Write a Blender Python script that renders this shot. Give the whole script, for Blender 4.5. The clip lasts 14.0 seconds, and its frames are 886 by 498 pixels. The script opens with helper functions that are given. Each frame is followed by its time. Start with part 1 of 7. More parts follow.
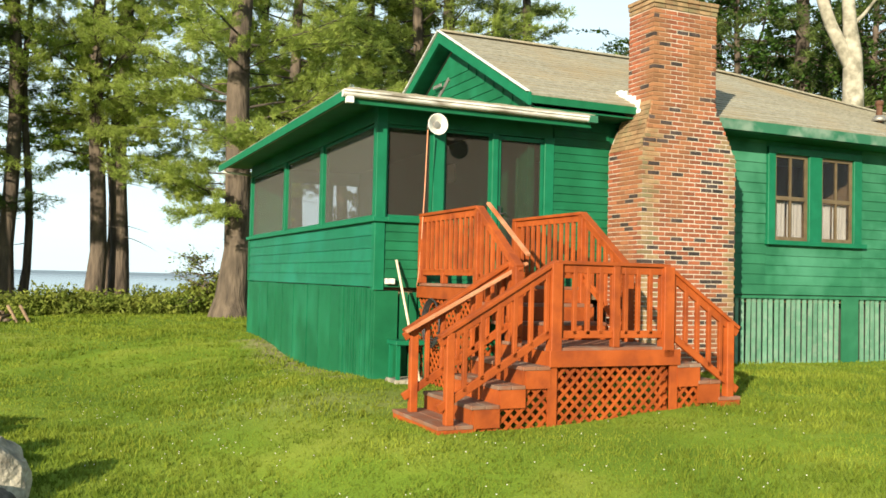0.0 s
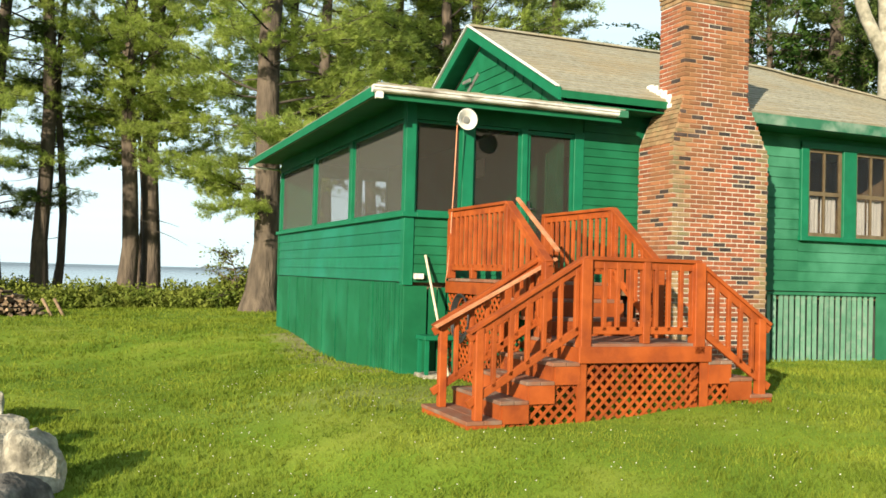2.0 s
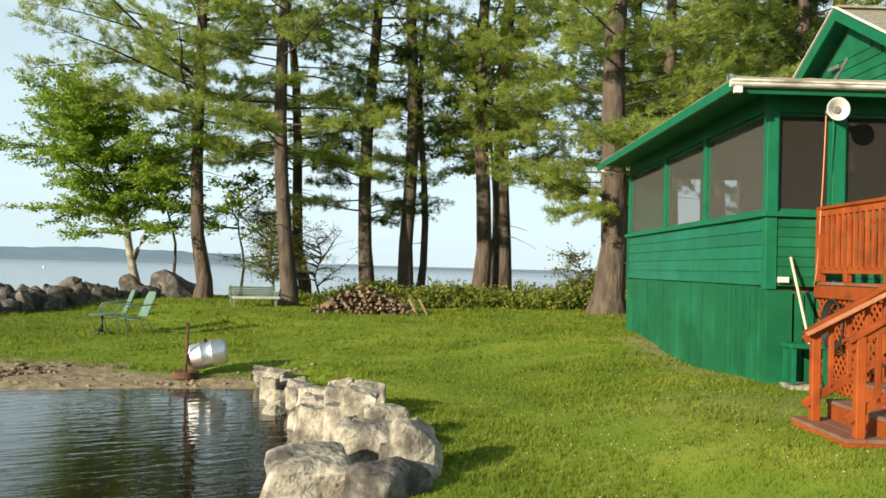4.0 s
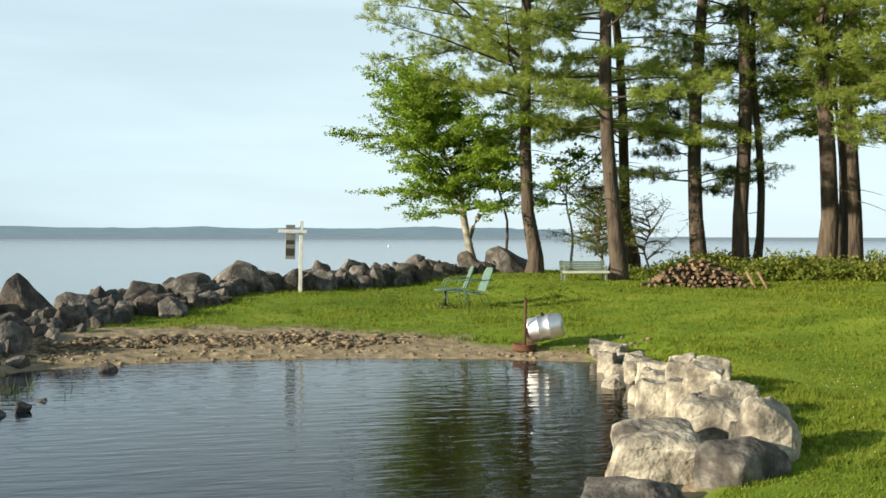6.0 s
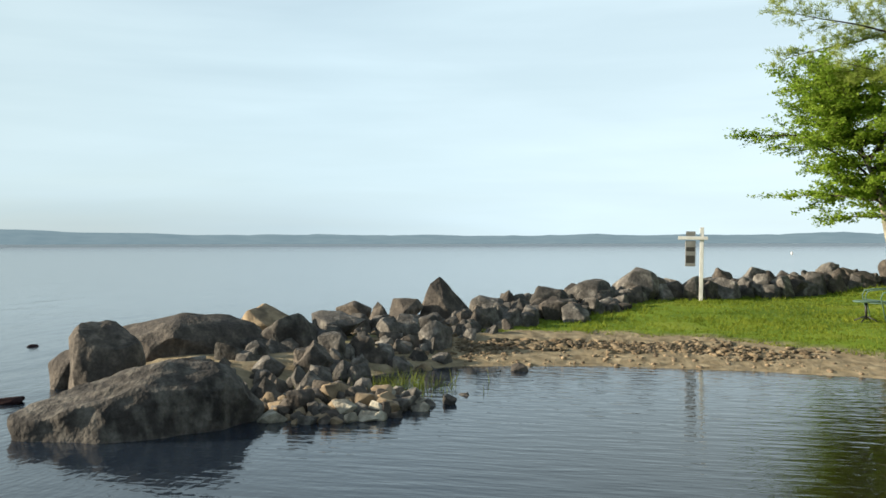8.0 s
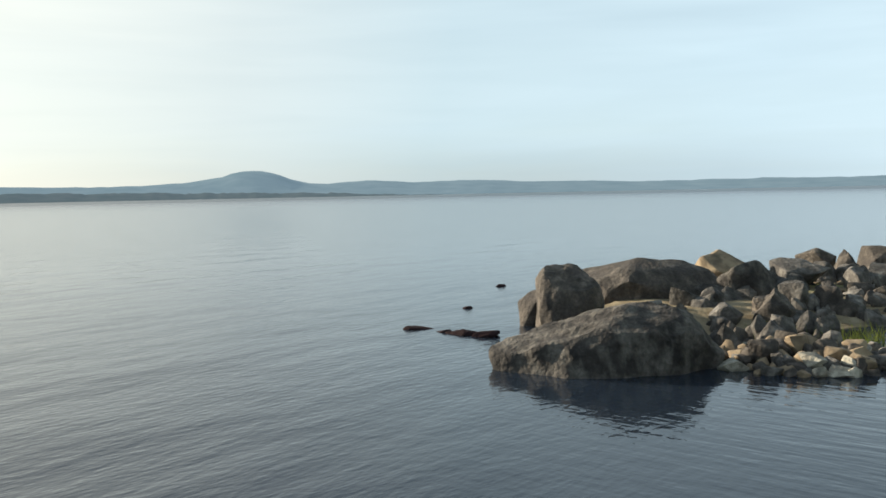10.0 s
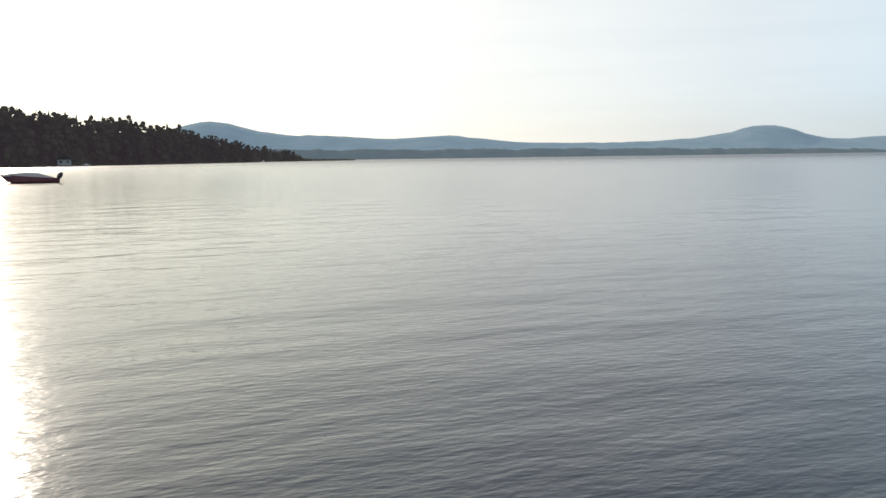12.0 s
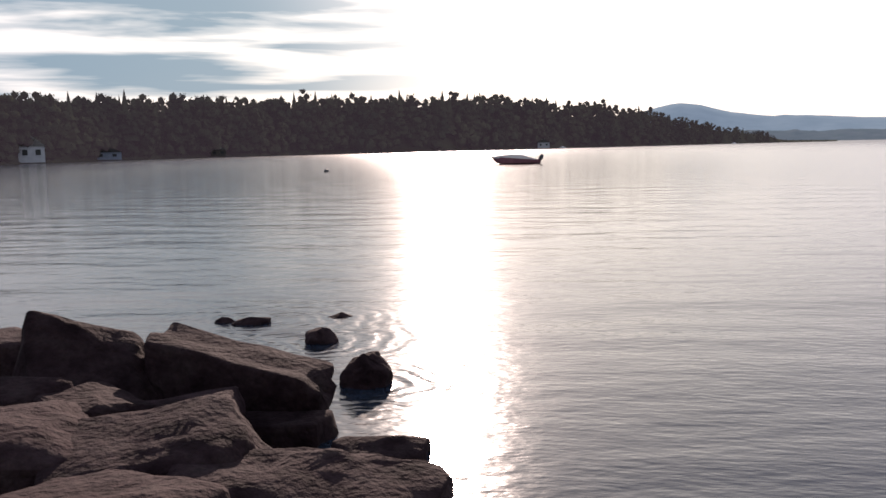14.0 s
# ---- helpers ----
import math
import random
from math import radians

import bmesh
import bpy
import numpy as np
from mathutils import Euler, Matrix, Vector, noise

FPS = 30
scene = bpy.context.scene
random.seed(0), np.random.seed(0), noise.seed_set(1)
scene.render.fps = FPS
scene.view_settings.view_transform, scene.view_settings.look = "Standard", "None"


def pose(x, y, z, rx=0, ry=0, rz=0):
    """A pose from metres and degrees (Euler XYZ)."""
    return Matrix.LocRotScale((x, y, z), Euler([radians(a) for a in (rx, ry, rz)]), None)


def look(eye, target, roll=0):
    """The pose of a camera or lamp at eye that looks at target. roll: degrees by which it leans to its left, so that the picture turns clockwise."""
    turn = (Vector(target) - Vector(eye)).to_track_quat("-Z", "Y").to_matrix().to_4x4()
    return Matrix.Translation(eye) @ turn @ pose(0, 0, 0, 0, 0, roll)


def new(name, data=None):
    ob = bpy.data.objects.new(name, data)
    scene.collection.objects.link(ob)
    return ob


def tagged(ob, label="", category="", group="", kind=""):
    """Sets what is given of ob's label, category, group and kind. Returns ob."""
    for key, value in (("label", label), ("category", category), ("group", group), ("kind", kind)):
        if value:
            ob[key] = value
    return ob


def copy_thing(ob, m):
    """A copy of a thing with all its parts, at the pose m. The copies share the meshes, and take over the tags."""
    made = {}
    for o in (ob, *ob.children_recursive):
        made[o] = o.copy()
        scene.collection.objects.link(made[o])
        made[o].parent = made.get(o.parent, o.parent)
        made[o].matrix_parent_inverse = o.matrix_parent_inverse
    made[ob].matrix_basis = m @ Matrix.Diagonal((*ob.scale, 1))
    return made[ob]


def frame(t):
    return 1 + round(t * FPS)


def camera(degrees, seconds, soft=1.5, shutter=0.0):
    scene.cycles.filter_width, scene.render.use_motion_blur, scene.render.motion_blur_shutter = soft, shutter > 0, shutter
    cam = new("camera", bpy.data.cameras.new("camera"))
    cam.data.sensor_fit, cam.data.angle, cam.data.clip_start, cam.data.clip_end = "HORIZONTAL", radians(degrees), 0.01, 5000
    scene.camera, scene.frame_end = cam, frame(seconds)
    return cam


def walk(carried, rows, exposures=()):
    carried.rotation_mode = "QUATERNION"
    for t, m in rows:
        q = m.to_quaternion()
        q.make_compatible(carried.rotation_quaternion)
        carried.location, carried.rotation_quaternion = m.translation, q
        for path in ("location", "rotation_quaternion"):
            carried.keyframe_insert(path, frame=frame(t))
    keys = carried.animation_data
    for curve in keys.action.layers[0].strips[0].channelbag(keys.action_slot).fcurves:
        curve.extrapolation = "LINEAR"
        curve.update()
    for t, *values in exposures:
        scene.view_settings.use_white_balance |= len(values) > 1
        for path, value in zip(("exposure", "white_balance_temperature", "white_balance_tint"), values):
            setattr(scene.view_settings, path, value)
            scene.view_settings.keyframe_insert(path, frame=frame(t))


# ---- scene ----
# ---- camera ----
cam = camera(52.5, 14.0, soft=1.6)
EYE = 1.9
ARM = 0.388
PATH = [
    (0.0, 0.0, 1.93, -1.35), (0.5, 0.12, 2.06, -1.73), (1.0, 0.23, 1.77, -1.67), (1.5, 0.37, 1.53, -1.5),
    (2.0, 1.78, 1.58, -1.57), (2.5, 5.04, 0.96, -1.47), (3.0, 10.23, 1.79, -1.4), (3.5, 16.21, 1.6, -1.89),
    (4.0, 23.32, 1.15, -1.57), (4.2, 26.33, 0.97, -1.02), (6.3, 47.12, -0.95, -0.28), (6.5, 49.59, -1.0, -0.33),
    (7.0, 54.13, -1.16, 0.05), (7.5, 60.27, -0.81, 0.34), (8.0, 68.38, -0.36, 0.09), (8.5, 75.75, -0.86, 0.14),
    (8.7, 78.88, -1.2, 0.5), (10.8, 106.05, -3.71, 0.71), (11.0, 109.08, -3.82, 0.5), (11.2, 113.19, -5.2, 0.16),
    (11.5, 119.41, -5.88, 0.21), (11.8, 124.15, -5.2, 0.45), (12.0, 127.45, -5.8, 0.8), (12.2, 130.92, -5.82, 1.05), (12.5, 135.71, -5.74, 1.33),
    (13.0, 144.6, -6.39, 1.71), (13.5, 149.54, -6.25, 1.29), (14.0, 156.55, -6.43, 1.16),
]
walk(cam, [(t, pose(-ARM * math.sin(radians(y)), ARM * math.cos(radians(y)), EYE, 90 + p, r, y)) for t, y, p, r in PATH],
     exposures=[(0.0, 1.02, 6500, 5), (2.0, 1.0, 6500, 5), (4.0, 0.7, 6500, 8), (6.5, 0.72, 6500, 8), (8.7, 0.76, 6500, 9), (11.0, 0.68, 6400, 10), (12.5, 0.7, 6400, 20), (14.0, 0.8, 6500, 30)])

# ---- world, sun ----
SUN_AZ, SUN_EL = 156.5, 17.0          # degrees left of +y, above the horizon
world = bpy.data.worlds.new("sky")
scene.world = world
world.use_nodes = True
wn = world.node_tree.nodes
wl = world.node_tree.links
wbg = wn["Background"]
wbg.inputs[1].default_value = 0.07
sky = wn.new("ShaderNodeTexSky")
sky.sky_type = "NISHITA"
sky.sun_disc = False
sky.sun_elevation = radians(SUN_EL)
sky.sun_rotation = radians(360 - SUN_AZ)
sky.air_density, sky.dust_density, sky.ozone_density = 1.0, 0.6, 1.5
# thin high haze and streaks of cloud over the clear sky
tc = wn.new("ShaderNodeTexCoord")
mp = wn.new("ShaderNodeMapping")
mp.inputs["Scale"].default_value = (1.0, 1.0, 7.0)
wl.new(tc.outputs["Generated"], mp.inputs[0])
cl = wn.new("ShaderNodeTexNoise")
cl.inputs["Scale"].default_value, cl.inputs["Detail"].default_value, cl.inputs["Distortion"].default_value = 1.7, 6, 0.4
wl.new(mp.outputs[0], cl.inputs["Vector"])
rp = wn.new("ShaderNodeMapRange")
rp.inputs[1].default_value, rp.inputs[2].default_value, rp.inputs[3].default_value, rp.inputs[4].default_value = 0.38, 0.66, 0.82, 1.0
wl.new(cl.outputs["Fac"], rp.inputs[0])
sp = wn.new("ShaderNodeSeparateXYZ")
wl.new(tc.outputs["Generated"], sp.inputs[0])
fall = wn.new("ShaderNodeMapRange")
fall.interpolation_type = "SMOOTHSTEP"
fall.inputs[1].default_value, fall.inputs[2].default_value, fall.inputs[3].default_value, fall.inputs[4].default_value = 0.1, 0.85, 1.0, 0.3
wl.new(sp.outputs[2], fall.inputs[0])
mul = wn.new("ShaderNodeMath")
mul.operation = "MULTIPLY"
wl.new(rp.outputs[0], mul.inputs[0])
wl.new(fall.outputs[0], mul.inputs[1])
hz = wn.new("ShaderNodeMixRGB")
glow = wn.new("ShaderNodeVectorMath")
glow.operation = "DOT_PRODUCT"
glow.inputs[1].default_value = (-math.sin(radians(SUN_AZ)) * 0.97, math.cos(radians(SUN_AZ)) * 0.97, 0.24)
wl.new(tc.outputs["Generated"], glow.inputs[0])
near = wn.new("ShaderNodeMapRange")
near.inputs[1].default_value, near.inputs[2].default_value = -1.0, 1.0
wl.new(glow.outputs["Value"], near.inputs[0])
pale = wn.new("ShaderNodeValToRGB")
STOPS = ((0.3, (0.53, 0.645, 0.695)), (0.6, (0.455, 0.57, 0.63)), (0.75, (0.425, 0.525, 0.565)), (0.84, (0.5, 0.555, 0.555)), (0.92, (0.63, 0.65, 0.6)), (0.96, (0.78, 0.8, 0.68)),
         (0.985, (0.93, 0.95, 0.77)), (1.0, (1.0, 1.02, 0.84)))
while len(pale.color_ramp.elements) < len(STOPS):
    pale.color_ramp.elements.new(0.5)
for e, (pos, c) in zip(pale.color_ramp.elements, STOPS):
    e.position, e.color = pos, (*c, 1)
wl.new(near.outputs[0], pale.inputs[0])
# a bank of grey haze low over the hills, thinning toward the sun
low = wn.new("ShaderNodeMapRange")
low.interpolation_type = "SMOOTHSTEP"
low.inputs[1].default_value, low.inputs[2].default_value, low.inputs[3].default_value, low.inputs[4].default_value = 0.015, 0.075, 0.8, 1.0
wl.new(sp.outputs[2], low.inputs[0])
clear = wn.new("ShaderNodeMapRange")
clear.inputs[1].default_value, clear.inputs[2].default_value = 0.7, 0.92
wl.new(near.outputs[0], clear.inputs[0])
past = wn.new("ShaderNodeMapRange")
past.inputs[1].default_value, past.inputs[2].default_value, past.inputs[3].default_value, past.inputs[4].default_value = 0.45, 0.6, 1.0, 0.0
wl.new(near.outputs[0], past.inputs[0])
gone = wn.new("ShaderNodeMath")
gone.operation = "MAXIMUM"
wl.new(clear.outputs[0], gone.inputs[0])
wl.new(past.outputs[0], gone.inputs[1])
thin = wn.new("ShaderNodeMixRGB")
thin.inputs[2].default_value = (1, 1, 1, 1)
wl.new(gone.outputs[0], thin.inputs[0])
wl.new(low.outputs[0], thin.inputs[1])
grey = wn.new("ShaderNodeMixRGB")
grey.blend_type = "MULTIPLY"
grey.inputs[0].default_value = 1.0
wl.new(pale.outputs[0], grey.inputs[1])
wl.new(thin.outputs[0], grey.inputs[2])
tone = wn.new("ShaderNodeVectorMath")
tone.operation = "SCALE"
tone.inputs["Scale"].default_value = 14.0
wl.new(grey.outputs[0], tone.inputs[0])
wl.new(tone.outputs[0], hz.inputs[2])
wl.new(mul.outputs[0], hz.inputs[0])
wl.new(sky.outputs[0], hz.inputs[1])
# grey streaks of low cloud
mp2 = wn.new("ShaderNodeMapping")
mp2.inputs["Scale"].default_value = (1.6, 1.6, 19.0)
mp2.inputs["Location"].default_value = (3.1, 0.7, 0.4)
wl.new(tc.outputs["Generated"], mp2.inputs[0])
cl2 = wn.new("ShaderNodeTexNoise")
cl2.inputs["Scale"].default_value, cl2.inputs["Detail"].default_value, cl2.inputs["Distortion"].default_value = 1.9, 5, 0.3
wl.new(mp2.outputs[0], cl2.inputs["Vector"])
rp2 = wn.new("ShaderNodeMapRange")
rp2.inputs[1].default_value, rp2.inputs[2].default_value, rp2.inputs[3].default_value, rp2.inputs[4].default_value = 0.4, 0.6, 0.0, 0.95
wl.new(cl2.outputs["Fac"], rp2.inputs[0])
hz2 = wn.new("ShaderNodeMixRGB")
hz2.inputs[2].default_value = (0.95, 2.3, 2.95, 1)
side = wn.new("ShaderNodeVectorMath")
side.operation = "DOT_PRODUCT"
side.inputs[1].default_value = (0.26, -0.966, 0.0)
wl.new(tc.outputs["Generated"], side.inputs[0])
bank = wn.new("ShaderNodeMapRange")
bank.interpolation_type = "SMOOTHSTEP"
bank.inputs[1].default_value, bank.inputs[2].default_value, bank.inputs[3].default_value, bank.inputs[4].default_value = 0.68, 0.9, 0.04, 0.9
wl.new(side.outputs["Value"], bank.inputs[0])
streak = wn.new("ShaderNodeMath")
streak.operation = "MULTIPLY"
wl.new(rp2.outputs[0], streak.inputs[0])
wl.new(bank.outputs[0], streak.inputs[1])
wl.new(streak.outputs[0], hz2.inputs[0])
wl.new(hz.outputs[0], hz2.inputs[1])
wl.new(hz2.outputs[0], wbg.inputs[0])
sun_data = bpy.data.lights.new("sun", "SUN")
sun_data.energy, sun_data.angle, sun_data.color = 5.0, radians(0.6), (1.0, 0.87, 0.68)
sun = new("sun", sun_data)
sun_dir = Vector((-math.sin(radians(SUN_AZ)) * math.cos(radians(SUN_EL)), math.cos(radians(SUN_AZ)) * math.cos(radians(SUN_EL)), math.sin(radians(SUN_EL))))
sun.matrix_world = look(sun_dir * 100, (0, 0, 0))


# ---- materials ----
def material(name, colours, scale=3.0, rough=0.7, bump=0.15, bump_scale=None, metallic=0.0, stretch=(1, 1, 1), piece=0.0, spec=0.5, stain=None, stain_scale=0.7, stain_stretch=None, local=False, bump_dist=0.01, grain=0.0):
    """A surface: noise between the colours, fine relief, stains of a second scale, and a change from piece to piece."""
    m = bpy.data.materials.new(name)
    m.use_nodes = True
    n, l = m.node_tree.nodes, m.node_tree.links
    b = n["Principled BSDF"]
    if local:
        tc = n.new("ShaderNodeTexCoord")
        src = tc.outputs["Object"]
    else:
        src = n.new("ShaderNodeNewGeometry").outputs["Position"]
    mp = n.new("ShaderNodeMapping")
    mp.inputs["Scale"].default_value = stretch
    l.new(src, mp.inputs[0])
    tx = n.new("ShaderNodeTexNoise")
    tx.inputs["Scale"].default_value = scale
    tx.inputs["Detail"].default_value = 5
    l.new(mp.outputs[0], tx.inputs["Vector"])
    ramp = n.new("ShaderNodeValToRGB")
    while len(ramp.color_ramp.elements) < len(colours):
        ramp.color_ramp.elements.new(0.5)
    for i, c in enumerate(colours):
        ramp.color_ramp.elements[i].position = 0.3 + 0.4 * i / max(1, len(colours) - 1)
        ramp.color_ramp.elements[i].color = (*c, 1)
    l.new(tx.outputs["Fac"], ramp.inputs[0])
    col = ramp.outputs[0]
    if stain:
        t2 = n.new("ShaderNodeTexNoise")
        t2.inputs["Scale"].default_value = stain_scale
        t2.inputs["Detail"].default_value = 4
        if stain_stretch:
            m2 = n.new("ShaderNodeMapping")
            m2.inputs["Scale"].default_value = stain_stretch
            l.new(src, m2.inputs[0])
            l.new(m2.outputs[0], t2.inputs["Vector"])
        else:
            l.new(src, t2.inputs["Vector"])
        r2 = n.new("ShaderNodeValToRGB")
        r2.color_ramp.elements[0].position, r2.color_ramp.elements[1].position = 0.48, 0.68
        l.new(t2.outputs["Fac"], r2.inputs[0])
        mx = n.new("ShaderNodeMixRGB")
        l.new(r2.outputs[0], mx.inputs[0])
        l.new(col, mx.inputs[1])
        mx.inputs[2].default_value = (*stain, 1)
        col = mx.outputs[0]
    if grain:
        t4 = n.new("ShaderNodeTexNoise")
        t4.inputs["Scale"].default_value, t4.inputs["Detail"].default_value, t4.inputs["Roughness"].default_value = 22, 6, 0.7
        l.new(src, t4.inputs["Vector"])
        r4 = n.new("ShaderNodeMapRange")
        r4.inputs[1].default_value, r4.inputs[2].default_value, r4.inputs[3].default_value, r4.inputs[4].default_value = 0.3, 0.7, 1 - grain, 1 + grain
        l.new(t4.outputs["Fac"], r4.inputs[0])
        g4 = n.new("ShaderNodeHueSaturation")
        l.new(col, g4.inputs["Color"])
        l.new(r4.outputs[0], g4.inputs["Value"])
        col = g4.outputs[0]
    if piece:
        oi = n.new("ShaderNodeObjectInfo")
        isl = n.new("ShaderNodeNewGeometry")
        ad = n.new("ShaderNodeMath")
        ad.operation = "ADD"
        l.new(oi.outputs["Random"], ad.inputs[0])
        l.new(isl.outputs["Random Per Island"], ad.inputs[1])
        fr = n.new("ShaderNodeMath")
        fr.operation = "FRACT"
        l.new(ad.outputs[0], fr.inputs[0])
        mr = n.new("ShaderNodeMapRange")
        mr.inputs[3].default_value, mr.inputs[4].default_value = 1 - piece, 1 + piece
        l.new(fr.outputs[0], mr.inputs[0])
        hs = n.new("ShaderNodeHueSaturation")
        l.new(col, hs.inputs["Color"])
        l.new(mr.outputs[0], hs.inputs["Value"])
        col = hs.outputs[0]
    l.new(col, b.inputs["Base Color"])
    b.inputs["Roughness"].default_value = rough
    b.inputs["Metallic"].default_value = metallic
    b.inputs["Specular IOR Level"].default_value = spec
    if bump:
        t3 = n.new("ShaderNodeTexNoise")
        t3.inputs["Scale"].default_value = bump_scale or scale * 6
        t3.inputs["Detail"].default_value = 4
        l.new(mp.outputs[0], t3.inputs["Vector"])
        bp = n.new("ShaderNodeBump")
        bp.inputs["Strength"].default_value = bump
        bp.inputs["Distance"].default_value = bump_dist
        l.new(t3.outputs["Fac"], bp.inputs["Height"])
        l.new(bp.outputs[0], b.inputs["Normal"])
    return m


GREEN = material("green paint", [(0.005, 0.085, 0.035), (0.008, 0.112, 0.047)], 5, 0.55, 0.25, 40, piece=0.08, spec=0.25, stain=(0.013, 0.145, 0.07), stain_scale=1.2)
GREEN_FADED = material("faded green paint", [(0.016, 0.113, 0.054), (0.028, 0.147, 0.074)], 4, 0.65, 0.3, 40, piece=0.08, spec=0.25, stain=(0.055, 0.205, 0.12), stain_scale=1.0)
GREEN_TRIM = material("green trim paint", [(0.004, 0.11, 0.05), (0.007, 0.14, 0.066)], 6, 0.5, 0.2, 40, piece=0.05, spec=0.3)
# Lake-side boards: lighter, bluer green with their sunlit look in the colour
GREEN_PORCH = material("green paint, sunlit tone", [(0.005, 0.105, 0.052), (0.01, 0.138, 0.072)], 5, 0.5, 0.25, 40, piece=0.09, spec=0.28, stain=(0.012, 0.16, 0.1), stain_scale=1.1)
GREEN_WORN = material("worn green fascia paint", [(0.012, 0.1, 0.05), (0.028, 0.135, 0.072)], 4, 0.6, 0.2, 40, stain=(0.16, 0.23, 0.175), stain_scale=3.2)
ORANGE = material("orange deck stain", [(0.25, 0.05, 0.008), (0.33, 0.071, 0.013)], 5, 0.65, 0.3, 30, piece=0.13, spec=0.25, stain=(0.2, 0.04, 0.009), stain_scale=4)
TREAD = material("worn step boards", [(0.205, 0.062, 0.027), (0.185, 0.09, 0.052)], 7, 0.75, 0.3, 30, piece=0.12, stain=(0.2, 0.15, 0.115), stain_scale=3)
RAIL_WORN = material("sun bleached handrail", [(0.4, 0.15, 0.065), (0.5, 0.25, 0.14)], 8, 0.7, 0.3, 30, spec=0.3, stain=(0.36, 0.1, 0.03), stain_scale=4)
SHINGLE = material("roof shingles", [(0.225, 0.207, 0.153), (0.335, 0.312, 0.247)], 14, 0.9, 0.6, 60, piece=0.08, stain=(0.3, 0.25, 0.165), stain_scale=0.9)
MORTAR = material("mortar", [(0.4, 0.345, 0.275), (0.54, 0.48, 0.4)], 12, 0.9, 0.5, 60, stain=(0.3, 0.17, 0.09), stain_scale=1.6, stain_stretch=(1, 1, 0.22))
BRICK = material("red brick", [(0.185, 0.052, 0.024), (0.28, 0.085, 0.037)], 9, 0.85, 0.4, 50, piece=0.26, stain=(0.24, 0.105, 0.045), stain_scale=1.6, stain_stretch=(1, 1, 0.22))
BRICK_MOSS = material("mossy tan brick", [(0.2, 0.115, 0.055), (0.29, 0.19, 0.1)], 9, 0.9, 0.4, 50, piece=0.22, stain=(0.17, 0.14, 0.07), stain_scale=5)
BRICK_DARK = material("burnt brick", [(0.03, 0.025, 0.025), (0.075, 0.05, 0.043)], 9, 0.8, 0.4, 50, piece=0.3, spec=0.3)
WHITE = material("white paint", [(0.66, 0.64, 0.6), (0.8, 0.79, 0.75)], 6, 0.5, 0.15, 40, stain=(0.5, 0.47, 0.42), stain_scale=3)
WHITE_METAL = material("white drip edge", [(0.6, 0.58, 0.54), (0.78, 0.76, 0.72)], 5, 0.5, 0.1)
FLASHING = material("white flashing tar", [(0.6, 0.6, 0.58), (0.8, 0.8, 0.78)], 12, 0.6, 0.5, 30)
# Near-black fill for sheets behind slats, sign bars and far windows
DARK_IN = material("dark fill", [(0.03, 0.03, 0.028), (0.05, 0.047, 0.04)], 3, 0.9, 0.1)
WOOD_IN = material("room boards", [(0.14, 0.09, 0.05), (0.2, 0.13, 0.07)], 4, 0.8, 0.2)
CURTAIN = material("curtain cloth", [(0.46, 0.42, 0.39), (0.62, 0.58, 0.54)], 10, 0.9, 0.3, 40, stretch=(4, 4, 0.3))
BROWN_SASH = material("brown sash", [(0.085, 0.058, 0.03), (0.14, 0.1, 0.055)], 8, 0.6, 0.2)
METAL = material("aluminium keg", [(0.78, 0.78, 0.78), (0.9, 0.9, 0.9)], 6, 0.42, 0.08, 20, metallic=1.0)
SLAT = material("weathered slat paint", [(0.075, 0.2, 0.125), (0.14, 0.275, 0.19)], 5, 0.7, 0.3, 40, piece=0.12, stain=(0.17, 0.27, 0.2), stain_scale=9)
RUST = material("rusty iron", [(0.07, 0.03, 0.015), (0.13, 0.055, 0.028)], 12, 0.85, 0.5, 40)
GREY_METAL = material("dull metal", [(0.25, 0.24, 0.22), (0.35, 0.33, 0.3)], 8, 0.5, 0.2, metallic=0.6)
BLACK = material("black rubber", [(0.015, 0.015, 0.016), (0.03, 0.03, 0.032)], 8, 0.5, 0.2)
CORD = material("orange cord", [(0.55, 0.2, 0.1), (0.6, 0.28, 0.16)], 8, 0.6, 0.0)
HANDLE = material("pale wooden pole", [(0.5, 0.42, 0.3), (0.66, 0.58, 0.44)], 8, 0.6, 0.2)
CHAIR_GREEN = material("grey green strap", [(0.075, 0.15, 0.115), (0.12, 0.2, 0.16)], 8, 0.6, 0.2)
BENCH_GREEN = material("pale green bench paint", [(0.13, 0.175, 0.12), (0.2, 0.25, 0.175)], 6, 0.65, 0.2, piece=0.1)
BARK = material("pine bark", [(0.04, 0.03, 0.023), (0.135, 0.102, 0.074)], 6, 0.95, 1.0, 14, stretch=(1, 1, 0.25), bump_dist=0.05)
BARK_PALE = material("pale bark", [(0.22, 0.2, 0.15), (0.42, 0.385, 0.31)], 5, 0.9, 0.6, 16, stain=(0.13, 0.12, 0.085), stain_scale=3.5)
TWIG = material("dark twig", [(0.035, 0.028, 0.022), (0.075, 0.06, 0.045)], 6, 0.9, 0.3)
LOG_END = material("split log face", [(0.13, 0.082, 0.047), (0.27, 0.185, 0.115)], 9, 0.85, 0.4, piece=0.5)
LOG_BARK = material("log bark", [(0.07, 0.05, 0.036), (0.13, 0.1, 0.075)], 9, 0.9, 0.6, piece=0.3)
ROCK = material("grey boulder", [(0.036, 0.032, 0.028), (0.098, 0.089, 0.078), (0.21, 0.194, 0.17)], 6, 0.9, 0.9, 18, piece=0.5, stain=(0.05, 0.046, 0.042), stain_scale=2.6, bump_dist=0.03, grain=0.4)
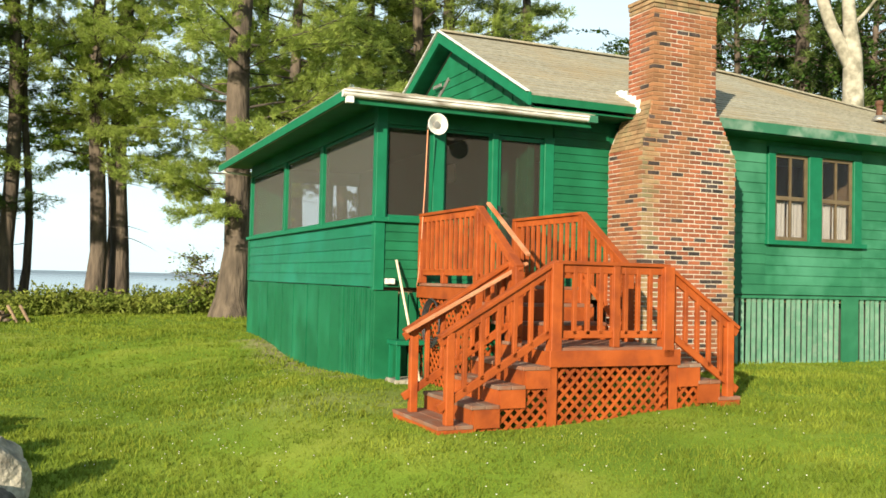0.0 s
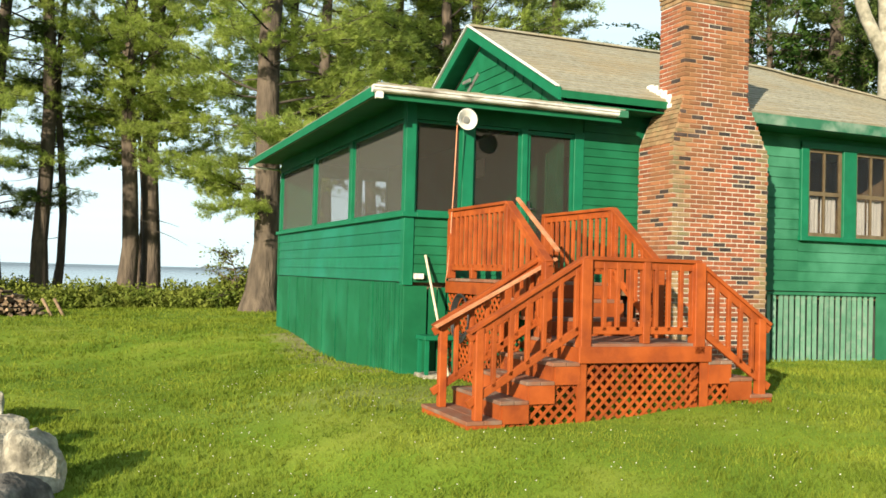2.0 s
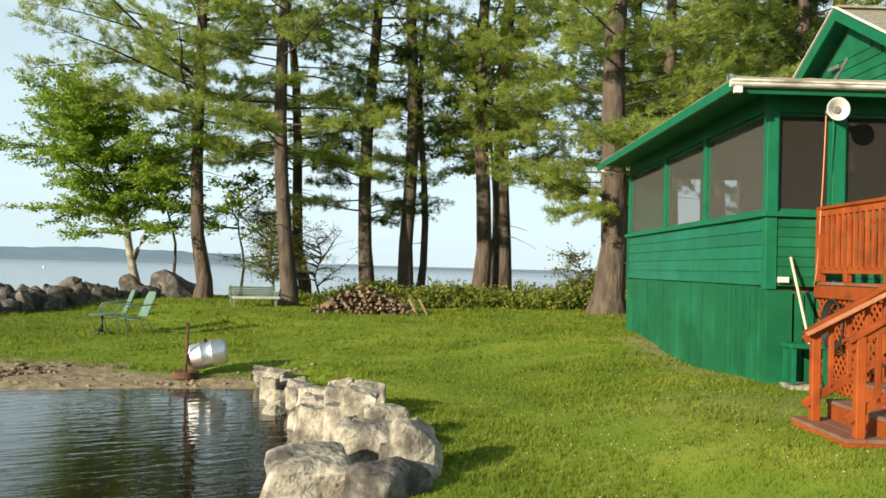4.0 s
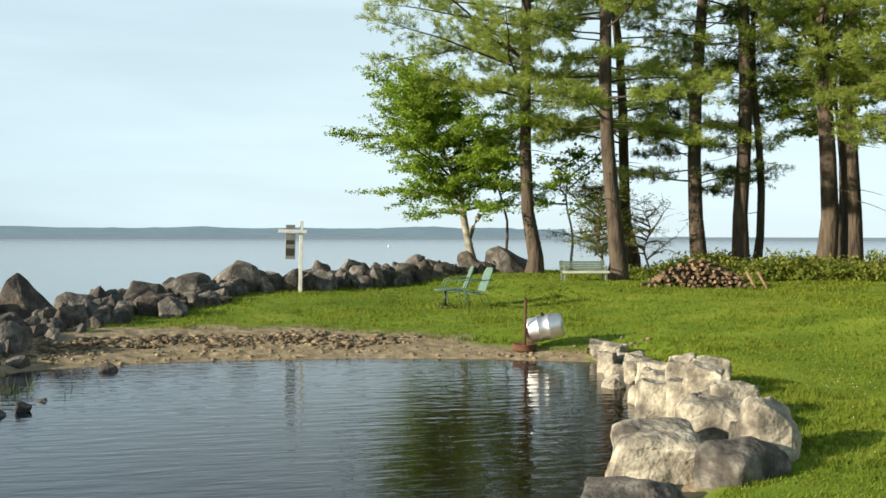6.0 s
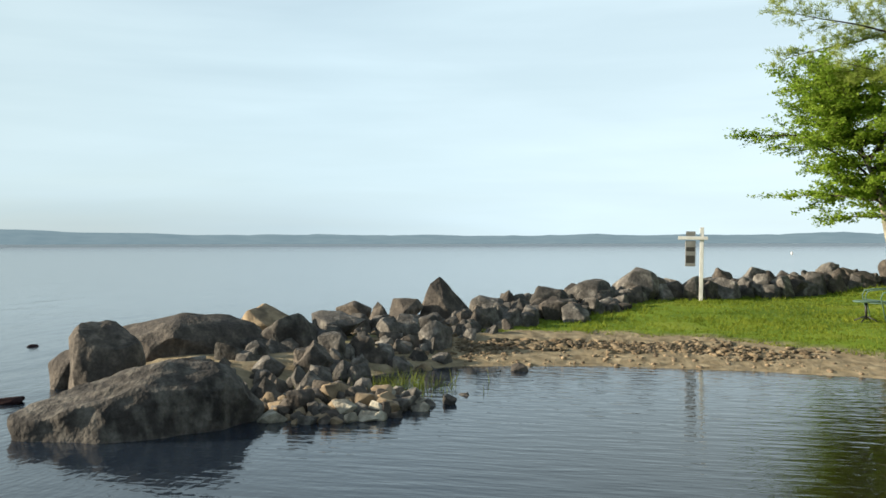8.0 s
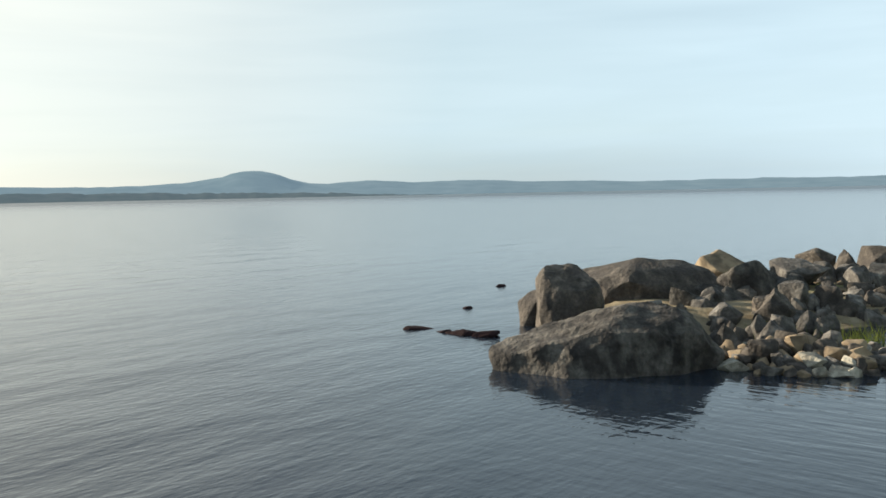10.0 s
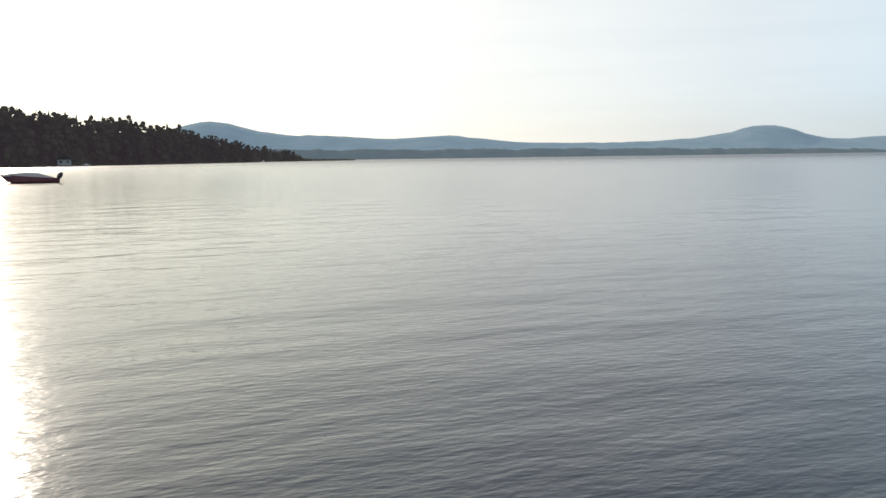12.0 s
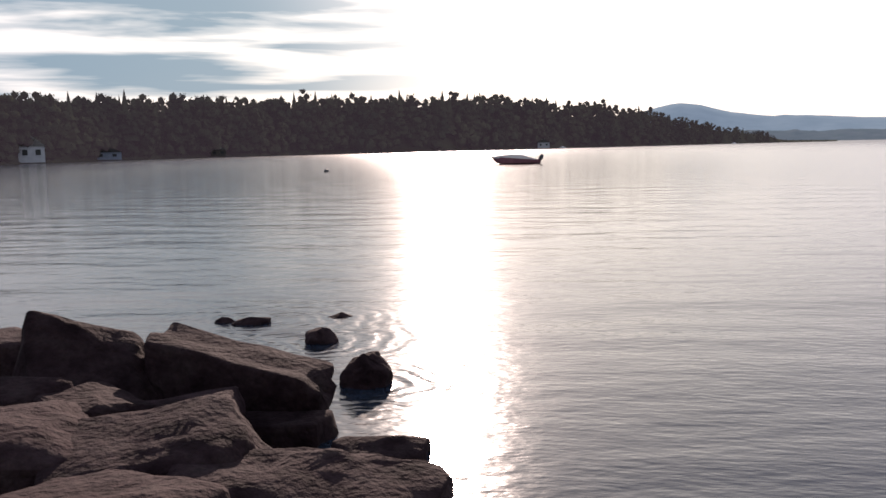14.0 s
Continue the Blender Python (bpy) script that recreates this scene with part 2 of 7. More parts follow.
ROCK_PALE = material("pale granite", [(0.12, 0.107, 0.085), (0.36, 0.325, 0.255), (0.58, 0.535, 0.43)], 5, 0.9, 0.8, 16, piece=0.15, stain=(0.1, 0.09, 0.074), stain_scale=3.0, bump_dist=0.04, grain=0.3)
ROCK_BROWN = material("brown boulder", [(0.03, 0.0255, 0.0215), (0.075, 0.063, 0.051), (0.155, 0.13, 0.105)], 6, 0.9, 0.9, 18, piece=0.2, stain=(0.06, 0.05, 0.043), stain_scale=2.6, bump_dist=0.03, grain=0.4)

LICHEN_ROCK = material("lichened rock", [(0.016, 0.0135, 0.012), (0.044, 0.038, 0.033), (0.1, 0.089, 0.075)], 5, 0.95, 1.0, 16, stain=(0.125, 0.113, 0.096), stain_scale=4.0, stain_stretch=(1, 1.6, 0.7), bump_dist=0.04, grain=0.4)
# Backlit shore rock: shade against the sun is put into this dark colour
ROCK_DARK = material("shore rock, backlit shade in colour", [(0.014, 0.0078, 0.0088), (0.042, 0.024, 0.026)], 5, 0.95, 1.0, 20, piece=0.2, stain=(0.036, 0.024, 0.024), stain_scale=5, bump_dist=0.03, spec=0.06, grain=0.3)


def leaf_material(name, a, b, trans):
    m = material(name, [a, b], 1.3, 0.65, 0.0, piece=0.25, spec=0.12)
    n, l = m.node_tree.nodes, m.node_tree.links
    p = n["Principled BSDF"]
    tr = n.new("ShaderNodeBsdfTranslucent")
    src = p.inputs["Base Color"].links[0].from_socket
    l.new(src, tr.inputs[0])
    mx = n.new("ShaderNodeMixShader")
    mx.inputs[0].default_value = trans
    l.new(p.outputs[0], mx.inputs[1])
    l.new(tr.outputs[0], mx.inputs[2])
    l.new(mx.outputs[0], n["Material Output"].inputs[0])
    return m


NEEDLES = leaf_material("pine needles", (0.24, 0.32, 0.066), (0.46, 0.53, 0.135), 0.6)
# Darker copy of the needles, with woodland shade put into the colour
NEEDLES_DARK = leaf_material("pine needles, shade in colour", (0.065, 0.105, 0.03), (0.155, 0.205, 0.052), 0.35)
LEAVES = leaf_material("maple leaves", (0.2, 0.32, 0.036), (0.37, 0.5, 0.078), 0.6)
LEAVES_DARK = leaf_material("oak leaves", (0.026, 0.066, 0.013), (0.075, 0.13, 0.024), 0.4)
BRUSH = leaf_material("shore bushes", (0.1, 0.15, 0.025), (0.26, 0.28, 0.055), 0.4)
GRASS = leaf_material("lawn blades", (0.125, 0.18, 0.019), (0.24, 0.282, 0.036), 0.4)


def glass_material(name, tint, rough, alpha):
    m = bpy.data.materials.new(name)
    m.use_nodes = True
    n, l = m.node_tree.nodes, m.node_tree.links
    p = n["Principled BSDF"]
    p.inputs["Base Color"].default_value = (*tint, 1)
    p.inputs["Roughness"].default_value = rough
    t = n.new("ShaderNodeBsdfTransparent")
    mx = n.new("ShaderNodeMixShader")
    mx.inputs[0].default_value = alpha
    l.new(t.outputs[0], mx.inputs[1])
    l.new(p.outputs[0], mx.inputs[2])
    l.new(mx.outputs[0], n["Material Output"].inputs[0])
    return m


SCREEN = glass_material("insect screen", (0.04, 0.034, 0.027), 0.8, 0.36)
# Brighter copy for the lake side: sun on the mesh put into the colour
SCREEN_SUN = glass_material("insect screen, sun in colour", (0.125, 0.122, 0.11), 0.8, 0.33)
SCREEN_THIN = glass_material("thin insect screen", (0.05, 0.05, 0.045), 0.8, 0.15)
GUTTER = material("stained white gutter", [(0.5, 0.48, 0.44), (0.74, 0.72, 0.68)], 7, 0.5, 0.2, 40, stretch=(1, 1, 6), stain=(0.2, 0.17, 0.13), stain_scale=2.5, stain_stretch=(1, 1, 5))
GLASS = glass_material("window glass", (0.02, 0.02, 0.02), 0.05, 0.22)


def water_material():
    m = bpy.data.materials.new("lake water")
    m.use_nodes = True
    n, l = m.node_tree.nodes, m.node_tree.links
    p = n["Principled BSDF"]
    p.inputs["Base Color"].default_value = (0.018, 0.018, 0.016, 1)
    p.inputs["IOR"].default_value = 1.333
    geo = n.new("ShaderNodeNewGeometry")
    # sheltered water inside the breakwater
    dist = n.new("ShaderNodeVectorMath")
    dist.operation = "DISTANCE"
    l.new(geo.outputs["Position"], dist.inputs[0])
    dist.inputs[1].default_value = (-7.0, 7.0, 0.0)
    calm = n.new("ShaderNodeMapRange")
    calm.inputs[1].default_value, calm.inputs[2].default_value, calm.inputs[3].default_value, calm.inputs[4].default_value = 4.5, 9.5, 0.12, 1.0
    l.new(dist.outputs["Value"], calm.inputs[0])
    rg = n.new("ShaderNodeMapRange")
    rg.inputs[1].default_value, rg.inputs[2].default_value, rg.inputs[3].default_value, rg.inputs[4].default_value = 0.12, 1.0, 0.004, 0.12
    l.new(calm.outputs[0], rg.inputs[0])
    # wind ruffles the open lake farther out
    wind = n.new("ShaderNodeMapRange")
    wind.inputs[1].default_value, wind.inputs[2].default_value, wind.inputs[3].default_value, wind.inputs[4].default_value = 40.0, 300.0, 1.0, 1.6
    l.new(dist.outputs["Value"], wind.inputs[0])
    chop = n.new("ShaderNodeMath")
    chop.operation = "MULTIPLY"
    l.new(calm.outputs[0], chop.inputs[0])
    l.new(wind.outputs[0], chop.inputs[1])
    # body colour: brown, darkened under the trees' reflection; sky blue painted in beyond
    open_tint = n.new("ShaderNodeMapRange")
    open_tint.inputs[1].default_value, open_tint.inputs[2].default_value = 2.4, 5.0
    shoal_mirror = n.new("ShaderNodeVectorMath")
    shoal_mirror.operation = "DISTANCE"
    shoal_mirror.inputs[1].default_value = (-6.2, 7.6, 0.0)
    l.new(geo.outputs["Position"], shoal_mirror.inputs[0])
    l.new(shoal_mirror.outputs["Value"], open_tint.inputs[0])
    body = n.new("ShaderNodeMixRGB")
    body.inputs[1].default_value = (0.011, 0.0088, 0.004, 1)
    body.inputs[2].default_value = (0.017, 0.025, 0.038, 1)
    l.new(open_tint.outputs[0], body.inputs[0])
    l.new(body.outputs[0], p.inputs["Base Color"])
    haze = n.new("ShaderNodeMapRange")
    haze.inputs[1].default_value, haze.inputs[2].default_value, haze.inputs[3].default_value, haze.inputs[4].default_value = 60.0, 600.0, 0.0, 0.2
    l.new(dist.outputs["Value"], haze.inputs[0])
    total = n.new("ShaderNodeMath")
    total.operation = "ADD"
    l.new(rg.outputs[0], total.inputs[0])
    l.new(haze.outputs[0], total.inputs[1])
    l.new(total.outputs[0], p.inputs["Roughness"])
    near_shore = n.new("ShaderNodeMapRange")
    near_shore.inputs[1].default_value, near_shore.inputs[2].default_value, near_shore.inputs[3].default_value, near_shore.inputs[4].default_value = 9.0, 24.0, 1.0, 0.35
    l.new(dist.outputs["Value"], near_shore.inputs[0])
    fine = n.new("ShaderNodeMath")
    fine.operation = "MULTIPLY"
    l.new(chop.outputs[0], fine.inputs[0])
    l.new(near_shore.outputs[0], fine.inputs[1])
    last = None
    # swell and wavelets on the open lake, finer cross ripples in the sheltered water
    shelter = n.new("ShaderNodeMapRange")
    shelter.inputs[1].default_value, shelter.inputs[2].default_value, shelter.inputs[3].default_value, shelter.inputs[4].default_value = 5.0, 8.5, 1.0, 0.0
    l.new(dist.outputs["Value"], shelter.inputs[0])
    for sc, st, crest, squeeze, where in ((0.3, 0.14, -30, 2.4, chop), (1.8, 0.15, -20, 2.2, chop), (5.0, 0.34, -35, 2.4, fine), (12.0, 0.2, -15, 2.0, fine), (1.7, 0.12, 56, 4.2, shelter), (4.5, 0.075, 48, 3.6, shelter)):
        aim = n.new("ShaderNodeMapping")
        aim.inputs["Rotation"].default_value = (0, 0, radians(-crest))
        l.new(geo.outputs["Position"], aim.inputs[0])
        mp = n.new("ShaderNodeMapping")
        mp.inputs["Scale"].default_value = (1, squeeze, 1)
        l.new(aim.outputs[0], mp.inputs[0])
        tx = n.new("ShaderNodeTexNoise")
        tx.inputs["Scale"].default_value = sc
        tx.inputs["Detail"].default_value = 2
        l.new(mp.outputs[0], tx.inputs["Vector"])
        bp = n.new("ShaderNodeBump")
        ms = n.new("ShaderNodeMath")
        ms.operation = "MULTIPLY"
        ms.inputs[1].default_value = st
        l.new(where.outputs[0], ms.inputs[0])
        l.new(ms.outputs[0], bp.inputs["Strength"])
        bp.inputs["Distance"].default_value = 0.12 / sc
        l.new(tx.outputs["Fac"], bp.inputs["Height"])
        if last:
            l.new(last.outputs[0], bp.inputs["Normal"])
        last = bp
    sway = n.new("ShaderNodeTexNoise")
    sway.inputs["Scale"].default_value, sway.inputs["Detail"].default_value = 1.6, 3
    l.new(geo.outputs["Position"], sway.inputs["Vector"])
    bent = n.new("ShaderNodeMixRGB")
    bent.blend_type = "ADD"
    bent.inputs[0].default_value = 0.55
    l.new(geo.outputs["Position"], bent.inputs[1])
    l.new(sway.outputs["Color"], bent.inputs[2])
    # rings of wavelets round the rocks that stand in the water
    for cx, cy, rim in ((-2.12, -6.92, 1.4), (-2.22, -8.67, 1.3), (-2.0, -9.92, 1.6)):
        far = n.new("ShaderNodeVectorMath")
        far.operation = "DISTANCE"
        l.new(bent.outputs[0], far.inputs[0])
        far.inputs[1].default_value = (cx, cy, 0.0)
        wave = n.new("ShaderNodeMath")
        wave.operation = "MULTIPLY"
        wave.inputs[1].default_value = 34.0
        l.new(far.outputs["Value"], wave.inputs[0])
        swing = n.new("ShaderNodeMath")
        swing.operation = "SINE"
        l.new(wave.outputs[0], swing.inputs[0])
        fade = n.new("ShaderNodeMapRange")
        fade.inputs[1].default_value, fade.inputs[2].default_value, fade.inputs[3].default_value, fade.inputs[4].default_value = 0.2, rim, 0.3, 0.0
        l.new(far.outputs["Value"], fade.inputs[0])
        bp = n.new("ShaderNodeBump")
        bp.inputs["Distance"].default_value = 0.012
        l.new(fade.outputs[0], bp.inputs["Strength"])
        l.new(swing.outputs[0], bp.inputs["Height"])
        l.new(last.outputs[0], bp.inputs["Normal"])
        last = bp
    l.new(last.outputs[0], p.inputs["Normal"])
    return m


WATER = water_material()


# ---- mesh helpers ----
def box(bm, x0, x1, y0, y1, z0, z1, m=None):
    vs = [bm.verts.new((x, y, z)) for z in (z0, z1) for x, y in ((x0, y0), (x1, y0), (x1, y1), (x0, y1))]
    for f in ((3, 2, 1, 0), (4, 5, 6, 7), (0, 1, 5, 4), (1, 2, 6, 5), (2, 3, 7, 6), (3, 0, 4, 7)):
        bm.faces.new([vs[i] for i in f])
    if m is not None:
        for v in vs:
            v.co = m @ v.co
    return vs


def prism(bm, pts, axis, a, b):
    """A polygon in the plane across axis (0, 1, 2), pushed from a to b."""
    def at(p, s):
        c = list(p)
        c.insert(axis, s)
        return c
    lo = [bm.verts.new(at(p, a)) for p in pts]
    hi = [bm.verts.new(at(p, b)) for p in pts]
    n = len(pts)
    bm.faces.new(lo[::-1])
    bm.faces.new(hi)
    for i in range(n):
        bm.faces.new((lo[i], lo[(i + 1) % n], hi[(i + 1) % n], hi[i]))
    return lo + hi


def beam(bm, p, q, w, h, up=(0, 0, 1)):
    """A bar of section w by h from p to q."""
    p, q = Vector(p), Vector(q)
    d = (q - p).normalized()
    s = d.cross(Vector(up)).normalized()
    t = s.cross(d).normalized()
    a = [p + s * i * w / 2 + t * j * h / 2 for i, j in ((-1, -1), (1, -1), (1, 1), (-1, 1))]
    va = [bm.verts.new(v) for v in a]
    vb = [bm.verts.new(v + (q - p)) for v in a]
    bm.faces.new(va[::-1])
    bm.faces.new(vb)
    for i in range(4):
        bm.faces.new((va[i], va[(i + 1) % 4], vb[(i + 1) % 4], vb[i]))
    return va + vb


def tube(bm, pts, radii, sides=8, cap=True):
    """A round rod along pts."""
    rings = []
    pts = [Vector(p) for p in pts]
    for i, p in enumerate(pts):
        d = (pts[min(i + 1, len(pts) - 1)] - pts[max(i - 1, 0)]).normalized()
        s = d.cross(Vector((0.13, 0.31, 0.94)) if abs(d.z) < 0.9 else Vector((1, 0.1, 0))).normalized()
        t = s.cross(d)
        r = radii[i] if hasattr(radii, "__len__") else radii
        rings.append([bm.verts.new(p + (s * math.cos(2 * math.pi * k / sides) + t * math.sin(2 * math.pi * k / sides)) * r) for k in range(sides)])
    for a, b in zip(rings, rings[1:]):
        for k in range(sides):
            f = bm.faces.new((a[k], a[(k + 1) % sides], b[(k + 1) % sides], b[k]))
            f.smooth = True
    if cap:
        bm.faces.new(rings[0])
        bm.faces.new(rings[-1][::-1])


def finish(bm, mat, name="mesh", bevel=0.0):
    if bevel:
        bmesh.ops.bevel(bm, geom=list(bm.edges), offset=bevel, segments=1, affect="EDGES", clamp_overlap=True)
    bmesh.ops.recalc_face_normals(bm, faces=bm.faces)
    me = bpy.data.meshes.new(name)
    bm.to_mesh(me)
    bm.free()
    if mat:
        me.materials.append(mat)
    return me


def part(name, bm, mat, parent, label="", bevel=0.0):
    """One mesh object under a thing or a part, in the thing's own space."""
    ob = new(name, finish(bm, mat, name, bevel))
    ob.parent = parent
    if label:
        ob["label"] = label
    return ob


def piece(name, me, parent, m):
    ob = new(name, me)
    ob.parent = parent
    ob.matrix_basis = m
    return ob


def thing(name, m, label, category, group="", kind=""):
    ob = new(name)
    ob.empty_display_size = 0.2
    ob.matrix_basis = m
    return tagged(ob, label, category, group, kind)


def solid(name, bm, mat, label, category, group="", kind="", m=None, bevel=0.0):
    ob = new(name, finish(bm, mat, name, bevel))
    if m is not None:
        ob.matrix_basis = m
    return tagged(ob, label, category, group, kind)


def raw_mesh(name, verts, faces, mat, smooth=False):
    """A mesh from arrays: faces of one size."""
    me = bpy.data.meshes.new(name)
    verts, faces = np.asarray(verts, dtype=np.float32), np.asarray(faces, dtype=np.int32)
    k = faces.shape[1]
    me.vertices.add(len(verts))
    me.vertices.foreach_set("co", verts.ravel())
    me.loops.add(faces.size)
    me.loops.foreach_set("vertex_index", faces.ravel())
    me.polygons.add(len(faces))
    me.polygons.foreach_set("loop_start", np.arange(0, faces.size, k, dtype=np.int32))
    me.polygons.foreach_set("loop_total", np.full(len(faces), k, dtype=np.int32))
    if smooth:
        me.polygons.foreach_set("use_smooth", np.ones(len(faces), dtype=bool))
    me.update(calc_edges=True)
    me.validate()
    me.materials.append(mat)
    return me


# ---- ground ----
SHORE = np.array([(4500, -700), (80, -14), (20, -8), (8, -5.5), (3, -4.0), (0, -3.5), (-1.4, -2.9), (-1.9, -1), (-2.2, 1), (-2.8, 3.5), (-3.2, 5.0), (-3.5, 6.3), (-4.6, 8.3),
                  (-6.2, 10.4), (-7.8, 11.8), (-9.6, 10.6), (-11, 9.3), (-12.4, 7.4), (-13.2, 5.4), (-12.9, 4.2), (-12.2, 3.2), (-12.0, 2.0), (-12.0, 0.9),
                  (-12.6, 0.2), (-13.6, 0.3), (-14.8, 1.2), (-16.6, 4), (-18.8, 8.5), (-20.6, 13), (-22, 18), (-22.5, 23), (-20, 27.5), (-14, 31),
                  (-6, 33.5), (2, 37), (14, 60), (200, 4500), (4500, 4500)], dtype=float)


def shore_distance(x, y):
    """Metres inland from the water's edge; negative over water."""
    best = np.full(x.shape, 1e9)
    inside = np.zeros(x.shape, bool)
    n = len(SHORE)
    for i in range(n):
        ax, ay = SHORE[i]
        bx, by = SHORE[(i + 1) % n]
        dx, dy = bx - ax, by - ay
        t = np.clip(((x - ax) * dx + (y - ay) * dy) / (dx * dx + dy * dy), 0, 1)
        best = np.minimum(best, np.hypot(x - ax - t * dx, y - ay - t * dy))
        c = (ay > y) != (by > y)
        if dy != 0:
            inside ^= c & (x < ax + (y - ay) * dx / dy)
    return np.where(inside, best, -best)


LEVELS = np.array([(0, 0, .3), (0, 5, .42), (0.1, 8.2, .6), (2.9, 9.4, .72), (-.8, 11, .69), (-3.8, 18.1, .78), (4.5, 12.5, .78), (8, 15, .77), (14, 17, .8),
                   (-5.8, 24.3, .74), (-14, 21.5, .66), (-14.3, 15.6, .28), (-8.9, 11.9, .24), (-13, 10.4, .26), (-17.4, 13.7, .5), (-17.7, 22.7, .76),
                   (-4, 9.5, .3), (-2.6, 7, .17), (-1.9, 5, .17), (-2.2, 6, .15), (-5.5, 11, .28), (-9, 20, .62), (0, 30, .8), (20, 30, 1.2), (10, 0, .5), (30, 10, 1.0), (0, -3, .3), (60, 60, 2.5), (-15.8, 8.6, .3), (-16, 5, .3), (-12, 1.5, .25)], dtype=float)


def ground_height(x, y):
    x, y = np.asarray(x, float), np.asarray(y, float)
    d = shore_distance(x, y)
    num, den = np.zeros(x.shape), np.zeros(x.shape)
    for px, py, pz in LEVELS:
        w = 1 / ((x - px) ** 2 + (y - py) ** 2 + 1.0) ** 1.6
        num += w * pz
        den += w
    lawn = num / den
    beach = np.clip(1.6 - np.hypot(x + 11.5, y - 8.8) / 4.5, 0, 1)          # gentle only along the sand
    rise = np.where(d > 0, lawn * np.clip(d / (0.45 + 2.0 * beach), 0, 1) ** (0.9), 0)
    return np.where(d > 0, rise, np.maximum(-1.8, 0.22 * d))


def ground_z(x, y):
    return float(ground_height(np.array([x]), np.array([y]))[0])


def ground():
    gx = np.concatenate([-np.geomspace(4600, 27, 24), np.arange(-26, 22, 0.3), np.geomspace(22, 4600, 24)])
    gy = np.concatenate([-np.geomspace(4600, 14, 20), np.arange(-13, 40, 0.3), np.geomspace(40, 4600, 24)])
    X, Y = np.meshgrid(gx, gy)
    Z = ground_height(X, Y)
    rng = np.random.RandomState(3)
    near = (np.abs(X) < 30) & (Y < 42) & (Y > -14)
    Z = Z + np.where(near & (Z > 0.12), rng.normal(0, 0.006, X.shape), 0)
    sand = np.clip(1.5 - np.hypot(X + 12.2, Y - 8.0) / 3.4, 0, 1) * (Z > 0.03)
    Z = Z + np.where(near, sand * rng.normal(0, 0.016, X.shape), 0)
    verts = np.stack([X.ravel(), Y.ravel(), Z.ravel()], 1)
    nx, ny = len(gx), len(gy)
    i = (np.arange(ny - 1)[:, None] * nx + np.arange(nx - 1)[None]).ravel()
    faces = np.stack([i, i + 1, i + nx + 1, i + nx], 1)
    m = bpy.data.materials.new("lawn and sand")
    m.use_nodes = True
    n, l = m.node_tree.nodes, m.node_tree.links
    p = n["Principled BSDF"]
    p.inputs["Roughness"].default_value = 0.95
    p.inputs["Specular IOR Level"].default_value = 0.15
    geo = n.new("ShaderNodeNewGeometry")

    def noise_ramp(scale, stops, detail=5):
        t = n.new("ShaderNodeTexNoise")
        t.inputs["Scale"].default_value, t.inputs["Detail"].default_value = scale, detail
        l.new(geo.outputs["Position"], t.inputs["Vector"])
        r = n.new("ShaderNodeValToRGB")
        while len(r.color_ramp.elements) < len(stops):
            r.color_ramp.elements.new(0.5)
        for e, (pos, c) in zip(r.color_ramp.elements, stops):
            e.position, e.color = pos, (*c, 1)
        l.new(t.outputs["Fac"], r.inputs[0])
        return r.outputs[0], t.outputs["Fac"]
    grass, _ = noise_ramp(0.8, [(0.3, (0.11, 0.18, 0.016)), (0.52, (0.165, 0.245, 0.023)), (0.72, (0.26, 0.3, 0.044))])
    fine, finefac = noise_ramp(60, [(0.3, (0.6, 0.6, 0.6)), (0.7, (1.25, 1.25, 1.1))], 3)
    mg = n.new("ShaderNodeMixRGB")
    mg.blend_type = "MULTIPLY"
    mg.inputs[0].default_value = 0.6
    l.new(grass, mg.inputs[1])
    l.new(fine, mg.inputs[2])
    sandc, _ = noise_ramp(5, [(0.3, (0.18, 0.14, 0.085)), (0.55, (0.29, 0.235, 0.15)), (0.75, (0.4, 0.33, 0.22))])
    vc = n.new("ShaderNodeVertexColor")
    vc.layer_name = "sand"
    mx = n.new("ShaderNodeMixRGB")
    l.new(vc.outputs[0], mx.inputs[0])
    l.new(mg.outputs[0], mx.inputs[1])
    l.new(sandc, mx.inputs[2])
    l.new(mx.outputs[0], p.inputs["Base Color"])
    bp = n.new("ShaderNodeBump")
    bp.inputs["Strength"].default_value, bp.inputs["Distance"].default_value = 0.5, 0.02
    l.new(finefac, bp.inputs["Height"])
    tread = n.new("ShaderNodeTexNoise")
    tread.inputs["Scale"].default_value, tread.inputs["Detail"].default_value = 4.5, 3
    l.new(geo.outputs["Position"], tread.inputs["Vector"])
    hm = n.new("ShaderNodeMath")
    hm.operation = "MULTIPLY"
    l.new(tread.outputs["Fac"], hm.inputs[0])
    l.new(vc.outputs[0], hm.inputs[1])
    b2 = n.new("ShaderNodeBump")
    b2.inputs["Strength"].default_value, b2.inputs["Distance"].default_value = 0.7, 0.08
    l.new(hm.outputs[0], b2.inputs["Height"])
    l.new(bp.outputs[0], b2.inputs["Normal"])
    l.new(b2.outputs[0], p.inputs["Normal"])
    me = raw_mesh("ground", verts, faces, m, True)
    d = shore_distance(X, Y)
    edge = 0.6 + 0.5 * np.sin(X * 2.1) * np.sin(Y * 1.7) + rng.normal(0, 0.15, X.shape)
    beach = np.clip(1.6 - np.hypot(X + 12.5, Y - 7.5) / 3.95, 0, 1)
    s = np.where(d < 0.15, 1.0, np.clip((2.3 * beach + edge * 0.6 * (beach > 0.05) - d) / 0.35 + 0.5, 0, 1) * (beach > 0.02))
    hu = (X + 0.82) * math.cos(radians(23.75)) + (Y - 11.26) * math.sin(radians(23.75))
    hv = -(X + 0.82) * math.sin(radians(23.75)) + (Y - 11.26) * math.cos(radians(23.75))
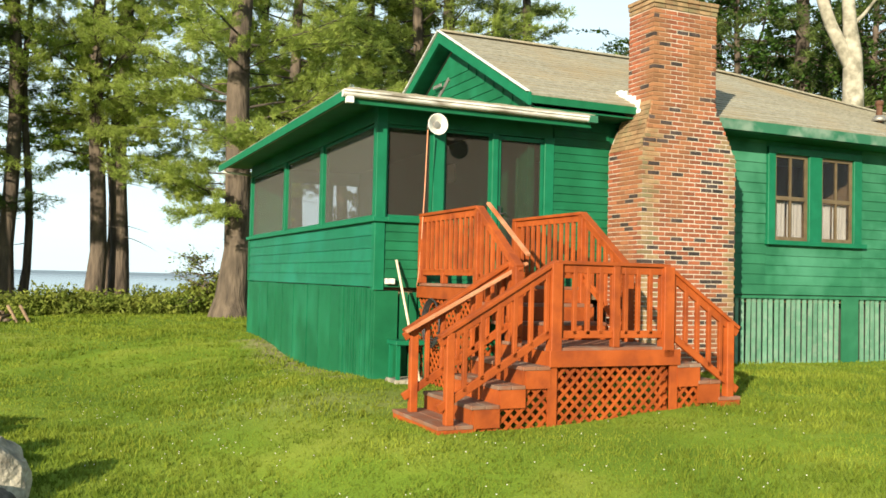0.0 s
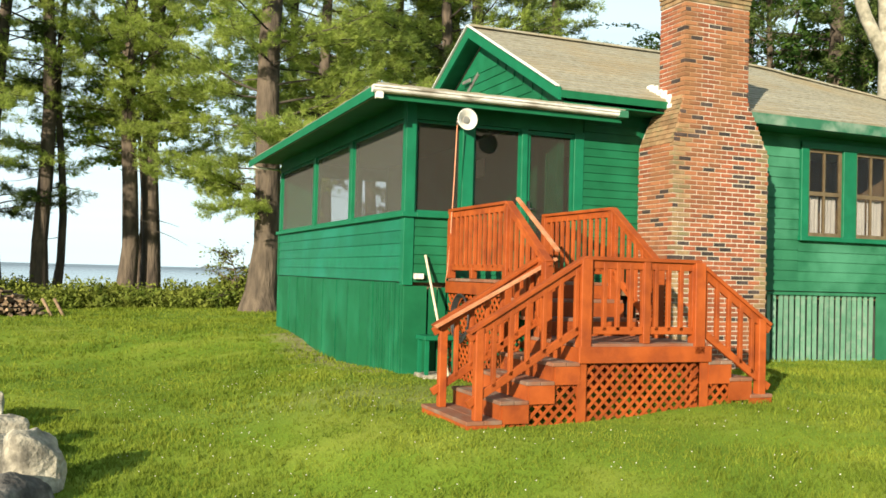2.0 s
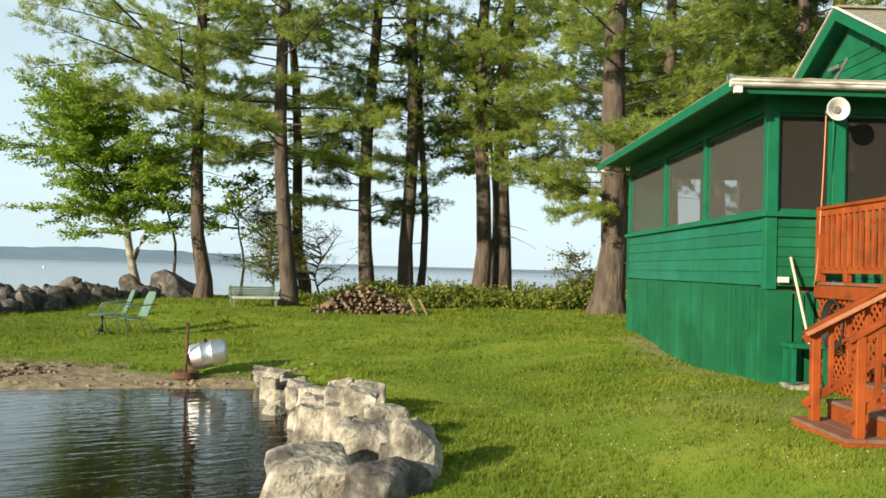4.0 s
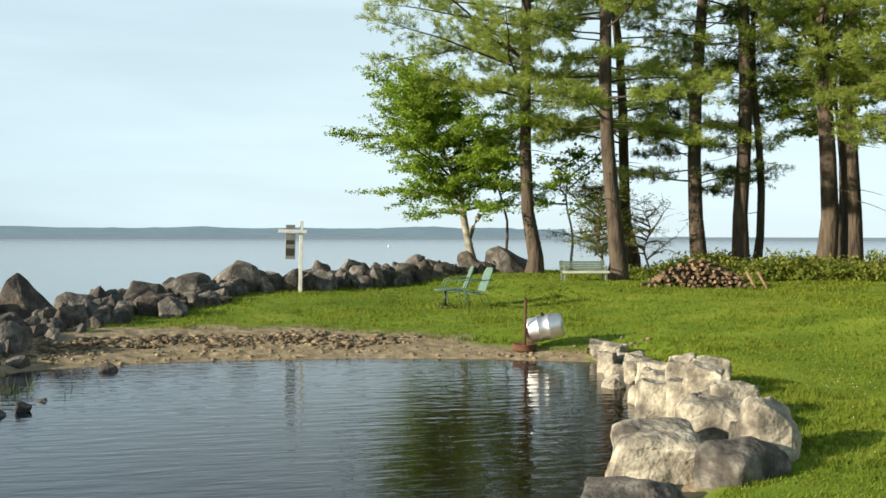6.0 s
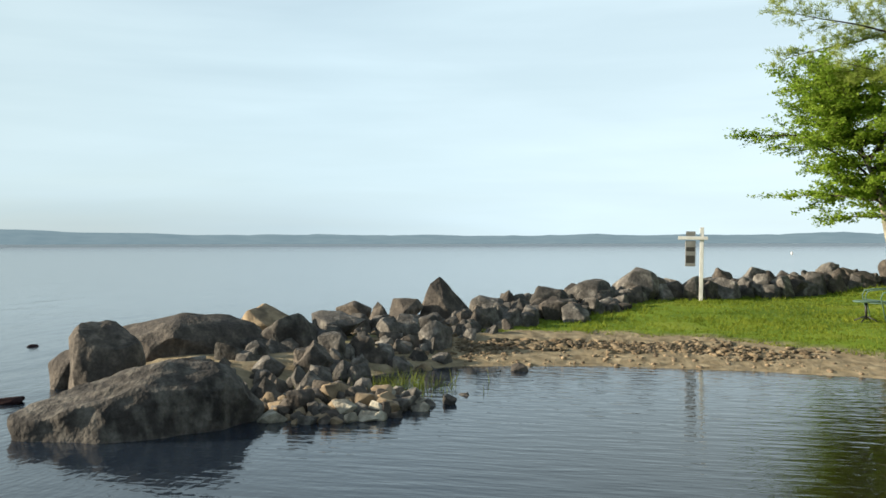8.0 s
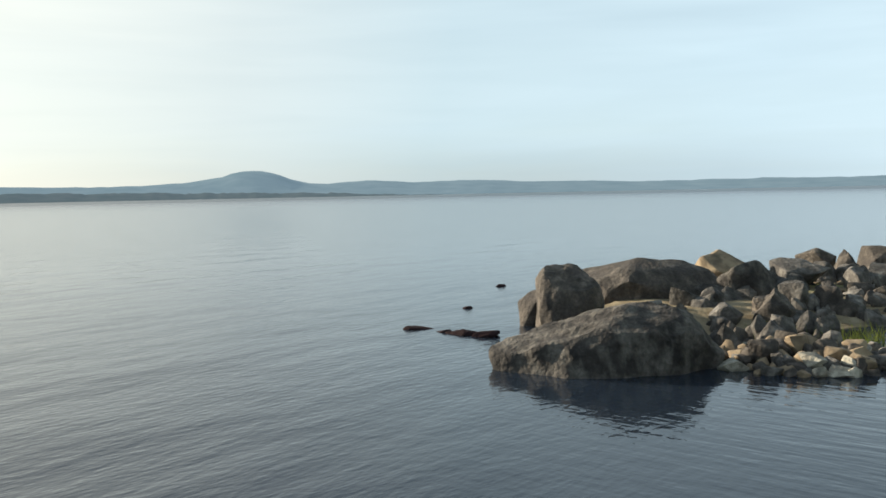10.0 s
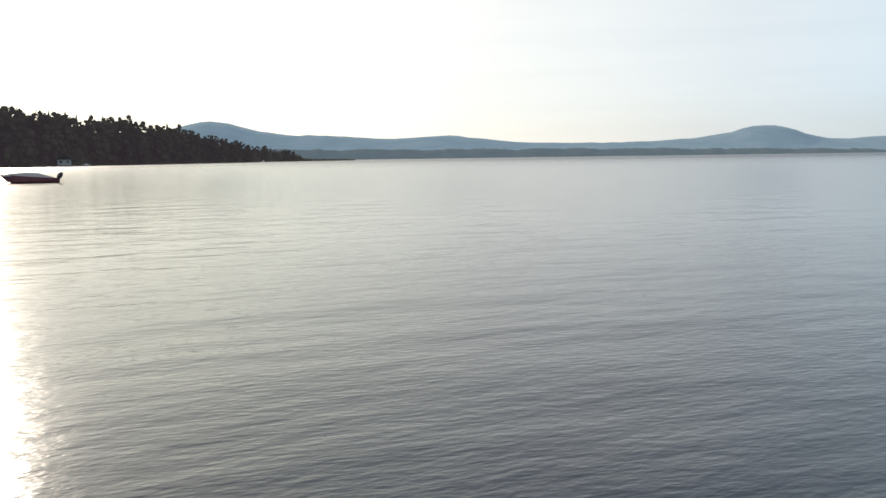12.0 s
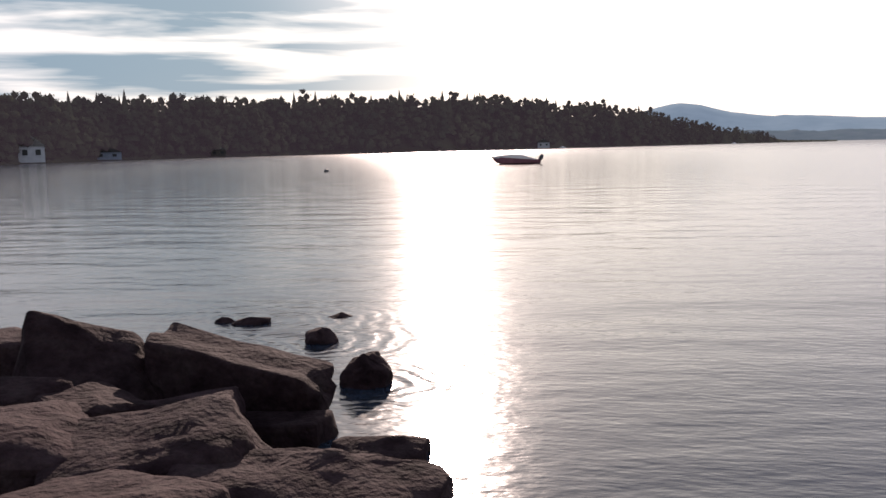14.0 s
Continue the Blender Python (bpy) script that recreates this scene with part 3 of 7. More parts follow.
    s = np.where((hu > -0.45) & (hu < 0.15) & (hv > 0.2) & (hv < 6), np.maximum(s, 0.75), s)
    worn = 0.3 * np.exp(-((X + 0.9) / 1.3) ** 2 - ((Y - 9.9) / 0.6) ** 2) * (0.6 + 0.8 * rng.rand(*X.shape))
    s = np.maximum(s, worn)
    s = np.where((X < -10.5) & (Y < 3.6) & (Y > -3), 1.0, s)
    ca = me.color_attributes.new("sand", "FLOAT_COLOR", "POINT")
    ca.data.foreach_set("color", np.repeat(s.ravel()[:, None], 4, 1).astype(np.float32).ravel())
    ob = new("ground", me)
    return tagged(ob, "green lawn running down to a sandy beach and lake bed", "ground", kind="structure")


ground()
bm = bmesh.new()
w = [bm.verts.new((x, y, 0)) for x, y in ((-4800, -4800), (4800, -4800), (4800, 4800), (-4800, 4800))]
bm.faces.new(w)
solid("water", bm, WATER, "calm rippled lake water reflecting the evening sky", "lake", kind="structure")


# ---- cottage ----
HOUSE = pose(-0.82, 11.26, 0, 0, 0, 23.75)
cottage = thing("cottage", HOUSE, "green clapboard lakeside cottage with a screened corner porch", "house")
LOW, SKIRT, SILL, HEAD, PLATE = 0.45, 1.79, 2.64, 3.8, 4.08


def clap_mesh(length, mat, exposure=0.15, name="clapboard"):
    """A lapped board along x from 0 to length, facing -y."""
    bm = bmesh.new()
    prism(bm, [(0.0, 0.0), (-0.022, 0.0), (-0.006, exposure + 0.01), (0.0, exposure + 0.01)], 0, 0, length)
    return finish(bm, mat, name)


def cladding(wall, runs, mat, turn, at, exposure=0.15):
    """Lapped boards on a wall: runs are (start, end, z0, z1) along it."""
    made = {}
    rng = random.Random(len(runs) * 7 + int(at[0] * 10))
    for a, b, z0, z1 in runs:
        n = max(1, round((z1 - z0) / exposure))
        for i in range(n):
            cuts = [a, b]
            if b - a > 3.2:
                cuts = [a, a + (b - a) * rng.uniform(0.3, 0.7), b]
            for p, q in zip(cuts, cuts[1:]):
                key = (round(q - p, 2), round((z1 - z0) / n, 3))
                if key not in made:
                    made[key] = clap_mesh(key[0] - 0.004, mat, key[1])
                piece("clapboard", made[key], wall, Matrix.Translation(at) @ Matrix.Rotation(turn, 4, "Z") @ pose(p, 0, z0 + i * (z1 - z0) / n))


def boards(bm, spans, y0, y1, z0, z1):
    for a, b in spans:
        box(bm, a, b, y0, y1, z0, z1)


# porch wall toward the lake, at x = 0; built along y
bm = bmesh.new()
box(bm, 0.0, 0.08, 0.1, 7.45, SKIRT, SILL - 0.06)
box(bm, 0.0, 0.1, 0.1, 7.45, HEAD + 0.02, PLATE)
porch_wall = part("porch_wall", bm, GREEN, cottage, "green clapboard half wall of the porch, sunlit tone in its boards")
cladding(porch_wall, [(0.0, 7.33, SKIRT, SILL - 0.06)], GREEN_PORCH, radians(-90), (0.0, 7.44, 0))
# front wall, at y = 0; along x
bm = bmesh.new()
box(bm, 0.1, 1.62, 0.0, 0.08, SKIRT, SILL - 0.06)
box(bm, 0.1, 2.42, 0.0, 0.08, HEAD, PLATE)
box(bm, 2.42, 6.22, 0.0, 0.1, SKIRT, PLATE + 0.1)
box(bm, 6.22, 7.96, 0.0, 0.1, SKIRT, 2.6)
box(bm, 6.22, 7.96, 0.0, 0.1, 3.92, PLATE + 0.1)
box(bm, 7.96, 12.3, 0.0, 0.1, SKIRT, PLATE + 0.1)
front_wall = part("front_wall", bm, GREEN, cottage, "green clapboard wall, paler and weathered beyond the chimney")
cladding(front_wall, [(0.11, 1.54, SKIRT, SILL - 0.06), (2.45, 3.32, SKIRT, 4.04)], GREEN, 0, (0, 0, 0), 0.108)
cladding(front_wall, [(4.3, 6.1, SKIRT, 4.19), (6.1, 8.06, SKIRT, 2.52), (8.06, 12.3, SKIRT, 4.19)], GREEN_FADED, 0, (0, 0, 0))
# the other walls
bm = bmesh.new()
box(bm, 12.2, 12.3, 0.1, 4.86, LOW, 4.2)
box(bm, 2.3, 12.3, 4.76, 4.86, LOW, 4.2)
box(bm, 2.12, 2.22, 0.1, 4.76, LOW, 4.2)
prism(bm, [(-0.2, 4.15), (5.06, 4.15), (2.43, 5.5)], 0, 2.06, 2.14)
box(bm, 2.2, 2.3, 4.86, 7.4, LOW, 4.1)
box(bm, 0.0, 2.3, 7.36, 7.44, LOW, SILL - 0.06)
box(bm, 0.0, 2.3, 7.36, 7.44, HEAD, PLATE)
for u0, u1 in ((0.0, 0.72), (1.42, 1.62), (2.2, 2.3)):
    box(bm, u0, u1, 7.36, 7.44, SILL - 0.06, HEAD)
box(bm, 0.72, 1.42, 7.36, 7.44, SILL - 0.06, SILL)
box(bm, 1.62, 2.2, 7.36, 7.44, SILL - 0.06, SILL)
back_wall = part("back_wall", bm, GREEN, cottage)
cladding(back_wall, [(-(5.35 - 4.3 - 0.15 * k) * 1.9, (5.35 - 4.3 - 0.15 * k) * 1.9, 4.3 + 0.15 * k, 4.45 + 0.15 * k) for k in range(6)], GREEN, radians(-90), (2.06, 2.43, 0))
# floors and ceiling of the porch
bm = bmesh.new()
box(bm, 0.08, 12.2, 0.1, 7.36, SKIRT - 0.12, SKIRT)
part("floor_deck", bm, WOOD_IN, cottage, "brown porch floor boards")
bm = bmesh.new()
box(bm, -0.5, 2.1, -0.4, 7.8, PLATE - 0.06, PLATE - 0.03)
part("soffit", bm, GREEN, cottage, "shaded green porch soffit")

# skirt boards
rng = random.Random(5)
y = 0.0
while y < 7.4:
    wd = 0.09 if y < 1.3 else rng.choice((0.45, 0.3, 0.6, 0.25))
    e = min(7.45, y + wd)
    d = rng.uniform(0.0, 0.016)
    bm = bmesh.new()
    box(bm, -0.015 - d, 0.012 - d, y, e - rng.uniform(0.014, 0.026), LOW, SKIRT - rng.uniform(0.01, 0.02))
    part("skirt_board", bm, GREEN, cottage)
    y = e
# Dark sheets added behind boards and slats, in place of shade under the floor
bm = bmesh.new()
box(bm, 0.02, 0.05, 0.06, 7.4, LOW, SKIRT - 0.13)
box(bm, 0.05, 12.2, 0.3, 0.34, LOW, SKIRT - 0.13)
part("skirt_backing", bm, DARK_IN, cottage)
slat = bmesh.new()
box(slat, 0, 0.062, -0.012, 0.012, 0, SKIRT - LOW - 0.06)
slat_me = finish(slat, SLAT, "slat")
slat = bmesh.new()
box(slat, 0, 0.1, -0.012, 0.012, 0, SKIRT - LOW - 0.06)
slat_dark = finish(slat, GREEN, "slat")
x = 0.33
while x < 1.7:
    piece("slat", slat_dark, cottage, pose(x, 0.02, LOW, 0, rng.uniform(-0.3, 0.3), 0))
    x += 0.125
x = 4.7
while x < 12.2:
    if not 7.66 < x < 8.02:
        piece("slat", slat_me, cottage, pose(x, 0.04, LOW, 0, rng.uniform(-0.6, 0.6), 0))
    x += 0.11
bm = bmesh.new()
box(bm, 7.68, 8.02, 0.0, 0.03, LOW, SKIRT - 0.06)
box(bm, 4.6, 12.2, 0.0, 0.06, SKIRT - 0.06, SKIRT - 0.015)
part("skirt_rail", bm, GREEN_FADED, cottage)

# posts and trim of the porch
bm = bmesh.new()
box(bm, -0.03, 0.1, -0.03, 0.1, SKIRT - 0.04, PLATE - 0.07)
part("corner_post", bm, GREEN_TRIM, cottage, bevel=0.004)
bm = bmesh.new()
box(bm, -0.004, 0.3, -0.004, 0.02, LOW, SKIRT - 0.045)
part("skirt_board", bm, GREEN, cottage, bevel=0.003)
for v0, v1 in ((2.36, 2.5), (4.58, 4.72), (7.33, 7.46)):
    bm = bmesh.new()
    box(bm, -0.02, 0.09, v0, v1, SILL, HEAD + 0.02)
    part("post", bm, GREEN_TRIM, cottage, bevel=0.004)
for u0, u1, z0 in ((0.72, 0.87, SILL), (1.54, 1.625, SKIRT), (2.31, 2.45, SKIRT)):
    bm = bmesh.new()
    box(bm, u0, u1, -0.025, 0.09, z0, HEAD)
    part("post", bm, GREEN_TRIM, cottage, bevel=0.004)
bm = bmesh.new()
box(bm, -0.07, 0.12, -0.07, 7.5, SILL - 0.06, SILL)
part("window_sill", bm, GREEN_TRIM, cottage, bevel=0.005)
bm = bmesh.new()
box(bm, 0.12, 1.54, -0.07, 0.12, SILL - 0.06, SILL)
part("window_sill", bm, GREEN_TRIM, cottage, bevel=0.005)
bm = bmesh.new()
box(bm, -0.025, 0.0, 0.1, 7.4, HEAD, HEAD + 0.14)
box(bm, 0.1, 2.42, -0.025, 0.0, HEAD - 0.02, HEAD + 0.12)
box(bm, -0.03, 0.1, 7.36, 7.46, SKIRT, SILL - 0.06)
part("head_trim", bm, GREEN, cottage)


def screen(u0, u1, v0, v1, z0, z1, along, mesh=SCREEN):
    """An insect screen in its thin frame."""
    fr = bmesh.new()
    t = 0.035
    if along == "x":
        for a, b, c, d in ((u0, u1, z0, z0 + t), (u0, u1, z1 - t, z1), (u0, u0 + t, z0 + t, z1 - t), (u1 - t, u1, z0 + t, z1 - t)):
            box(fr, a, b, v0, v1, c, d)
    else:
        for a, b, c, d in ((v0, v1, z0, z0 + t), (v0, v1, z1 - t, z1), (v0, v0 + t, z0 + t, z1 - t), (v1 - t, v1, z0 + t, z1 - t)):
            box(fr, u0, u1, a, b, c, d)
    f = part("screen_frame", fr, GREEN_TRIM, cottage)
    sc = bmesh.new()
    if along == "x":
        box(sc, u0 + t, u1 - t, (v0 + v1) / 2 - 0.001, (v0 + v1) / 2 + 0.001, z0 + t, z1 - t)
    else:
        box(sc, (u0 + u1) / 2 - 0.001, (u0 + u1) / 2 + 0.001, v0 + t, v1 - t, z0 + t, z1 - t)
    part("insect_screen", sc, mesh, f, "grey insect screen mesh")


# lake-side screens take the copy with sunlight in its colour
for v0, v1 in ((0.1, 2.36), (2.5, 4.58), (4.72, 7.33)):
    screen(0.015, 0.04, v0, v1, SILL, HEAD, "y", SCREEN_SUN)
screen(0.1, 0.72, 0.015, 0.04, SILL, HEAD - 0.02, "x")
screen(0.87, 1.54, 0.015, 0.04, SILL, HEAD - 0.02, "x")
for u0, u1 in ((0.72, 1.42), (1.62, 2.2)):
    screen(u0, u1, 7.385, 7.415, SILL, HEAD, "x", SCREEN_THIN)
bm = bmesh.new()
box(bm, 1.632, 2.305, 0.0, 0.035, SKIRT + 0.02, SKIRT + 0.3)
for a, b in ((1.632, 1.672), (2.262, 2.305)):
    box(bm, a, b, 0.0, 0.035, SKIRT + 0.3, HEAD - 0.03)
box(bm, 1.672, 2.262, 0.0, 0.035, HEAD - 0.08, HEAD - 0.03)
door = part("screen_door", bm, GREEN_TRIM, cottage, "green framed screen door with a black latch")
bm = bmesh.new()
box(bm, 1.672, 2.262, 0.016, 0.018, SKIRT + 0.3, HEAD - 0.08)
part("insect_screen", bm, SCREEN, door)
bm = bmesh.new()
box(bm, 1.64, 1.665, -0.04, 0.0, 2.7, 2.86)
tube(bm, [(1.652, -0.035, 2.76), (1.73, -0.05, 2.76)], 0.01, 6)
part("door_handle", bm, BLACK, door, "black lever latch")
# hung on the inner wall of the porch
bm = bmesh.new()
box(bm, 2.085, 2.115, 2.38, 2.64, 3.42, 3.7)
part("wall_plaque", bm, HANDLE, cottage, "small pale wooden plaque on the inner porch wall", bevel=0.004)
bm = bmesh.new()
box(bm, 2.09, 2.118, 0.35, 1.5, SKIRT, 3.55)
part("inner_door", bm, GREEN, cottage, "closed green inner door of the porch")
bm = bmesh.new()
tube(bm, [(1.55, 4.9, SKIRT + 0.02), (0.55, 1.25, 3.02)], 0.028, 8)
part("oar", bm, HANDLE, cottage, "pale wooden oar standing in the porch")

# window pair in the front wall
bm = bmesh.new()
for a, b in ((6.13, 6.27), (6.94, 7.2), (7.87, 8.04)):
    box(bm, a, b, -0.035, 0.02, 2.6, 3.98)
box(bm, 6.13, 8.04, -0.037, 0.02, 3.9, 4.0)
frame_ob = part("window_frame", bm, GREEN_TRIM, cottage, "green window casing round two sashes", bevel=0.004)
bm = bmesh.new()
box(bm, 6.08, 8.1, -0.09, 0.05, 2.53, 2.6)
part("window_sill", bm, GREEN_TRIM, cottage, bevel=0.005)
for a, b in ((6.27, 6.94), (7.2, 7.87)):
    bm = bmesh.new()
    mid, top, bot = 3.24, 3.9, 2.6
    for x0, x1, z0, z1 in ((a, a + 0.05, bot, top), (b - 0.05, b, bot, top), (a + 0.05, b - 0.05, bot, bot + 0.06), (a + 0.05, b - 0.05, top - 0.05, top),
                           (a + 0.05, b - 0.05, mid - 0.03, mid + 0.03), ((a + b) / 2 - 0.015, (a + b) / 2 + 0.015, bot + 0.06, mid - 0.03),
                           ((a + b) / 2 - 0.015, (a + b) / 2 + 0.015, mid + 0.03, top - 0.05)):
        box(bm, x0, x1, 0.005, 0.045, z0, z1)
    sash = part("sash", bm, BROWN_SASH, frame_ob, "brown wooden double hung sash")
    for z0, z1 in ((bot + 0.06, mid - 0.03), (mid + 0.03, top - 0.05)):
        bm = bmesh.new()
        box(bm, a + 0.05, b - 0.05, 0.024, 0.028, z0, z1)
        part("pane", bm, GLASS, frame_ob)
    bm = bmesh.new()
    for side in (0, 1):
        n = 14
        x0 = a + 0.03 + side * (b - a) * 0.5
        x1 = x0 + (b - a) * 0.44
        lo, hi = [], []
        for i in range(n + 1):
            x = x0 + (x1 - x0) * i / n
            yy = 0.1 + 0.018 * math.sin(i * 1.9 + side)
            lo.append(bm.verts.new((x, yy, 2.62)))
            hi.append(bm.verts.new((x, yy, 3.2)))
        for i in range(n):
            bm.faces.new((lo[i], lo[i + 1], hi[i + 1], hi[i]))
    part("curtain", bm, CURTAIN, frame_ob, "pale cafe curtain behind the lower sash")
bm = bmesh.new()
for x0, x1, y0, y1, z0, z1 in ((5.9, 8.4, 1.6, 1.65, 1.9, 4.0), (5.9, 5.95, 0.12, 1.6, 1.9, 4.0), (8.35, 8.4, 0.12, 1.6, 1.9, 4.0)):
    box(bm, x0, x1, y0, y1, z0, z1)
part("inner_wall", bm, WOOD_IN, cottage, "brown boarded room wall behind the window")


# roofs
def shingled(name, corners, label, courses, mat=SHINGLE, sag=None):
    """A roof plane from (eave a, eave b, top b, top a), laid in lapped courses."""
    a, b, c, d = (Vector(p) for p in corners)
    rows = []
    nrm = (b - a).cross(d - a).normalized()
    for i in range(courses):
        t0, t1 = i / courses, min(1.0, (i + 1.25) / courses)
        p, q = a.lerp(d, t0), b.lerp(c, t0)
        r, s = b.lerp(c, t1), a.lerp(d, t1)
        segs = 24
        bm = bmesh.new()
        dip = [Vector((0, 0, -sag(p.lerp(q, k / segs).x))) if sag else Vector() for k in range(segs + 1)]
        lo = [p.lerp(q, k / segs) + dip[k] * t0 + nrm * (0.022 + 0.005 * math.sin(k * 2.3 + i * 1.7)) for k in range(segs + 1)]
        hi = [s.lerp(r, k / segs) + dip[k] * t1 + nrm * 0.006 for k in range(segs + 1)]
        va, vb, vc = [bm.verts.new(v) for v in lo], [bm.verts.new(v) for v in hi], [bm.verts.new(v - nrm * 0.03) for v in lo]
        for k in range(segs):
            bm.faces.new((va[k], va[k + 1], vb[k + 1], vb[k]))
            bm.faces.new((vc[k], vc[k + 1], va[k + 1], va[k]))
        me = bpy.data.meshes.new("shingle_course")
        bm.to_mesh(me)
        bm.free()
        me.materials.append(mat)
        rows.append(me)
    bm = bmesh.new()
    drop = [v - Vector((0, 0, 1.35 * sag(v.x) * t)) if sag else v for v, t in ((a, 0), (b, 0), (c, 1), (d, 1))]
    base = [bm.verts.new(v - nrm * 0.005) for v in drop]
    low = [bm.verts.new(v - nrm * 0.06) for v in drop]
    bm.faces.new(base)
    bm.faces.new(low[::-1])
    for k in range(4):
        bm.faces.new((low[k], low[(k + 1) % 4], base[(k + 1) % 4], base[k]))
    me = bpy.data.meshes.new(name)
    bm.to_mesh(me)
    bm.free()
    me.materials.append(mat)
    ob = new(name, me)
    ob.parent = cottage
    ob["label"] = label
    for me in rows:
        piece("shingle_course", me, ob, Matrix())
    return ob


EZ, RZ = 4.25, 5.72


def ridge_sag(x):
    """How far the old ridge has sunk beyond the chimney."""
    t = max(0.0, x - 7.2)
    return 0.09 * t * min(1.0, 0.5 + t / 2)


shingled("roof", [(1.83, -0.44, EZ), (12.6, -0.44, EZ), (12.6, 2.43, RZ), (1.83, 2.43, RZ)], "tan weathered shingle roof", 22, sag=ridge_sag)
shingled("roof", [(12.6, 5.3, EZ), (1.83, 5.3, EZ), (1.83, 2.43, RZ), (12.6, 2.43, RZ)], "tan weathered shingle roof", 22, sag=ridge_sag)
shingled("porch_roof", [(-0.55, -0.45, 4.06), (2.8, -0.45, 4.06), (2.8, 2.1, 4.4), (2.0, 2.1, 4.4)], "low brown shingled porch roof", 10)
shingled("porch_roof", [(-0.55, 7.85, 4.06), (-0.55, -0.45, 4.06), (2.0, 2.1, 4.4), (2.0, 7.85, 4.4)], "low brown shingled porch roof", 10)
for k in range(27):
    x0, x1 = 1.8 + 0.4 * k, 2.19 + 0.4 * k
    bm = bmesh.new()
    beam(bm, (x0, 2.43, RZ + 0.03 - ridge_sag(x0)), (x1, 2.43, RZ + 0.03 - ridge_sag(x1)), 0.14, 0.03)
    part("ridge_cap", bm, SHINGLE, cottage)
for y0, s in ((-0.47, 1), (5.33, -1)):
    bm = bmesh.new()
    prism(bm, [(y0, EZ - 0.14), (y0, EZ + 0.02), (2.43, RZ + 0.02), (2.43, RZ - 0.16)] if s > 0 else [(y0, EZ + 0.02), (y0, EZ - 0.14), (2.43, RZ - 0.16), (2.43, RZ + 0.02)], 0, 1.80, 1.84)
    part("rake_board", bm, GREEN_TRIM, cottage)
    bm = bmesh.new()
    beam(bm, (1.79, y0, EZ + 0.035), (1.79, 2.43, RZ + 0.035), 0.05, 0.016)
    part("drip_edge", bm, WHITE_METAL, cottage, "thin white metal drip edge")
    bm = bmesh.new()
    prism(bm, [(y0, EZ - 0.1), (y0, EZ - 0.08), (2.43, RZ - 0.08), (2.43, RZ - 0.1)] if s > 0 else [(y0, EZ - 0.08), (y0, EZ - 0.1), (2.43, RZ - 0.1), (2.43, RZ - 0.08)], 0, 1.84, 2.1)
    part("gable_soffit", bm, GREEN, cottage)
for x0, x1, mt in ((1.84, 3.46, GREEN), (4.48, 12.6, GREEN_WORN)):
    bm = bmesh.new()
    box(bm, x0, x1, -0.475, -0.445, EZ - (0.11 if x0 < 3 else 0.16), EZ - 0.015)
    part("fascia", bm, mt, cottage, "flaking green eave board" if mt is GREEN_WORN else "")
bm = bmesh.new()
box(bm, 1.9, 12.5, -0.44, 0.0, EZ - 0.17, EZ - 0.15)
part("eave_soffit", bm, GREEN, cottage)
bm = bmesh.new()
box(bm, -0.585, -0.555, -0.4, 7.85, 3.93, 4.05)
part("fascia", bm, GREEN_TRIM, cottage, "bright green porch fascia")
bm = bmesh.new()
box(bm, -0.5, 2.75, -0.44, -0.41, 3.9, 4.04)
part("fascia", bm, GREEN, cottage)
bm = bmesh.new()
prism(bm, [(-0.445, 4.035), (-0.535, 4.04), (-0.548, 4.03), (-0.548, 4.015), (-0.532, 4.01), (-0.53, 3.985), (-0.515, 3.97), (-0.49, 3.962), (-0.445, 3.962)], 0, -0.62, 2.66)
gutter = part("gutter", bm, GUTTER, cottage, "white painted eaves gutter with a green end cap")
bm = bmesh.new()
box(bm, 2.66, 2.78, -0.55, -0.445, 3.955, 4.045)
part("end_cap", bm, GREEN_WORN, gutter)
bm = bmesh.new()
box(bm, -0.58, -0.5, -0.53, -0.46, 3.89, 3.962)
part("outlet", bm, WHITE, gutter)
bm = bmesh.new()
tube(bm, [(-0.56, 7.5, 3.9), (0.0, 7.6, 3.88)], 0.02, 6)
part("drip_pipe", bm, WHITE, cottage)
bm = bmesh.new()
box(bm, 1.96, 1.98, 2.7, 3.0, 4.95, 5.0)
beam(bm, (2.04, 2.55, 5.05), (2.04, 2.95, 4.82), 0.02, 0.07)
part("gable_vent", bm, GREY_METAL, cottage)
# pipe vent on the roof
vent = thing("vent_pipe", HOUSE @ pose(9.03, 0.5, 4.74), "rusty brown metal vent pipe on the shingle roof", "vent")
bm = bmesh.new()
tube(bm, [(0, 0, -0.05), (0, 0, 0.3)], 0.05, 12)
part("pipe", bm, RUST, vent)
bm = bmesh.new()
tube(bm, [(0, 0, 0.24), (0, 0, 0.32)], 0.065, 12)
part("collar", bm, RUST, vent)
bm = bmesh.new()
tube(bm, [(0, 0, -0.03), (0, 0, 0.07)], [0.14, 0.07], 12)
part("flashing", bm, GREY_METAL, vent)

# ---- chimney ----
chimney = thing("chimney", HOUSE, "broad red brick chimney with sloped shoulders and scattered dark burnt bricks", "chimney")
FRONT, COURSE = -0.78, 0.0605


def left_edge(z):
    return 3.31 + 0.15 * min(1, max(0, (z - 3.62) / 0.64))


def right_edge(z):
    return 4.84 - 0.36 * min(1, max(0, (z - 3.6) / 0.68))


def back_edge(z):
    return 0.0 if z < 3.72 else (-0.24 if z > 4.32 else -0.24 * (z - 3.72) / 0.6)


bm = bmesh.new()
levels = [0.5, 3.6, 3.72, 4.3, 4.36, 5.6]
rings = []
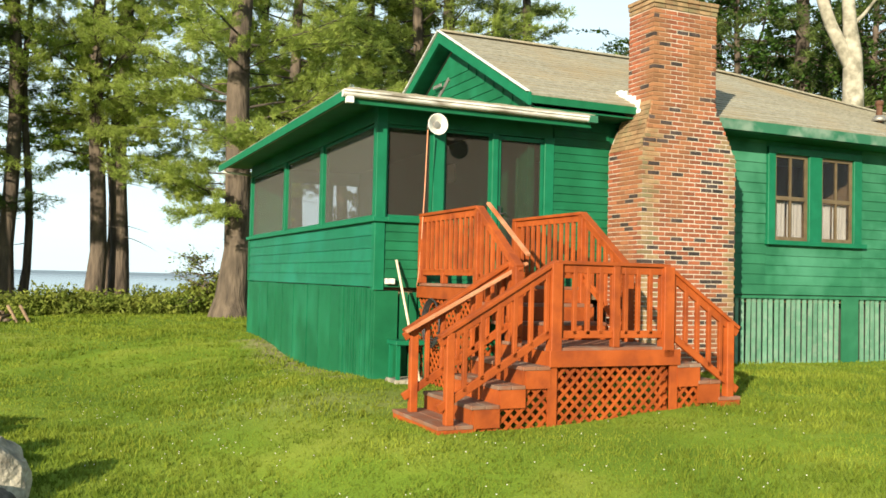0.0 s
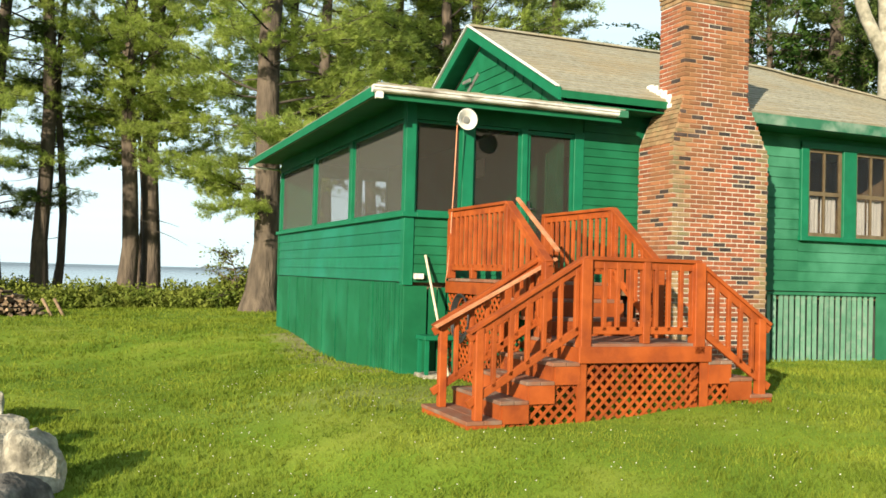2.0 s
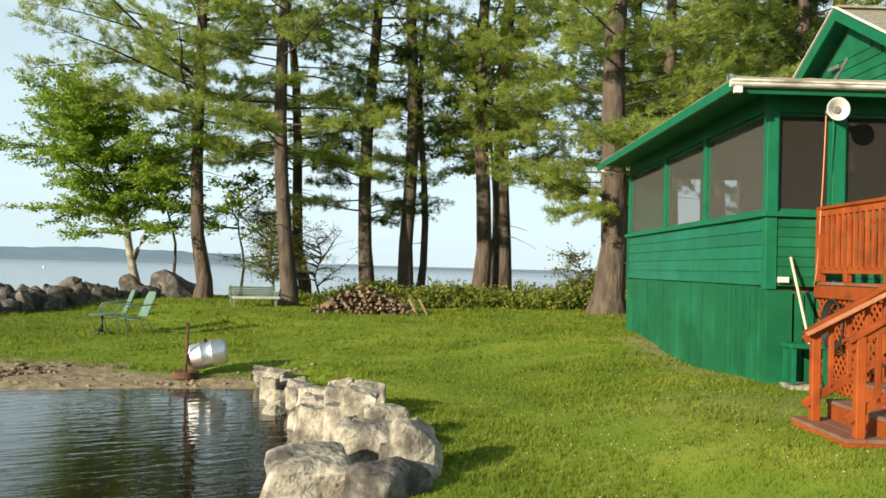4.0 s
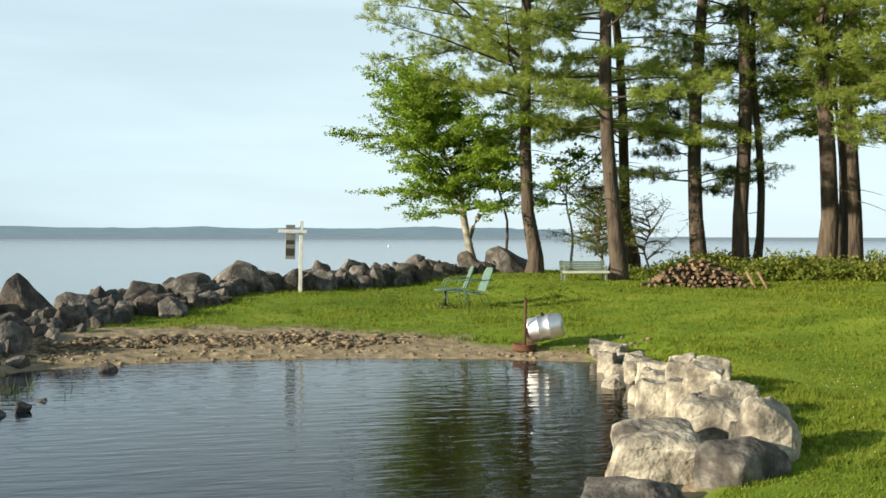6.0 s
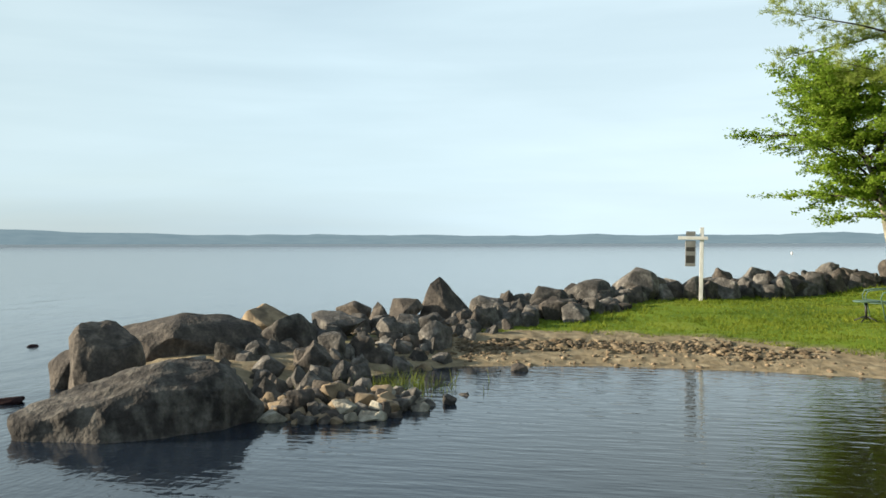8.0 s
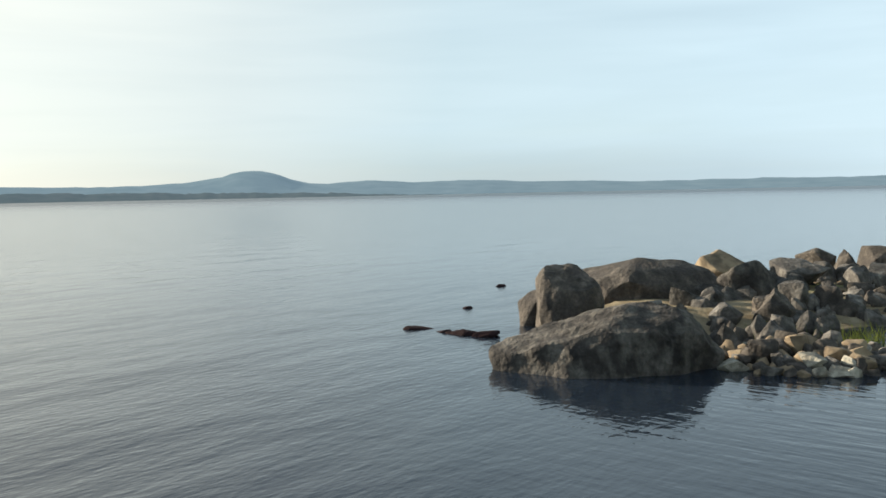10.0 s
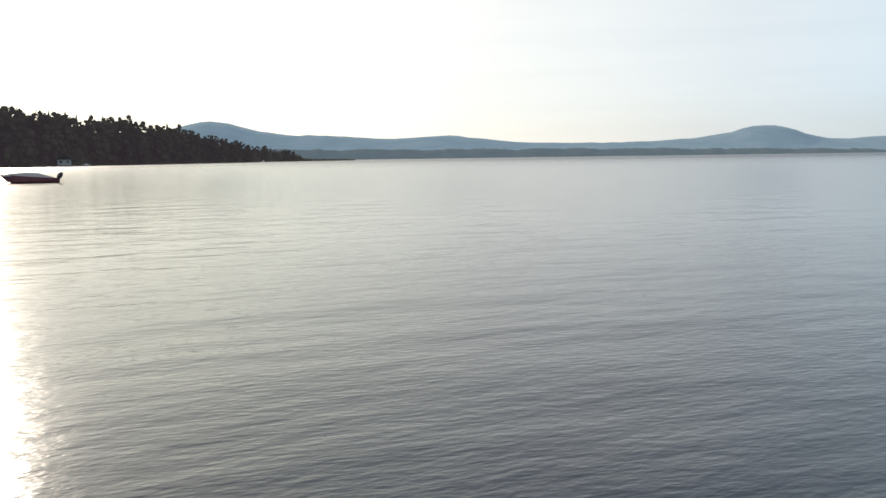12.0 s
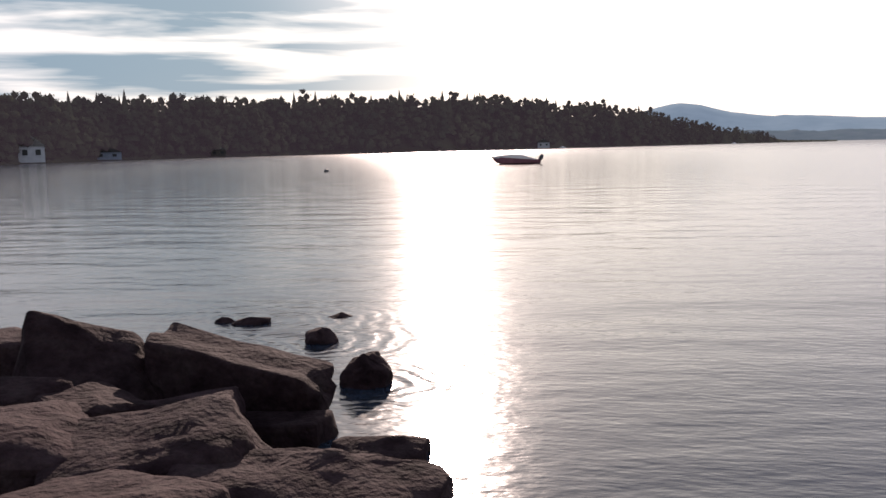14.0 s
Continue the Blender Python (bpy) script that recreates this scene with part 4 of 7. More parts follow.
for z in levels:
    l, r, b = left_edge(z) + 0.008, right_edge(z) - 0.008, back_edge(z)
    rings.append([bm.verts.new(p) for p in ((l, FRONT + 0.008, z), (r, FRONT + 0.008, z), (r, b, z), (l, b, z))])
for a, b in zip(rings, rings[1:]):
    for k in range(4):
        bm.faces.new((a[k], a[(k + 1) % 4], b[(k + 1) % 4], b[k]))
bm.faces.new(rings[-1])
part("core", bm, MORTAR, chimney, "pale mortar")
BL, BH, BD = 0.175, 0.0455, 0.09


def brick_mesh(mat, name="brick"):
    bm = bmesh.new()
    box(bm, -BL / 2, BL / 2, 0, BD, -BH / 2, BH / 2)
    return finish(bm, mat, name, 0.003)


brick_a, brick_b, brick_c = brick_mesh(BRICK), brick_mesh(BRICK_DARK), brick_mesh(BRICK_MOSS)
rng = random.Random(11)
rest, rest_dark, rest_moss = bmesh.new(), bmesh.new(), bmesh.new()
single = 0
n_courses = int((5.52 - 0.6) / COURSE)
for i in range(n_courses):
    z = 0.62 + i * COURSE
    l, r, b = left_edge(z), right_edge(z), back_edge(z)
    x = l - (0.096 if i % 2 else 0)
    while x < r - 0.02:
        a0, a1 = max(l, x), min(r, x + BL)
        if a1 - a0 > 0.03:
            dark = rng.random() < 0.125
            out = rng.uniform(-0.002, 0.003)
            moss = z < 3.9 and (a0 - l < 0.1 or r - a1 < 0.1)
            if a1 - a0 > BL - 0.001 and z > 2.35 and single < 295:
                single += 1
                piece("brick", brick_b if dark else brick_c if moss else brick_a, chimney, pose((a0 + a1) / 2, FRONT - out, z, rng.uniform(-0.4, 0.4), rng.uniform(-0.5, 0.5), 0))
            else:
                box(rest_dark if dark else rest_moss if moss else rest, a0, a1, FRONT - out, FRONT + 0.09, z - BH / 2, z + BH / 2)
        x += BL + 0.0155
    y = FRONT + (0.0 if i % 2 else 0.1)
    while y < b - 0.03:
        e = min(b, y + BL)
        if e - y > 0.04 and not 3.66 < z < 4.3:
            box(rest_dark if rng.random() < 0.08 else rest, l - rng.uniform(0, 0.003), l + 0.05, y, e, z - BH / 2, z + BH / 2)
            box(rest, r - 0.05, r + rng.uniform(0, 0.003), y, e, z - BH / 2, z + BH / 2)
        y += BL + 0.0155
bm = bmesh.new()
LO, LB, HB, HI = Vector((3.305, FRONT + 0.02, 3.66)), Vector((3.305, 0.0, 3.66)), Vector((3.455, -0.22, 4.3)), Vector((3.455, FRONT + 0.02, 4.3))
for k in range(10):
    for j in range(4):
        a, b = (k + 0.06) / 10, (k + 0.94) / 10
        c, d = (j + 0.02 + 0.1 * (k % 2)) / 4.2, min(1.0, (j + 0.97 + 0.1 * (k % 2)) / 4.2)
        quad = [LO.lerp(HI, a).lerp(LB.lerp(HB, a), c), LO.lerp(HI, a).lerp(LB.lerp(HB, a), d), LO.lerp(HI, b).lerp(LB.lerp(HB, b), d), LO.lerp(HI, b).lerp(LB.lerp(HB, b), c)]
        sl = [bm.verts.new(p) for p in quad]
        sr = [bm.verts.new(p + Vector((0.06, 0, -0.02))) for p in quad]
        bm.faces.new(sl)
        bm.faces.new(sr[::-1])
        for q in range(4):
            bm.faces.new((sl[q], sr[q], sr[(q + 1) % 4], sl[(q + 1) % 4]))
part("shoulder_slope", bm, BRICK_MOSS, chimney, "sloped shoulder of weathered tan bricks")["kind"] = "stuff"
brickwork = part("brickwork", rest, BRICK, chimney)
brickwork["kind"] = "stuff"
dark_ob = part("burnt_brickwork", rest_dark, BRICK_DARK, chimney)
dark_ob["kind"] = "stuff"
moss_ob = part("mossy_brickwork", rest_moss, BRICK_MOSS, chimney)
moss_ob["kind"] = "stuff"
# corbelled cap
bm = bmesh.new()
for k, z in enumerate((5.53, 5.59, 5.65)):
    g = 0.007 * (k + 1)
    x = 3.46 - g
    while x < 4.48 + g - 0.02:
        e = min(4.48 + g, x + BL)
        box(bm, x, e, FRONT - g, FRONT + 0.09, z - BH / 2, z + BH / 2)
        x = e + 0.01
    y = FRONT - g + 0.1
    while y < -0.24 + g:
        e = min(-0.24 + g, y + BL)
        box(bm, 3.46 - g, 3.55, y, e, z - BH / 2, z + BH / 2)
        box(bm, 4.4, 4.48 + g, y, e, z - BH / 2, z + BH / 2)
        y = e + 0.01
part("cap_bricks", bm, BRICK_MOSS, chimney, "lichened top courses")
bm = bmesh.new()
box(bm, 3.47, 4.47, FRONT + 0.02, -0.25, 5.58, 5.68)
part("crown", bm, MORTAR, chimney)
bm = bmesh.new()
tube(bm, [(3.95, -0.5, 5.6), (3.95, -0.5, 5.83)], 0.13, 14)
part("flue_pot", bm, BRICK, chimney, "short clay flue pot")
# stepped white flashing at the roof
bm = bmesh.new()
for k in range(5):
    y0 = FRONT + 0.26 + 0.1 * k
    z0 = 4.13 + 0.05 * k
    box(bm, 3.43, 3.455, y0, y0 + 0.13, z0 + 0.02, z0 + 0.2 + 0.02 * (k % 2))
box(bm, 3.42, 3.5, FRONT + 0.22, FRONT + 0.36, 4.1, 4.2)
part("flashing", bm, FLASHING, chimney, "white tarred step flashing")
bm = bmesh.new()
box(bm, 4.485, 4.51, FRONT + 0.26, FRONT + 0.38, 4.16, 4.28)
part("flashing", bm, FLASHING, chimney, "white tarred step flashing")

# ---- porch stairs ----
stairs = thing("porch_stairs", HOUSE, "orange stained wooden porch stairs with a landing, railings and lattice skirts", "stairs")
TOP, LAND = 1.85, 1.30
U0, U1, V1 = 0.56, 1.9, -1.65
LV0, LV1, LU0, LU1 = -2.22, -3.2, 0.57, 1.99


def planks(u0, u1, v0, v1, z, along="u", mat=TREAD):
    n = max(1, round(((v1 - v0) if along == "u" else (u1 - u0)) / 0.14))
    for i in range(n):
        bm = bmesh.new()
        if along == "u":
            box(bm, u0, u1, v0 + (v1 - v0) * i / n, v0 + (v1 - v0) * (i + 1) / n - 0.006, z - 0.035, z)
        else:
            box(bm, u0 + (u1 - u0) * i / n, u0 + (u1 - u0) * (i + 1) / n - 0.006, v0, v1, z - 0.035, z)
        part("deck_board", bm, mat, stairs, bevel=0.004)


def bar(name, p, q, w, h, mat=ORANGE, up=(0, 0, 1)):
    bm = bmesh.new()
    beam(bm, p, q, w, h, up)
    return part(name, bm, mat, stairs, bevel=0.004)


planks(U0, U1, V1, -0.03, TOP)
planks(LU0, LU1, LV1, LV0, LAND)
for v in (V1 + 0.02,):
    bar("fascia_board", (U0, v - 0.03, TOP - 0.11), (U1, v - 0.03, TOP - 0.11), 0.03, 0.14)
bar("fascia_board", (U0 - 0.015, V1, TOP - 0.11), (U0 - 0.015, -0.03, TOP - 0.11), 0.03, 0.14)
bar("fascia_board", (U1 + 0.015, V1, TOP - 0.11), (U1 + 0.015, -0.03, TOP - 0.11), 0.03, 0.14)
bar("fascia_board", (LU0 - 0.02, LV1 - 0.015, LAND - 0.1), (LU1 + 0.02, LV1 - 0.015, LAND - 0.1), 0.03, 0.15)
bar("fascia_board", (LU0 - 0.005, LV1 - 0.0, LAND - 0.12), (LU0 - 0.005, LV0, LAND - 0.12), 0.03, 0.12)
bar("fascia_board", (LU1 + 0.005, LV1, LAND - 0.12), (LU1 + 0.005, LV0, LAND - 0.12), 0.03, 0.12)
# short flight between the decks
for k in range(1, 3):
    z = TOP - k * (TOP - LAND) / 3
    planks(U0 + 0.05, U1 - 0.05, V1 - 0.28 * k, V1 - 0.28 * (k - 1) + 0.02, z, "u")
for k in range(3):
    z1 = TOP - k * (TOP - LAND) / 3 - 0.035
    z0 = TOP - (k + 1) * (TOP - LAND) / 3
    bar("riser", (U0 + 0.05, V1 - 0.28 * k - 0.012, (z0 + z1) / 2), (U1 - 0.05, V1 - 0.28 * k - 0.012, (z0 + z1) / 2), 0.02, z1 - z0)
# side flights
GZ_L, GZ_R = 0.64, 0.80
for k in range(1, 5):
    z = LAND - k * (LAND - GZ_L) / 4
    a, b = LU0 - 0.255 * k, LU0 - 0.255 * (k - 1)
    planks(a - 0.03 - (0.06 if k == 4 else 0), b, LV1 - 0.02, LV0 + 0.1, z, "v")
    bm = bmesh.new()
    box(bm, b - 0.022, b, LV1, LV0 + 0.08, z - 0.0, z + (LAND - GZ_L) / 4 - 0.035)
    part("riser", bm, ORANGE, stairs)
bm = bmesh.new()
box(bm, LU0 - 1.1, LU0 - 0.74, LV1 - 0.01, LV0 + 0.1, 0.45, GZ_L - 0.035)
part("bottom_platform", bm, ORANGE, stairs)
for k in range(1, 4):
    z = LAND - k * (LAND - GZ_R) / 3
    a, b = LU1 + 0.25 * (k - 1), LU1 + 0.25 * k
    planks(a, b + 0.03, LV1 - 0.02, LV0 + 0.02, z, "v")
    bm = bmesh.new()
    box(bm, a, a + 0.022, LV1, LV0, z, z + (LAND - GZ_R) / 3 - 0.035)
    part("riser", bm, ORANGE, stairs)
    bm = bmesh.new()
    box(bm, a, b + 0.02, LV1 - 0.012, LV1 + 0.012, z - 0.22 if k < 3 else 0.5, z - 0.036)
    part("side_board", bm, ORANGE, stairs)
bm = bmesh.new()
for k in range(4):
    z = LAND - (k + 1) * (LAND - GZ_L) / 4
    box(bm, LU0 - 0.255 * (k + 1), LU0 - 0.255 * k, LV1 - 0.012, LV1 + 0.014, z - 0.2, z - 0.036)
part("stringer", bm, ORANGE, stairs)
bal = bmesh.new()
box(bal, -0.02, 0.02, -0.02, 0.02, 0, 1)
bal_me = finish(bal, ORANGE, "baluster", 0.003)


def railing(p, q, low, pitch, posts=(), cap=True, width=0.09):
    """A railing from p to q (top of the rail): a flat cap, a lower rail low metres beneath, balusters between."""
    p, q = Vector(p), Vector(q)
    bar("top_rail", p - Vector((0, 0, 0.02)), q - Vector((0, 0, 0.02)), width, 0.035)
    bar("under_rail", p - Vector((0, 0, 0.075)), q - Vector((0, 0, 0.075)), 0.035, 0.075)
    bar("lower_rail", p - Vector((0, 0, low)), q - Vector((0, 0, low)), 0.04, 0.07)
    run = Vector((q.x - p.x, q.y - p.y, 0)).length
    n = max(1, int(run / pitch))
    for i in range(n):
        c = p.lerp(q, (i + 0.5) / n)
        piece("baluster", bal_me, stairs, Matrix.Translation((c.x, c.y, c.z - low)) @ Matrix.Diagonal((1, 1, low - 0.05, 1)))


def post(u, v, z0, z1, w=0.09):
    bm = bmesh.new()
    box(bm, u - w / 2, u + w / 2, v - w / 2, v + w / 2, z0, z1)
    part("post", bm, ORANGE, stairs, bevel=0.005)


railing((U0 + 0.02, -0.04, 2.7), (U0 + 0.02, V1, 2.7), 0.72, 0.13)
railing((U1 - 0.02, -0.04, 2.7), (U1 - 0.02, V1, 2.7), 0.72, 0.13)
railing((U0 + 0.02, V1, 2.7), (U0 + 0.02, V1 - 0.92, 2.06), 0.72, 0.13)
railing((U1 - 0.02, V1, 2.7), (U1 - 0.02, V1 - 0.92, 2.06), 0.72, 0.13)
for u in (U0 + 0.02, U1 - 0.02):
    post(u, V1, 0.5, 2.66)
    post(u, -0.08, TOP, 2.66)
    post(u, V1 - 0.88, LAND, 2.04)
    post(u, -0.75, TOP, 1.99, 0.07)
railing((LU0 + 0.05, LV1 + 0.03, 2.1), (LU1 - 0.1, LV1 + 0.03, 2.1), 0.68, 0.128)
post(LU0 + 0.05, LV1 + 0.03, LAND - 0.1, 2.07, 0.11)
post(LU1 - 0.12, LV1 + 0.03, LAND - 0.1, 2.07, 0.12)
post((LU0 + LU1) / 2, LV1 + 0.03, LAND, 2.07, 0.075)
railing((LU0 + 0.05, LV1 + 0.03, 2.1), (-0.52, LV1 + 0.03, 1.42), 0.64, 0.15)
railing((LU0 + 0.02, LV0 - 0.12, 2.1), (-0.52, LV0 - 0.12, 1.42), 0.64, 0.15)
post(-0.42, LV1 + 0.03, GZ_L, 1.44, 0.075)
post(-0.42, LV0 - 0.12, GZ_L, 1.44, 0.075)
post(LU0 + 0.05, LV0 - 0.12, LAND - 0.1, 2.08)
railing((LU1 - 0.1, LV1 + 0.03, 2.08), (LU1 + 0.76, LV1 + 0.03, 1.5), 0.64, 0.13)
post(LU1 + 0.65, LV1 + 0.03, GZ_R - 0.04, 1.54, 0.085)


bar("handrail", (U0 + 0.17, V1 + 0.1, 2.74), (U0 + 0.17, V1 - 0.82, 2.16), 0.045, 0.03, RAIL_WORN)
bar("handrail", (U0 + 0.17, LV0 - 0.22, 2.08), (-0.54, LV0 - 0.22, 1.4), 0.06, 0.03, RAIL_WORN)


def lattice(axis, s, a0, a1, z_low, z_high, pitch=0.078):
    """Crossed diagonal laths in the plane axis = s, cut to a0..a1 and z_low(a)..z_high(a)."""
    bm = bmesh.new()
    for sgn, off in ((1, 0.0), (-1, 0.01)):
        k = -40
        while k < 60:
            base = a0 + k * pitch * 1.414
            k += 1
            pts = []
            for j in range(41):
                zz = 0.45 + 1.5 * j / 40
                aa = base + sgn * (zz - 0.45)
                if a0 <= aa <= a1 and z_low(aa) <= zz <= z_high(aa):
                    pts.append((aa, zz))
            if len(pts) > 1:
                (p0, z0), (p1, z1) = pts[0], pts[-1]
                if axis == "v":
                    d = Vector((p1 - p0, 0, z1 - z0)).normalized()
                    nx, nz = -d.z * 0.015, d.x * 0.015
                    prism(bm, [(p0 - nx, z0 - nz), (p1 - nx, z1 - nz), (p1 + nx, z1 + nz), (p0 + nx, z0 + nz)], 1, s + off, s + off + 0.009)
                else:
                    d = Vector((p1 - p0, 0, z1 - z0)).normalized()
                    nx, nz = -d.z * 0.015, d.x * 0.015
                    prism(bm, [(p0 - nx, z0 - nz), (p1 - nx, z1 - nz), (p1 + nx, z1 + nz), (p0 + nx, z0 + nz)], 0, s + off, s + off + 0.009)
    part("lattice", bm, ORANGE, stairs, "orange crossed lattice panel")


lattice("v", LV1 + 0.02, LU0 + 0.06, LU1 - 0.09, lambda a: 0.55, lambda a: LAND - 0.17)
lattice("v", LV1 + 0.02, LU1, LU1 + 0.5, lambda a: 0.55, lambda a: LAND - 0.22 - (a - LU1) * 0.6)
lattice("v", LV1 + 0.02, LU0 - 0.9, LU0 - 0.0, lambda a: 0.55, lambda a: LAND - 0.2 + (a - LU0) * 0.62)
lattice("u", U0 + 0.0, V1 + 0.05, -0.05, lambda a: 0.55, lambda a: TOP - 0.18)
lattice("v", V1 - 0.0, U0 + 0.05, U1, lambda a: 0.55, lambda a: LAND - 0.1)
lattice("u", U1 + 0.0, V1 + 0.05, -0.05, lambda a: 0.55, lambda a: TOP - 0.18)
bm = bmesh.new()
box(bm, LU0 - 0.02, LU0 + 0.07, LV1 - 0.005, LV1 + 0.015, 0.5, LAND - 0.17)
part("side_board", bm, ORANGE, stairs)
bm = bmesh.new()
box(bm, LU1 - 0.09, LU1, LV1 - 0.005, LV1 + 0.015, 0.5, LAND - 0.17)
part("side_board", bm, ORANGE, stairs)
for u, v in ((U0 + 0.05, LV0), (U1 - 0.05, LV0), (LU0 + 0.1, LV1 + 0.12), (LU1 - 0.1, LV1 + 0.12)):
    post(u, v, 0.45, LAND - 0.04)


# ---- rocks ----
def crisp(me, angle=24):
    """Smooth faces that keep their sharp breaks."""
    me.polygons.foreach_set("use_smooth", np.ones(len(me.polygons), dtype=bool))
    me.set_sharp_from_angle(angle=radians(angle))
    return me


def rock_mesh(seed, size, mat, detail=3, rough=0.14, cuts=11, planes=()):
    """A boulder about size (x, y, z) across, cut by planes and roughened."""
    rng = random.Random(seed)
    bm = bmesh.new()
    bmesh.ops.create_icosphere(bm, subdivisions=detail, radius=0.5)
    cut = [(Vector(d).normalized(), h) for d, h in planes]
    for _ in range(cuts):
        d = Vector((rng.gauss(0, 1), rng.gauss(0, 1), rng.gauss(0, 0.8))).normalized()
        cut.append((d, rng.uniform(0.3, 0.44)))
    off = Vector((seed * 1.37 % 50, seed * 2.11 % 50, seed * 0.73 % 50))
    for v in bm.verts:
        p = v.co.copy()
        for d, h in cut:
            e = p.dot(d) - h
            if e > 0:
                p -= d * e * 0.97
        n = p.normalized()
        p += n * (noise.noise(p * 2.5 + off) * rough * 0.55 + noise.noise(p * 7 + off) * rough * 0.28 + noise.noise(p * 19 + off) * rough * 0.1)
        v.co = Vector((p.x * size[0] * 1.2, p.y * size[1] * 1.2, p.z * size[2] * 1.2))
    return crisp(finish(bm, mat, "boulder"))


def hull_mesh(seed, size, mat, boxy=0.0, points=20, bevel=0.1, rough=0.05, cuts=1, angle=28, corners=()):
    """An angular stone filling the box size: the hull of scattered points, its edges worn round, its faces roughened."""
    rng = random.Random(seed)
    bm = bmesh.new()
    if boxy:
        for sx in (-1, 1):
            for sy in (-1, 1):
                for sz in (-1, 1):
                    bm.verts.new((sx * rng.uniform(boxy, 1), sy * rng.uniform(boxy, 1), sz * rng.uniform(boxy, 1)))
    for c in corners:
        bm.verts.new(c)
    for _ in range(points):
        d = Vector((rng.gauss(0, 1), rng.gauss(0, 1), rng.gauss(0, 1))).normalized() * rng.uniform(0.82, 1.0)
        bm.verts.new(d * (1.08 if boxy else 1.0))
    got = bmesh.ops.convex_hull(bm, input=bm.verts[:])
    drop = list({g for g in got["geom_interior"] + got["geom_unused"] if isinstance(g, bmesh.types.BMVert)})
    bmesh.ops.delete(bm, geom=drop, context="VERTS")
    bmesh.ops.dissolve_limit(bm, angle_limit=radians(14), verts=bm.verts[:], edges=bm.edges[:])
    if bevel:
        bmesh.ops.bevel(bm, geom=bm.edges[:], offset=bevel, segments=3 if cuts > 2 else 2, profile=0.55, affect="EDGES", clamp_overlap=True)
    bmesh.ops.triangulate(bm, faces=bm.faces[:])
    if cuts:
        bmesh.ops.subdivide_edges(bm, edges=[e for e in bm.edges if e.calc_length() > 0.16], cuts=cuts, use_grid_fill=True)
        bmesh.ops.triangulate(bm, faces=bm.faces[:])
    off = Vector((seed * 1.37 % 50, seed * 2.11 % 50, seed * 0.73 % 50))
    for v in bm.verts:
        p = v.co
        v.co = p + p.normalized() * (noise.noise(p * 1.7 + off) * rough * 1.2 + noise.noise(p * 5 + off) * rough * 0.6 - abs(noise.noise(p * 2.6 - off)) * rough * 0.6)
    lo = [min(v.co[k] for v in bm.verts) for k in range(3)]
    hi = [max(v.co[k] for v in bm.verts) for k in range(3)]
    for v in bm.verts:
        v.co = Vector([((v.co[k] - lo[k]) / (hi[k] - lo[k]) - 0.5) * size[k] for k in range(3)])
    return crisp(finish(bm, mat, "boulder"), angle)


def boulder(x, y, base, w, h, mat, label, seed, turn=0.0, depth=0.9, group="", bury=0.22, **kw):
    """A boulder whose foot is at base and whose top is h above it."""
    if "planes" in kw:
        me = rock_mesh(seed, (w * 1.04, w * depth, h + bury), mat, **kw)
    else:
        small = w < 0.36
        me = hull_mesh(seed, (w, w * depth, h + bury), mat, 0.0, (11 + seed % 6) if small else 18, 0.1, 0.07, 0 if small else 2)
    ob = new("boulder", me)
    ob.matrix_basis = pose(x, y, base - bury + (h + bury) / 2, 0, 0, turn)
    return tagged(ob, label, "boulder", group)


def block(x, y, base, w, h, mat, label, seed, turn=0.0, depth=0.9, group="", bury=0.25, tilt=(0, 0), boxy=0.7, points=10, bevel=0.09, rough=0.075, corners=()):
    ob = new("boulder", hull_mesh(seed, (w, w * depth, h + bury), mat, boxy, points, bevel, rough, 4, corners=corners))
    ob.matrix_basis = pose(x, y, base - bury + (h + bury) / 2, tilt[0], tilt[1], turn)
    return tagged(ob, label, "boulder", group)


G1, L1 = "lagoon wall boulders", "weathered pale granite boulder in the lagoon wall"
SQ = dict(boxy=0.62, points=9, bevel=0.17, rough=0.1)
RB = dict(boxy=0.4, points=15, bevel=0.16, rough=0.1)
LW, LF = "low wet slab at the foot of the wall", "flat granite slab laid in the lagoon wall"
block(-4.05, 6.66, 0.0, 0.8, 0.4, ROCK_PALE, "great pale granite block with a flat top by the water", 110, 33, 0.9, G1, tilt=(3, 2), **SQ)
block(-3.62, 5.72, 0.0, 0.74, 0.22, ROCK, "low dark stone in front of the granite block", 130, 30, 0.7, G1, **RB)
# darker rock in place of pale granite stands for the shade here
block(-3.26, 6.6, 0.02, 0.56, 0.4, ROCK, "boulder low in the lagoon wall, dark rock for its shade", 111, -14, 1.2, G1, boxy=0.6, points=10, bevel=0.14, rough=0.1)
block(-3.92, 7.6, 0.05, 0.78, 0.44, ROCK_PALE, "broad domed granite boulder with a dark hollow at its end", 112, 24, 0.62, G1, **RB)
# dark stone added at the hollow end; its colour stands for shade
block(-3.56, 7.34, 0.05, 0.34, 0.34, LICHEN_ROCK, "dark stone added for the shade of the hollow", 131, 10, 0.9, G1, **RB)
block(-3.28, 7.12, 0.1, 0.46, 0.56, ROCK_PALE, "tall squared granite boulder against the lawn", 109, 36, 1.05, G1, tilt=(0, -4), **RB)
block(-5.22, 8.72, 0.0, 0.46, 0.4, ROCK_PALE, L1, 104, 30, 1.1, G1, **SQ)
block(-4.8, 8.72, 0.1, 0.52, 0.36, ROCK_PALE, L1, 105, 28, 0.9, G1, **SQ)
block(-4.3, 8.0, 0.1, 0.46, 0.36, ROCK_PALE, L1, 137, 28, 0.9, G1, **RB)
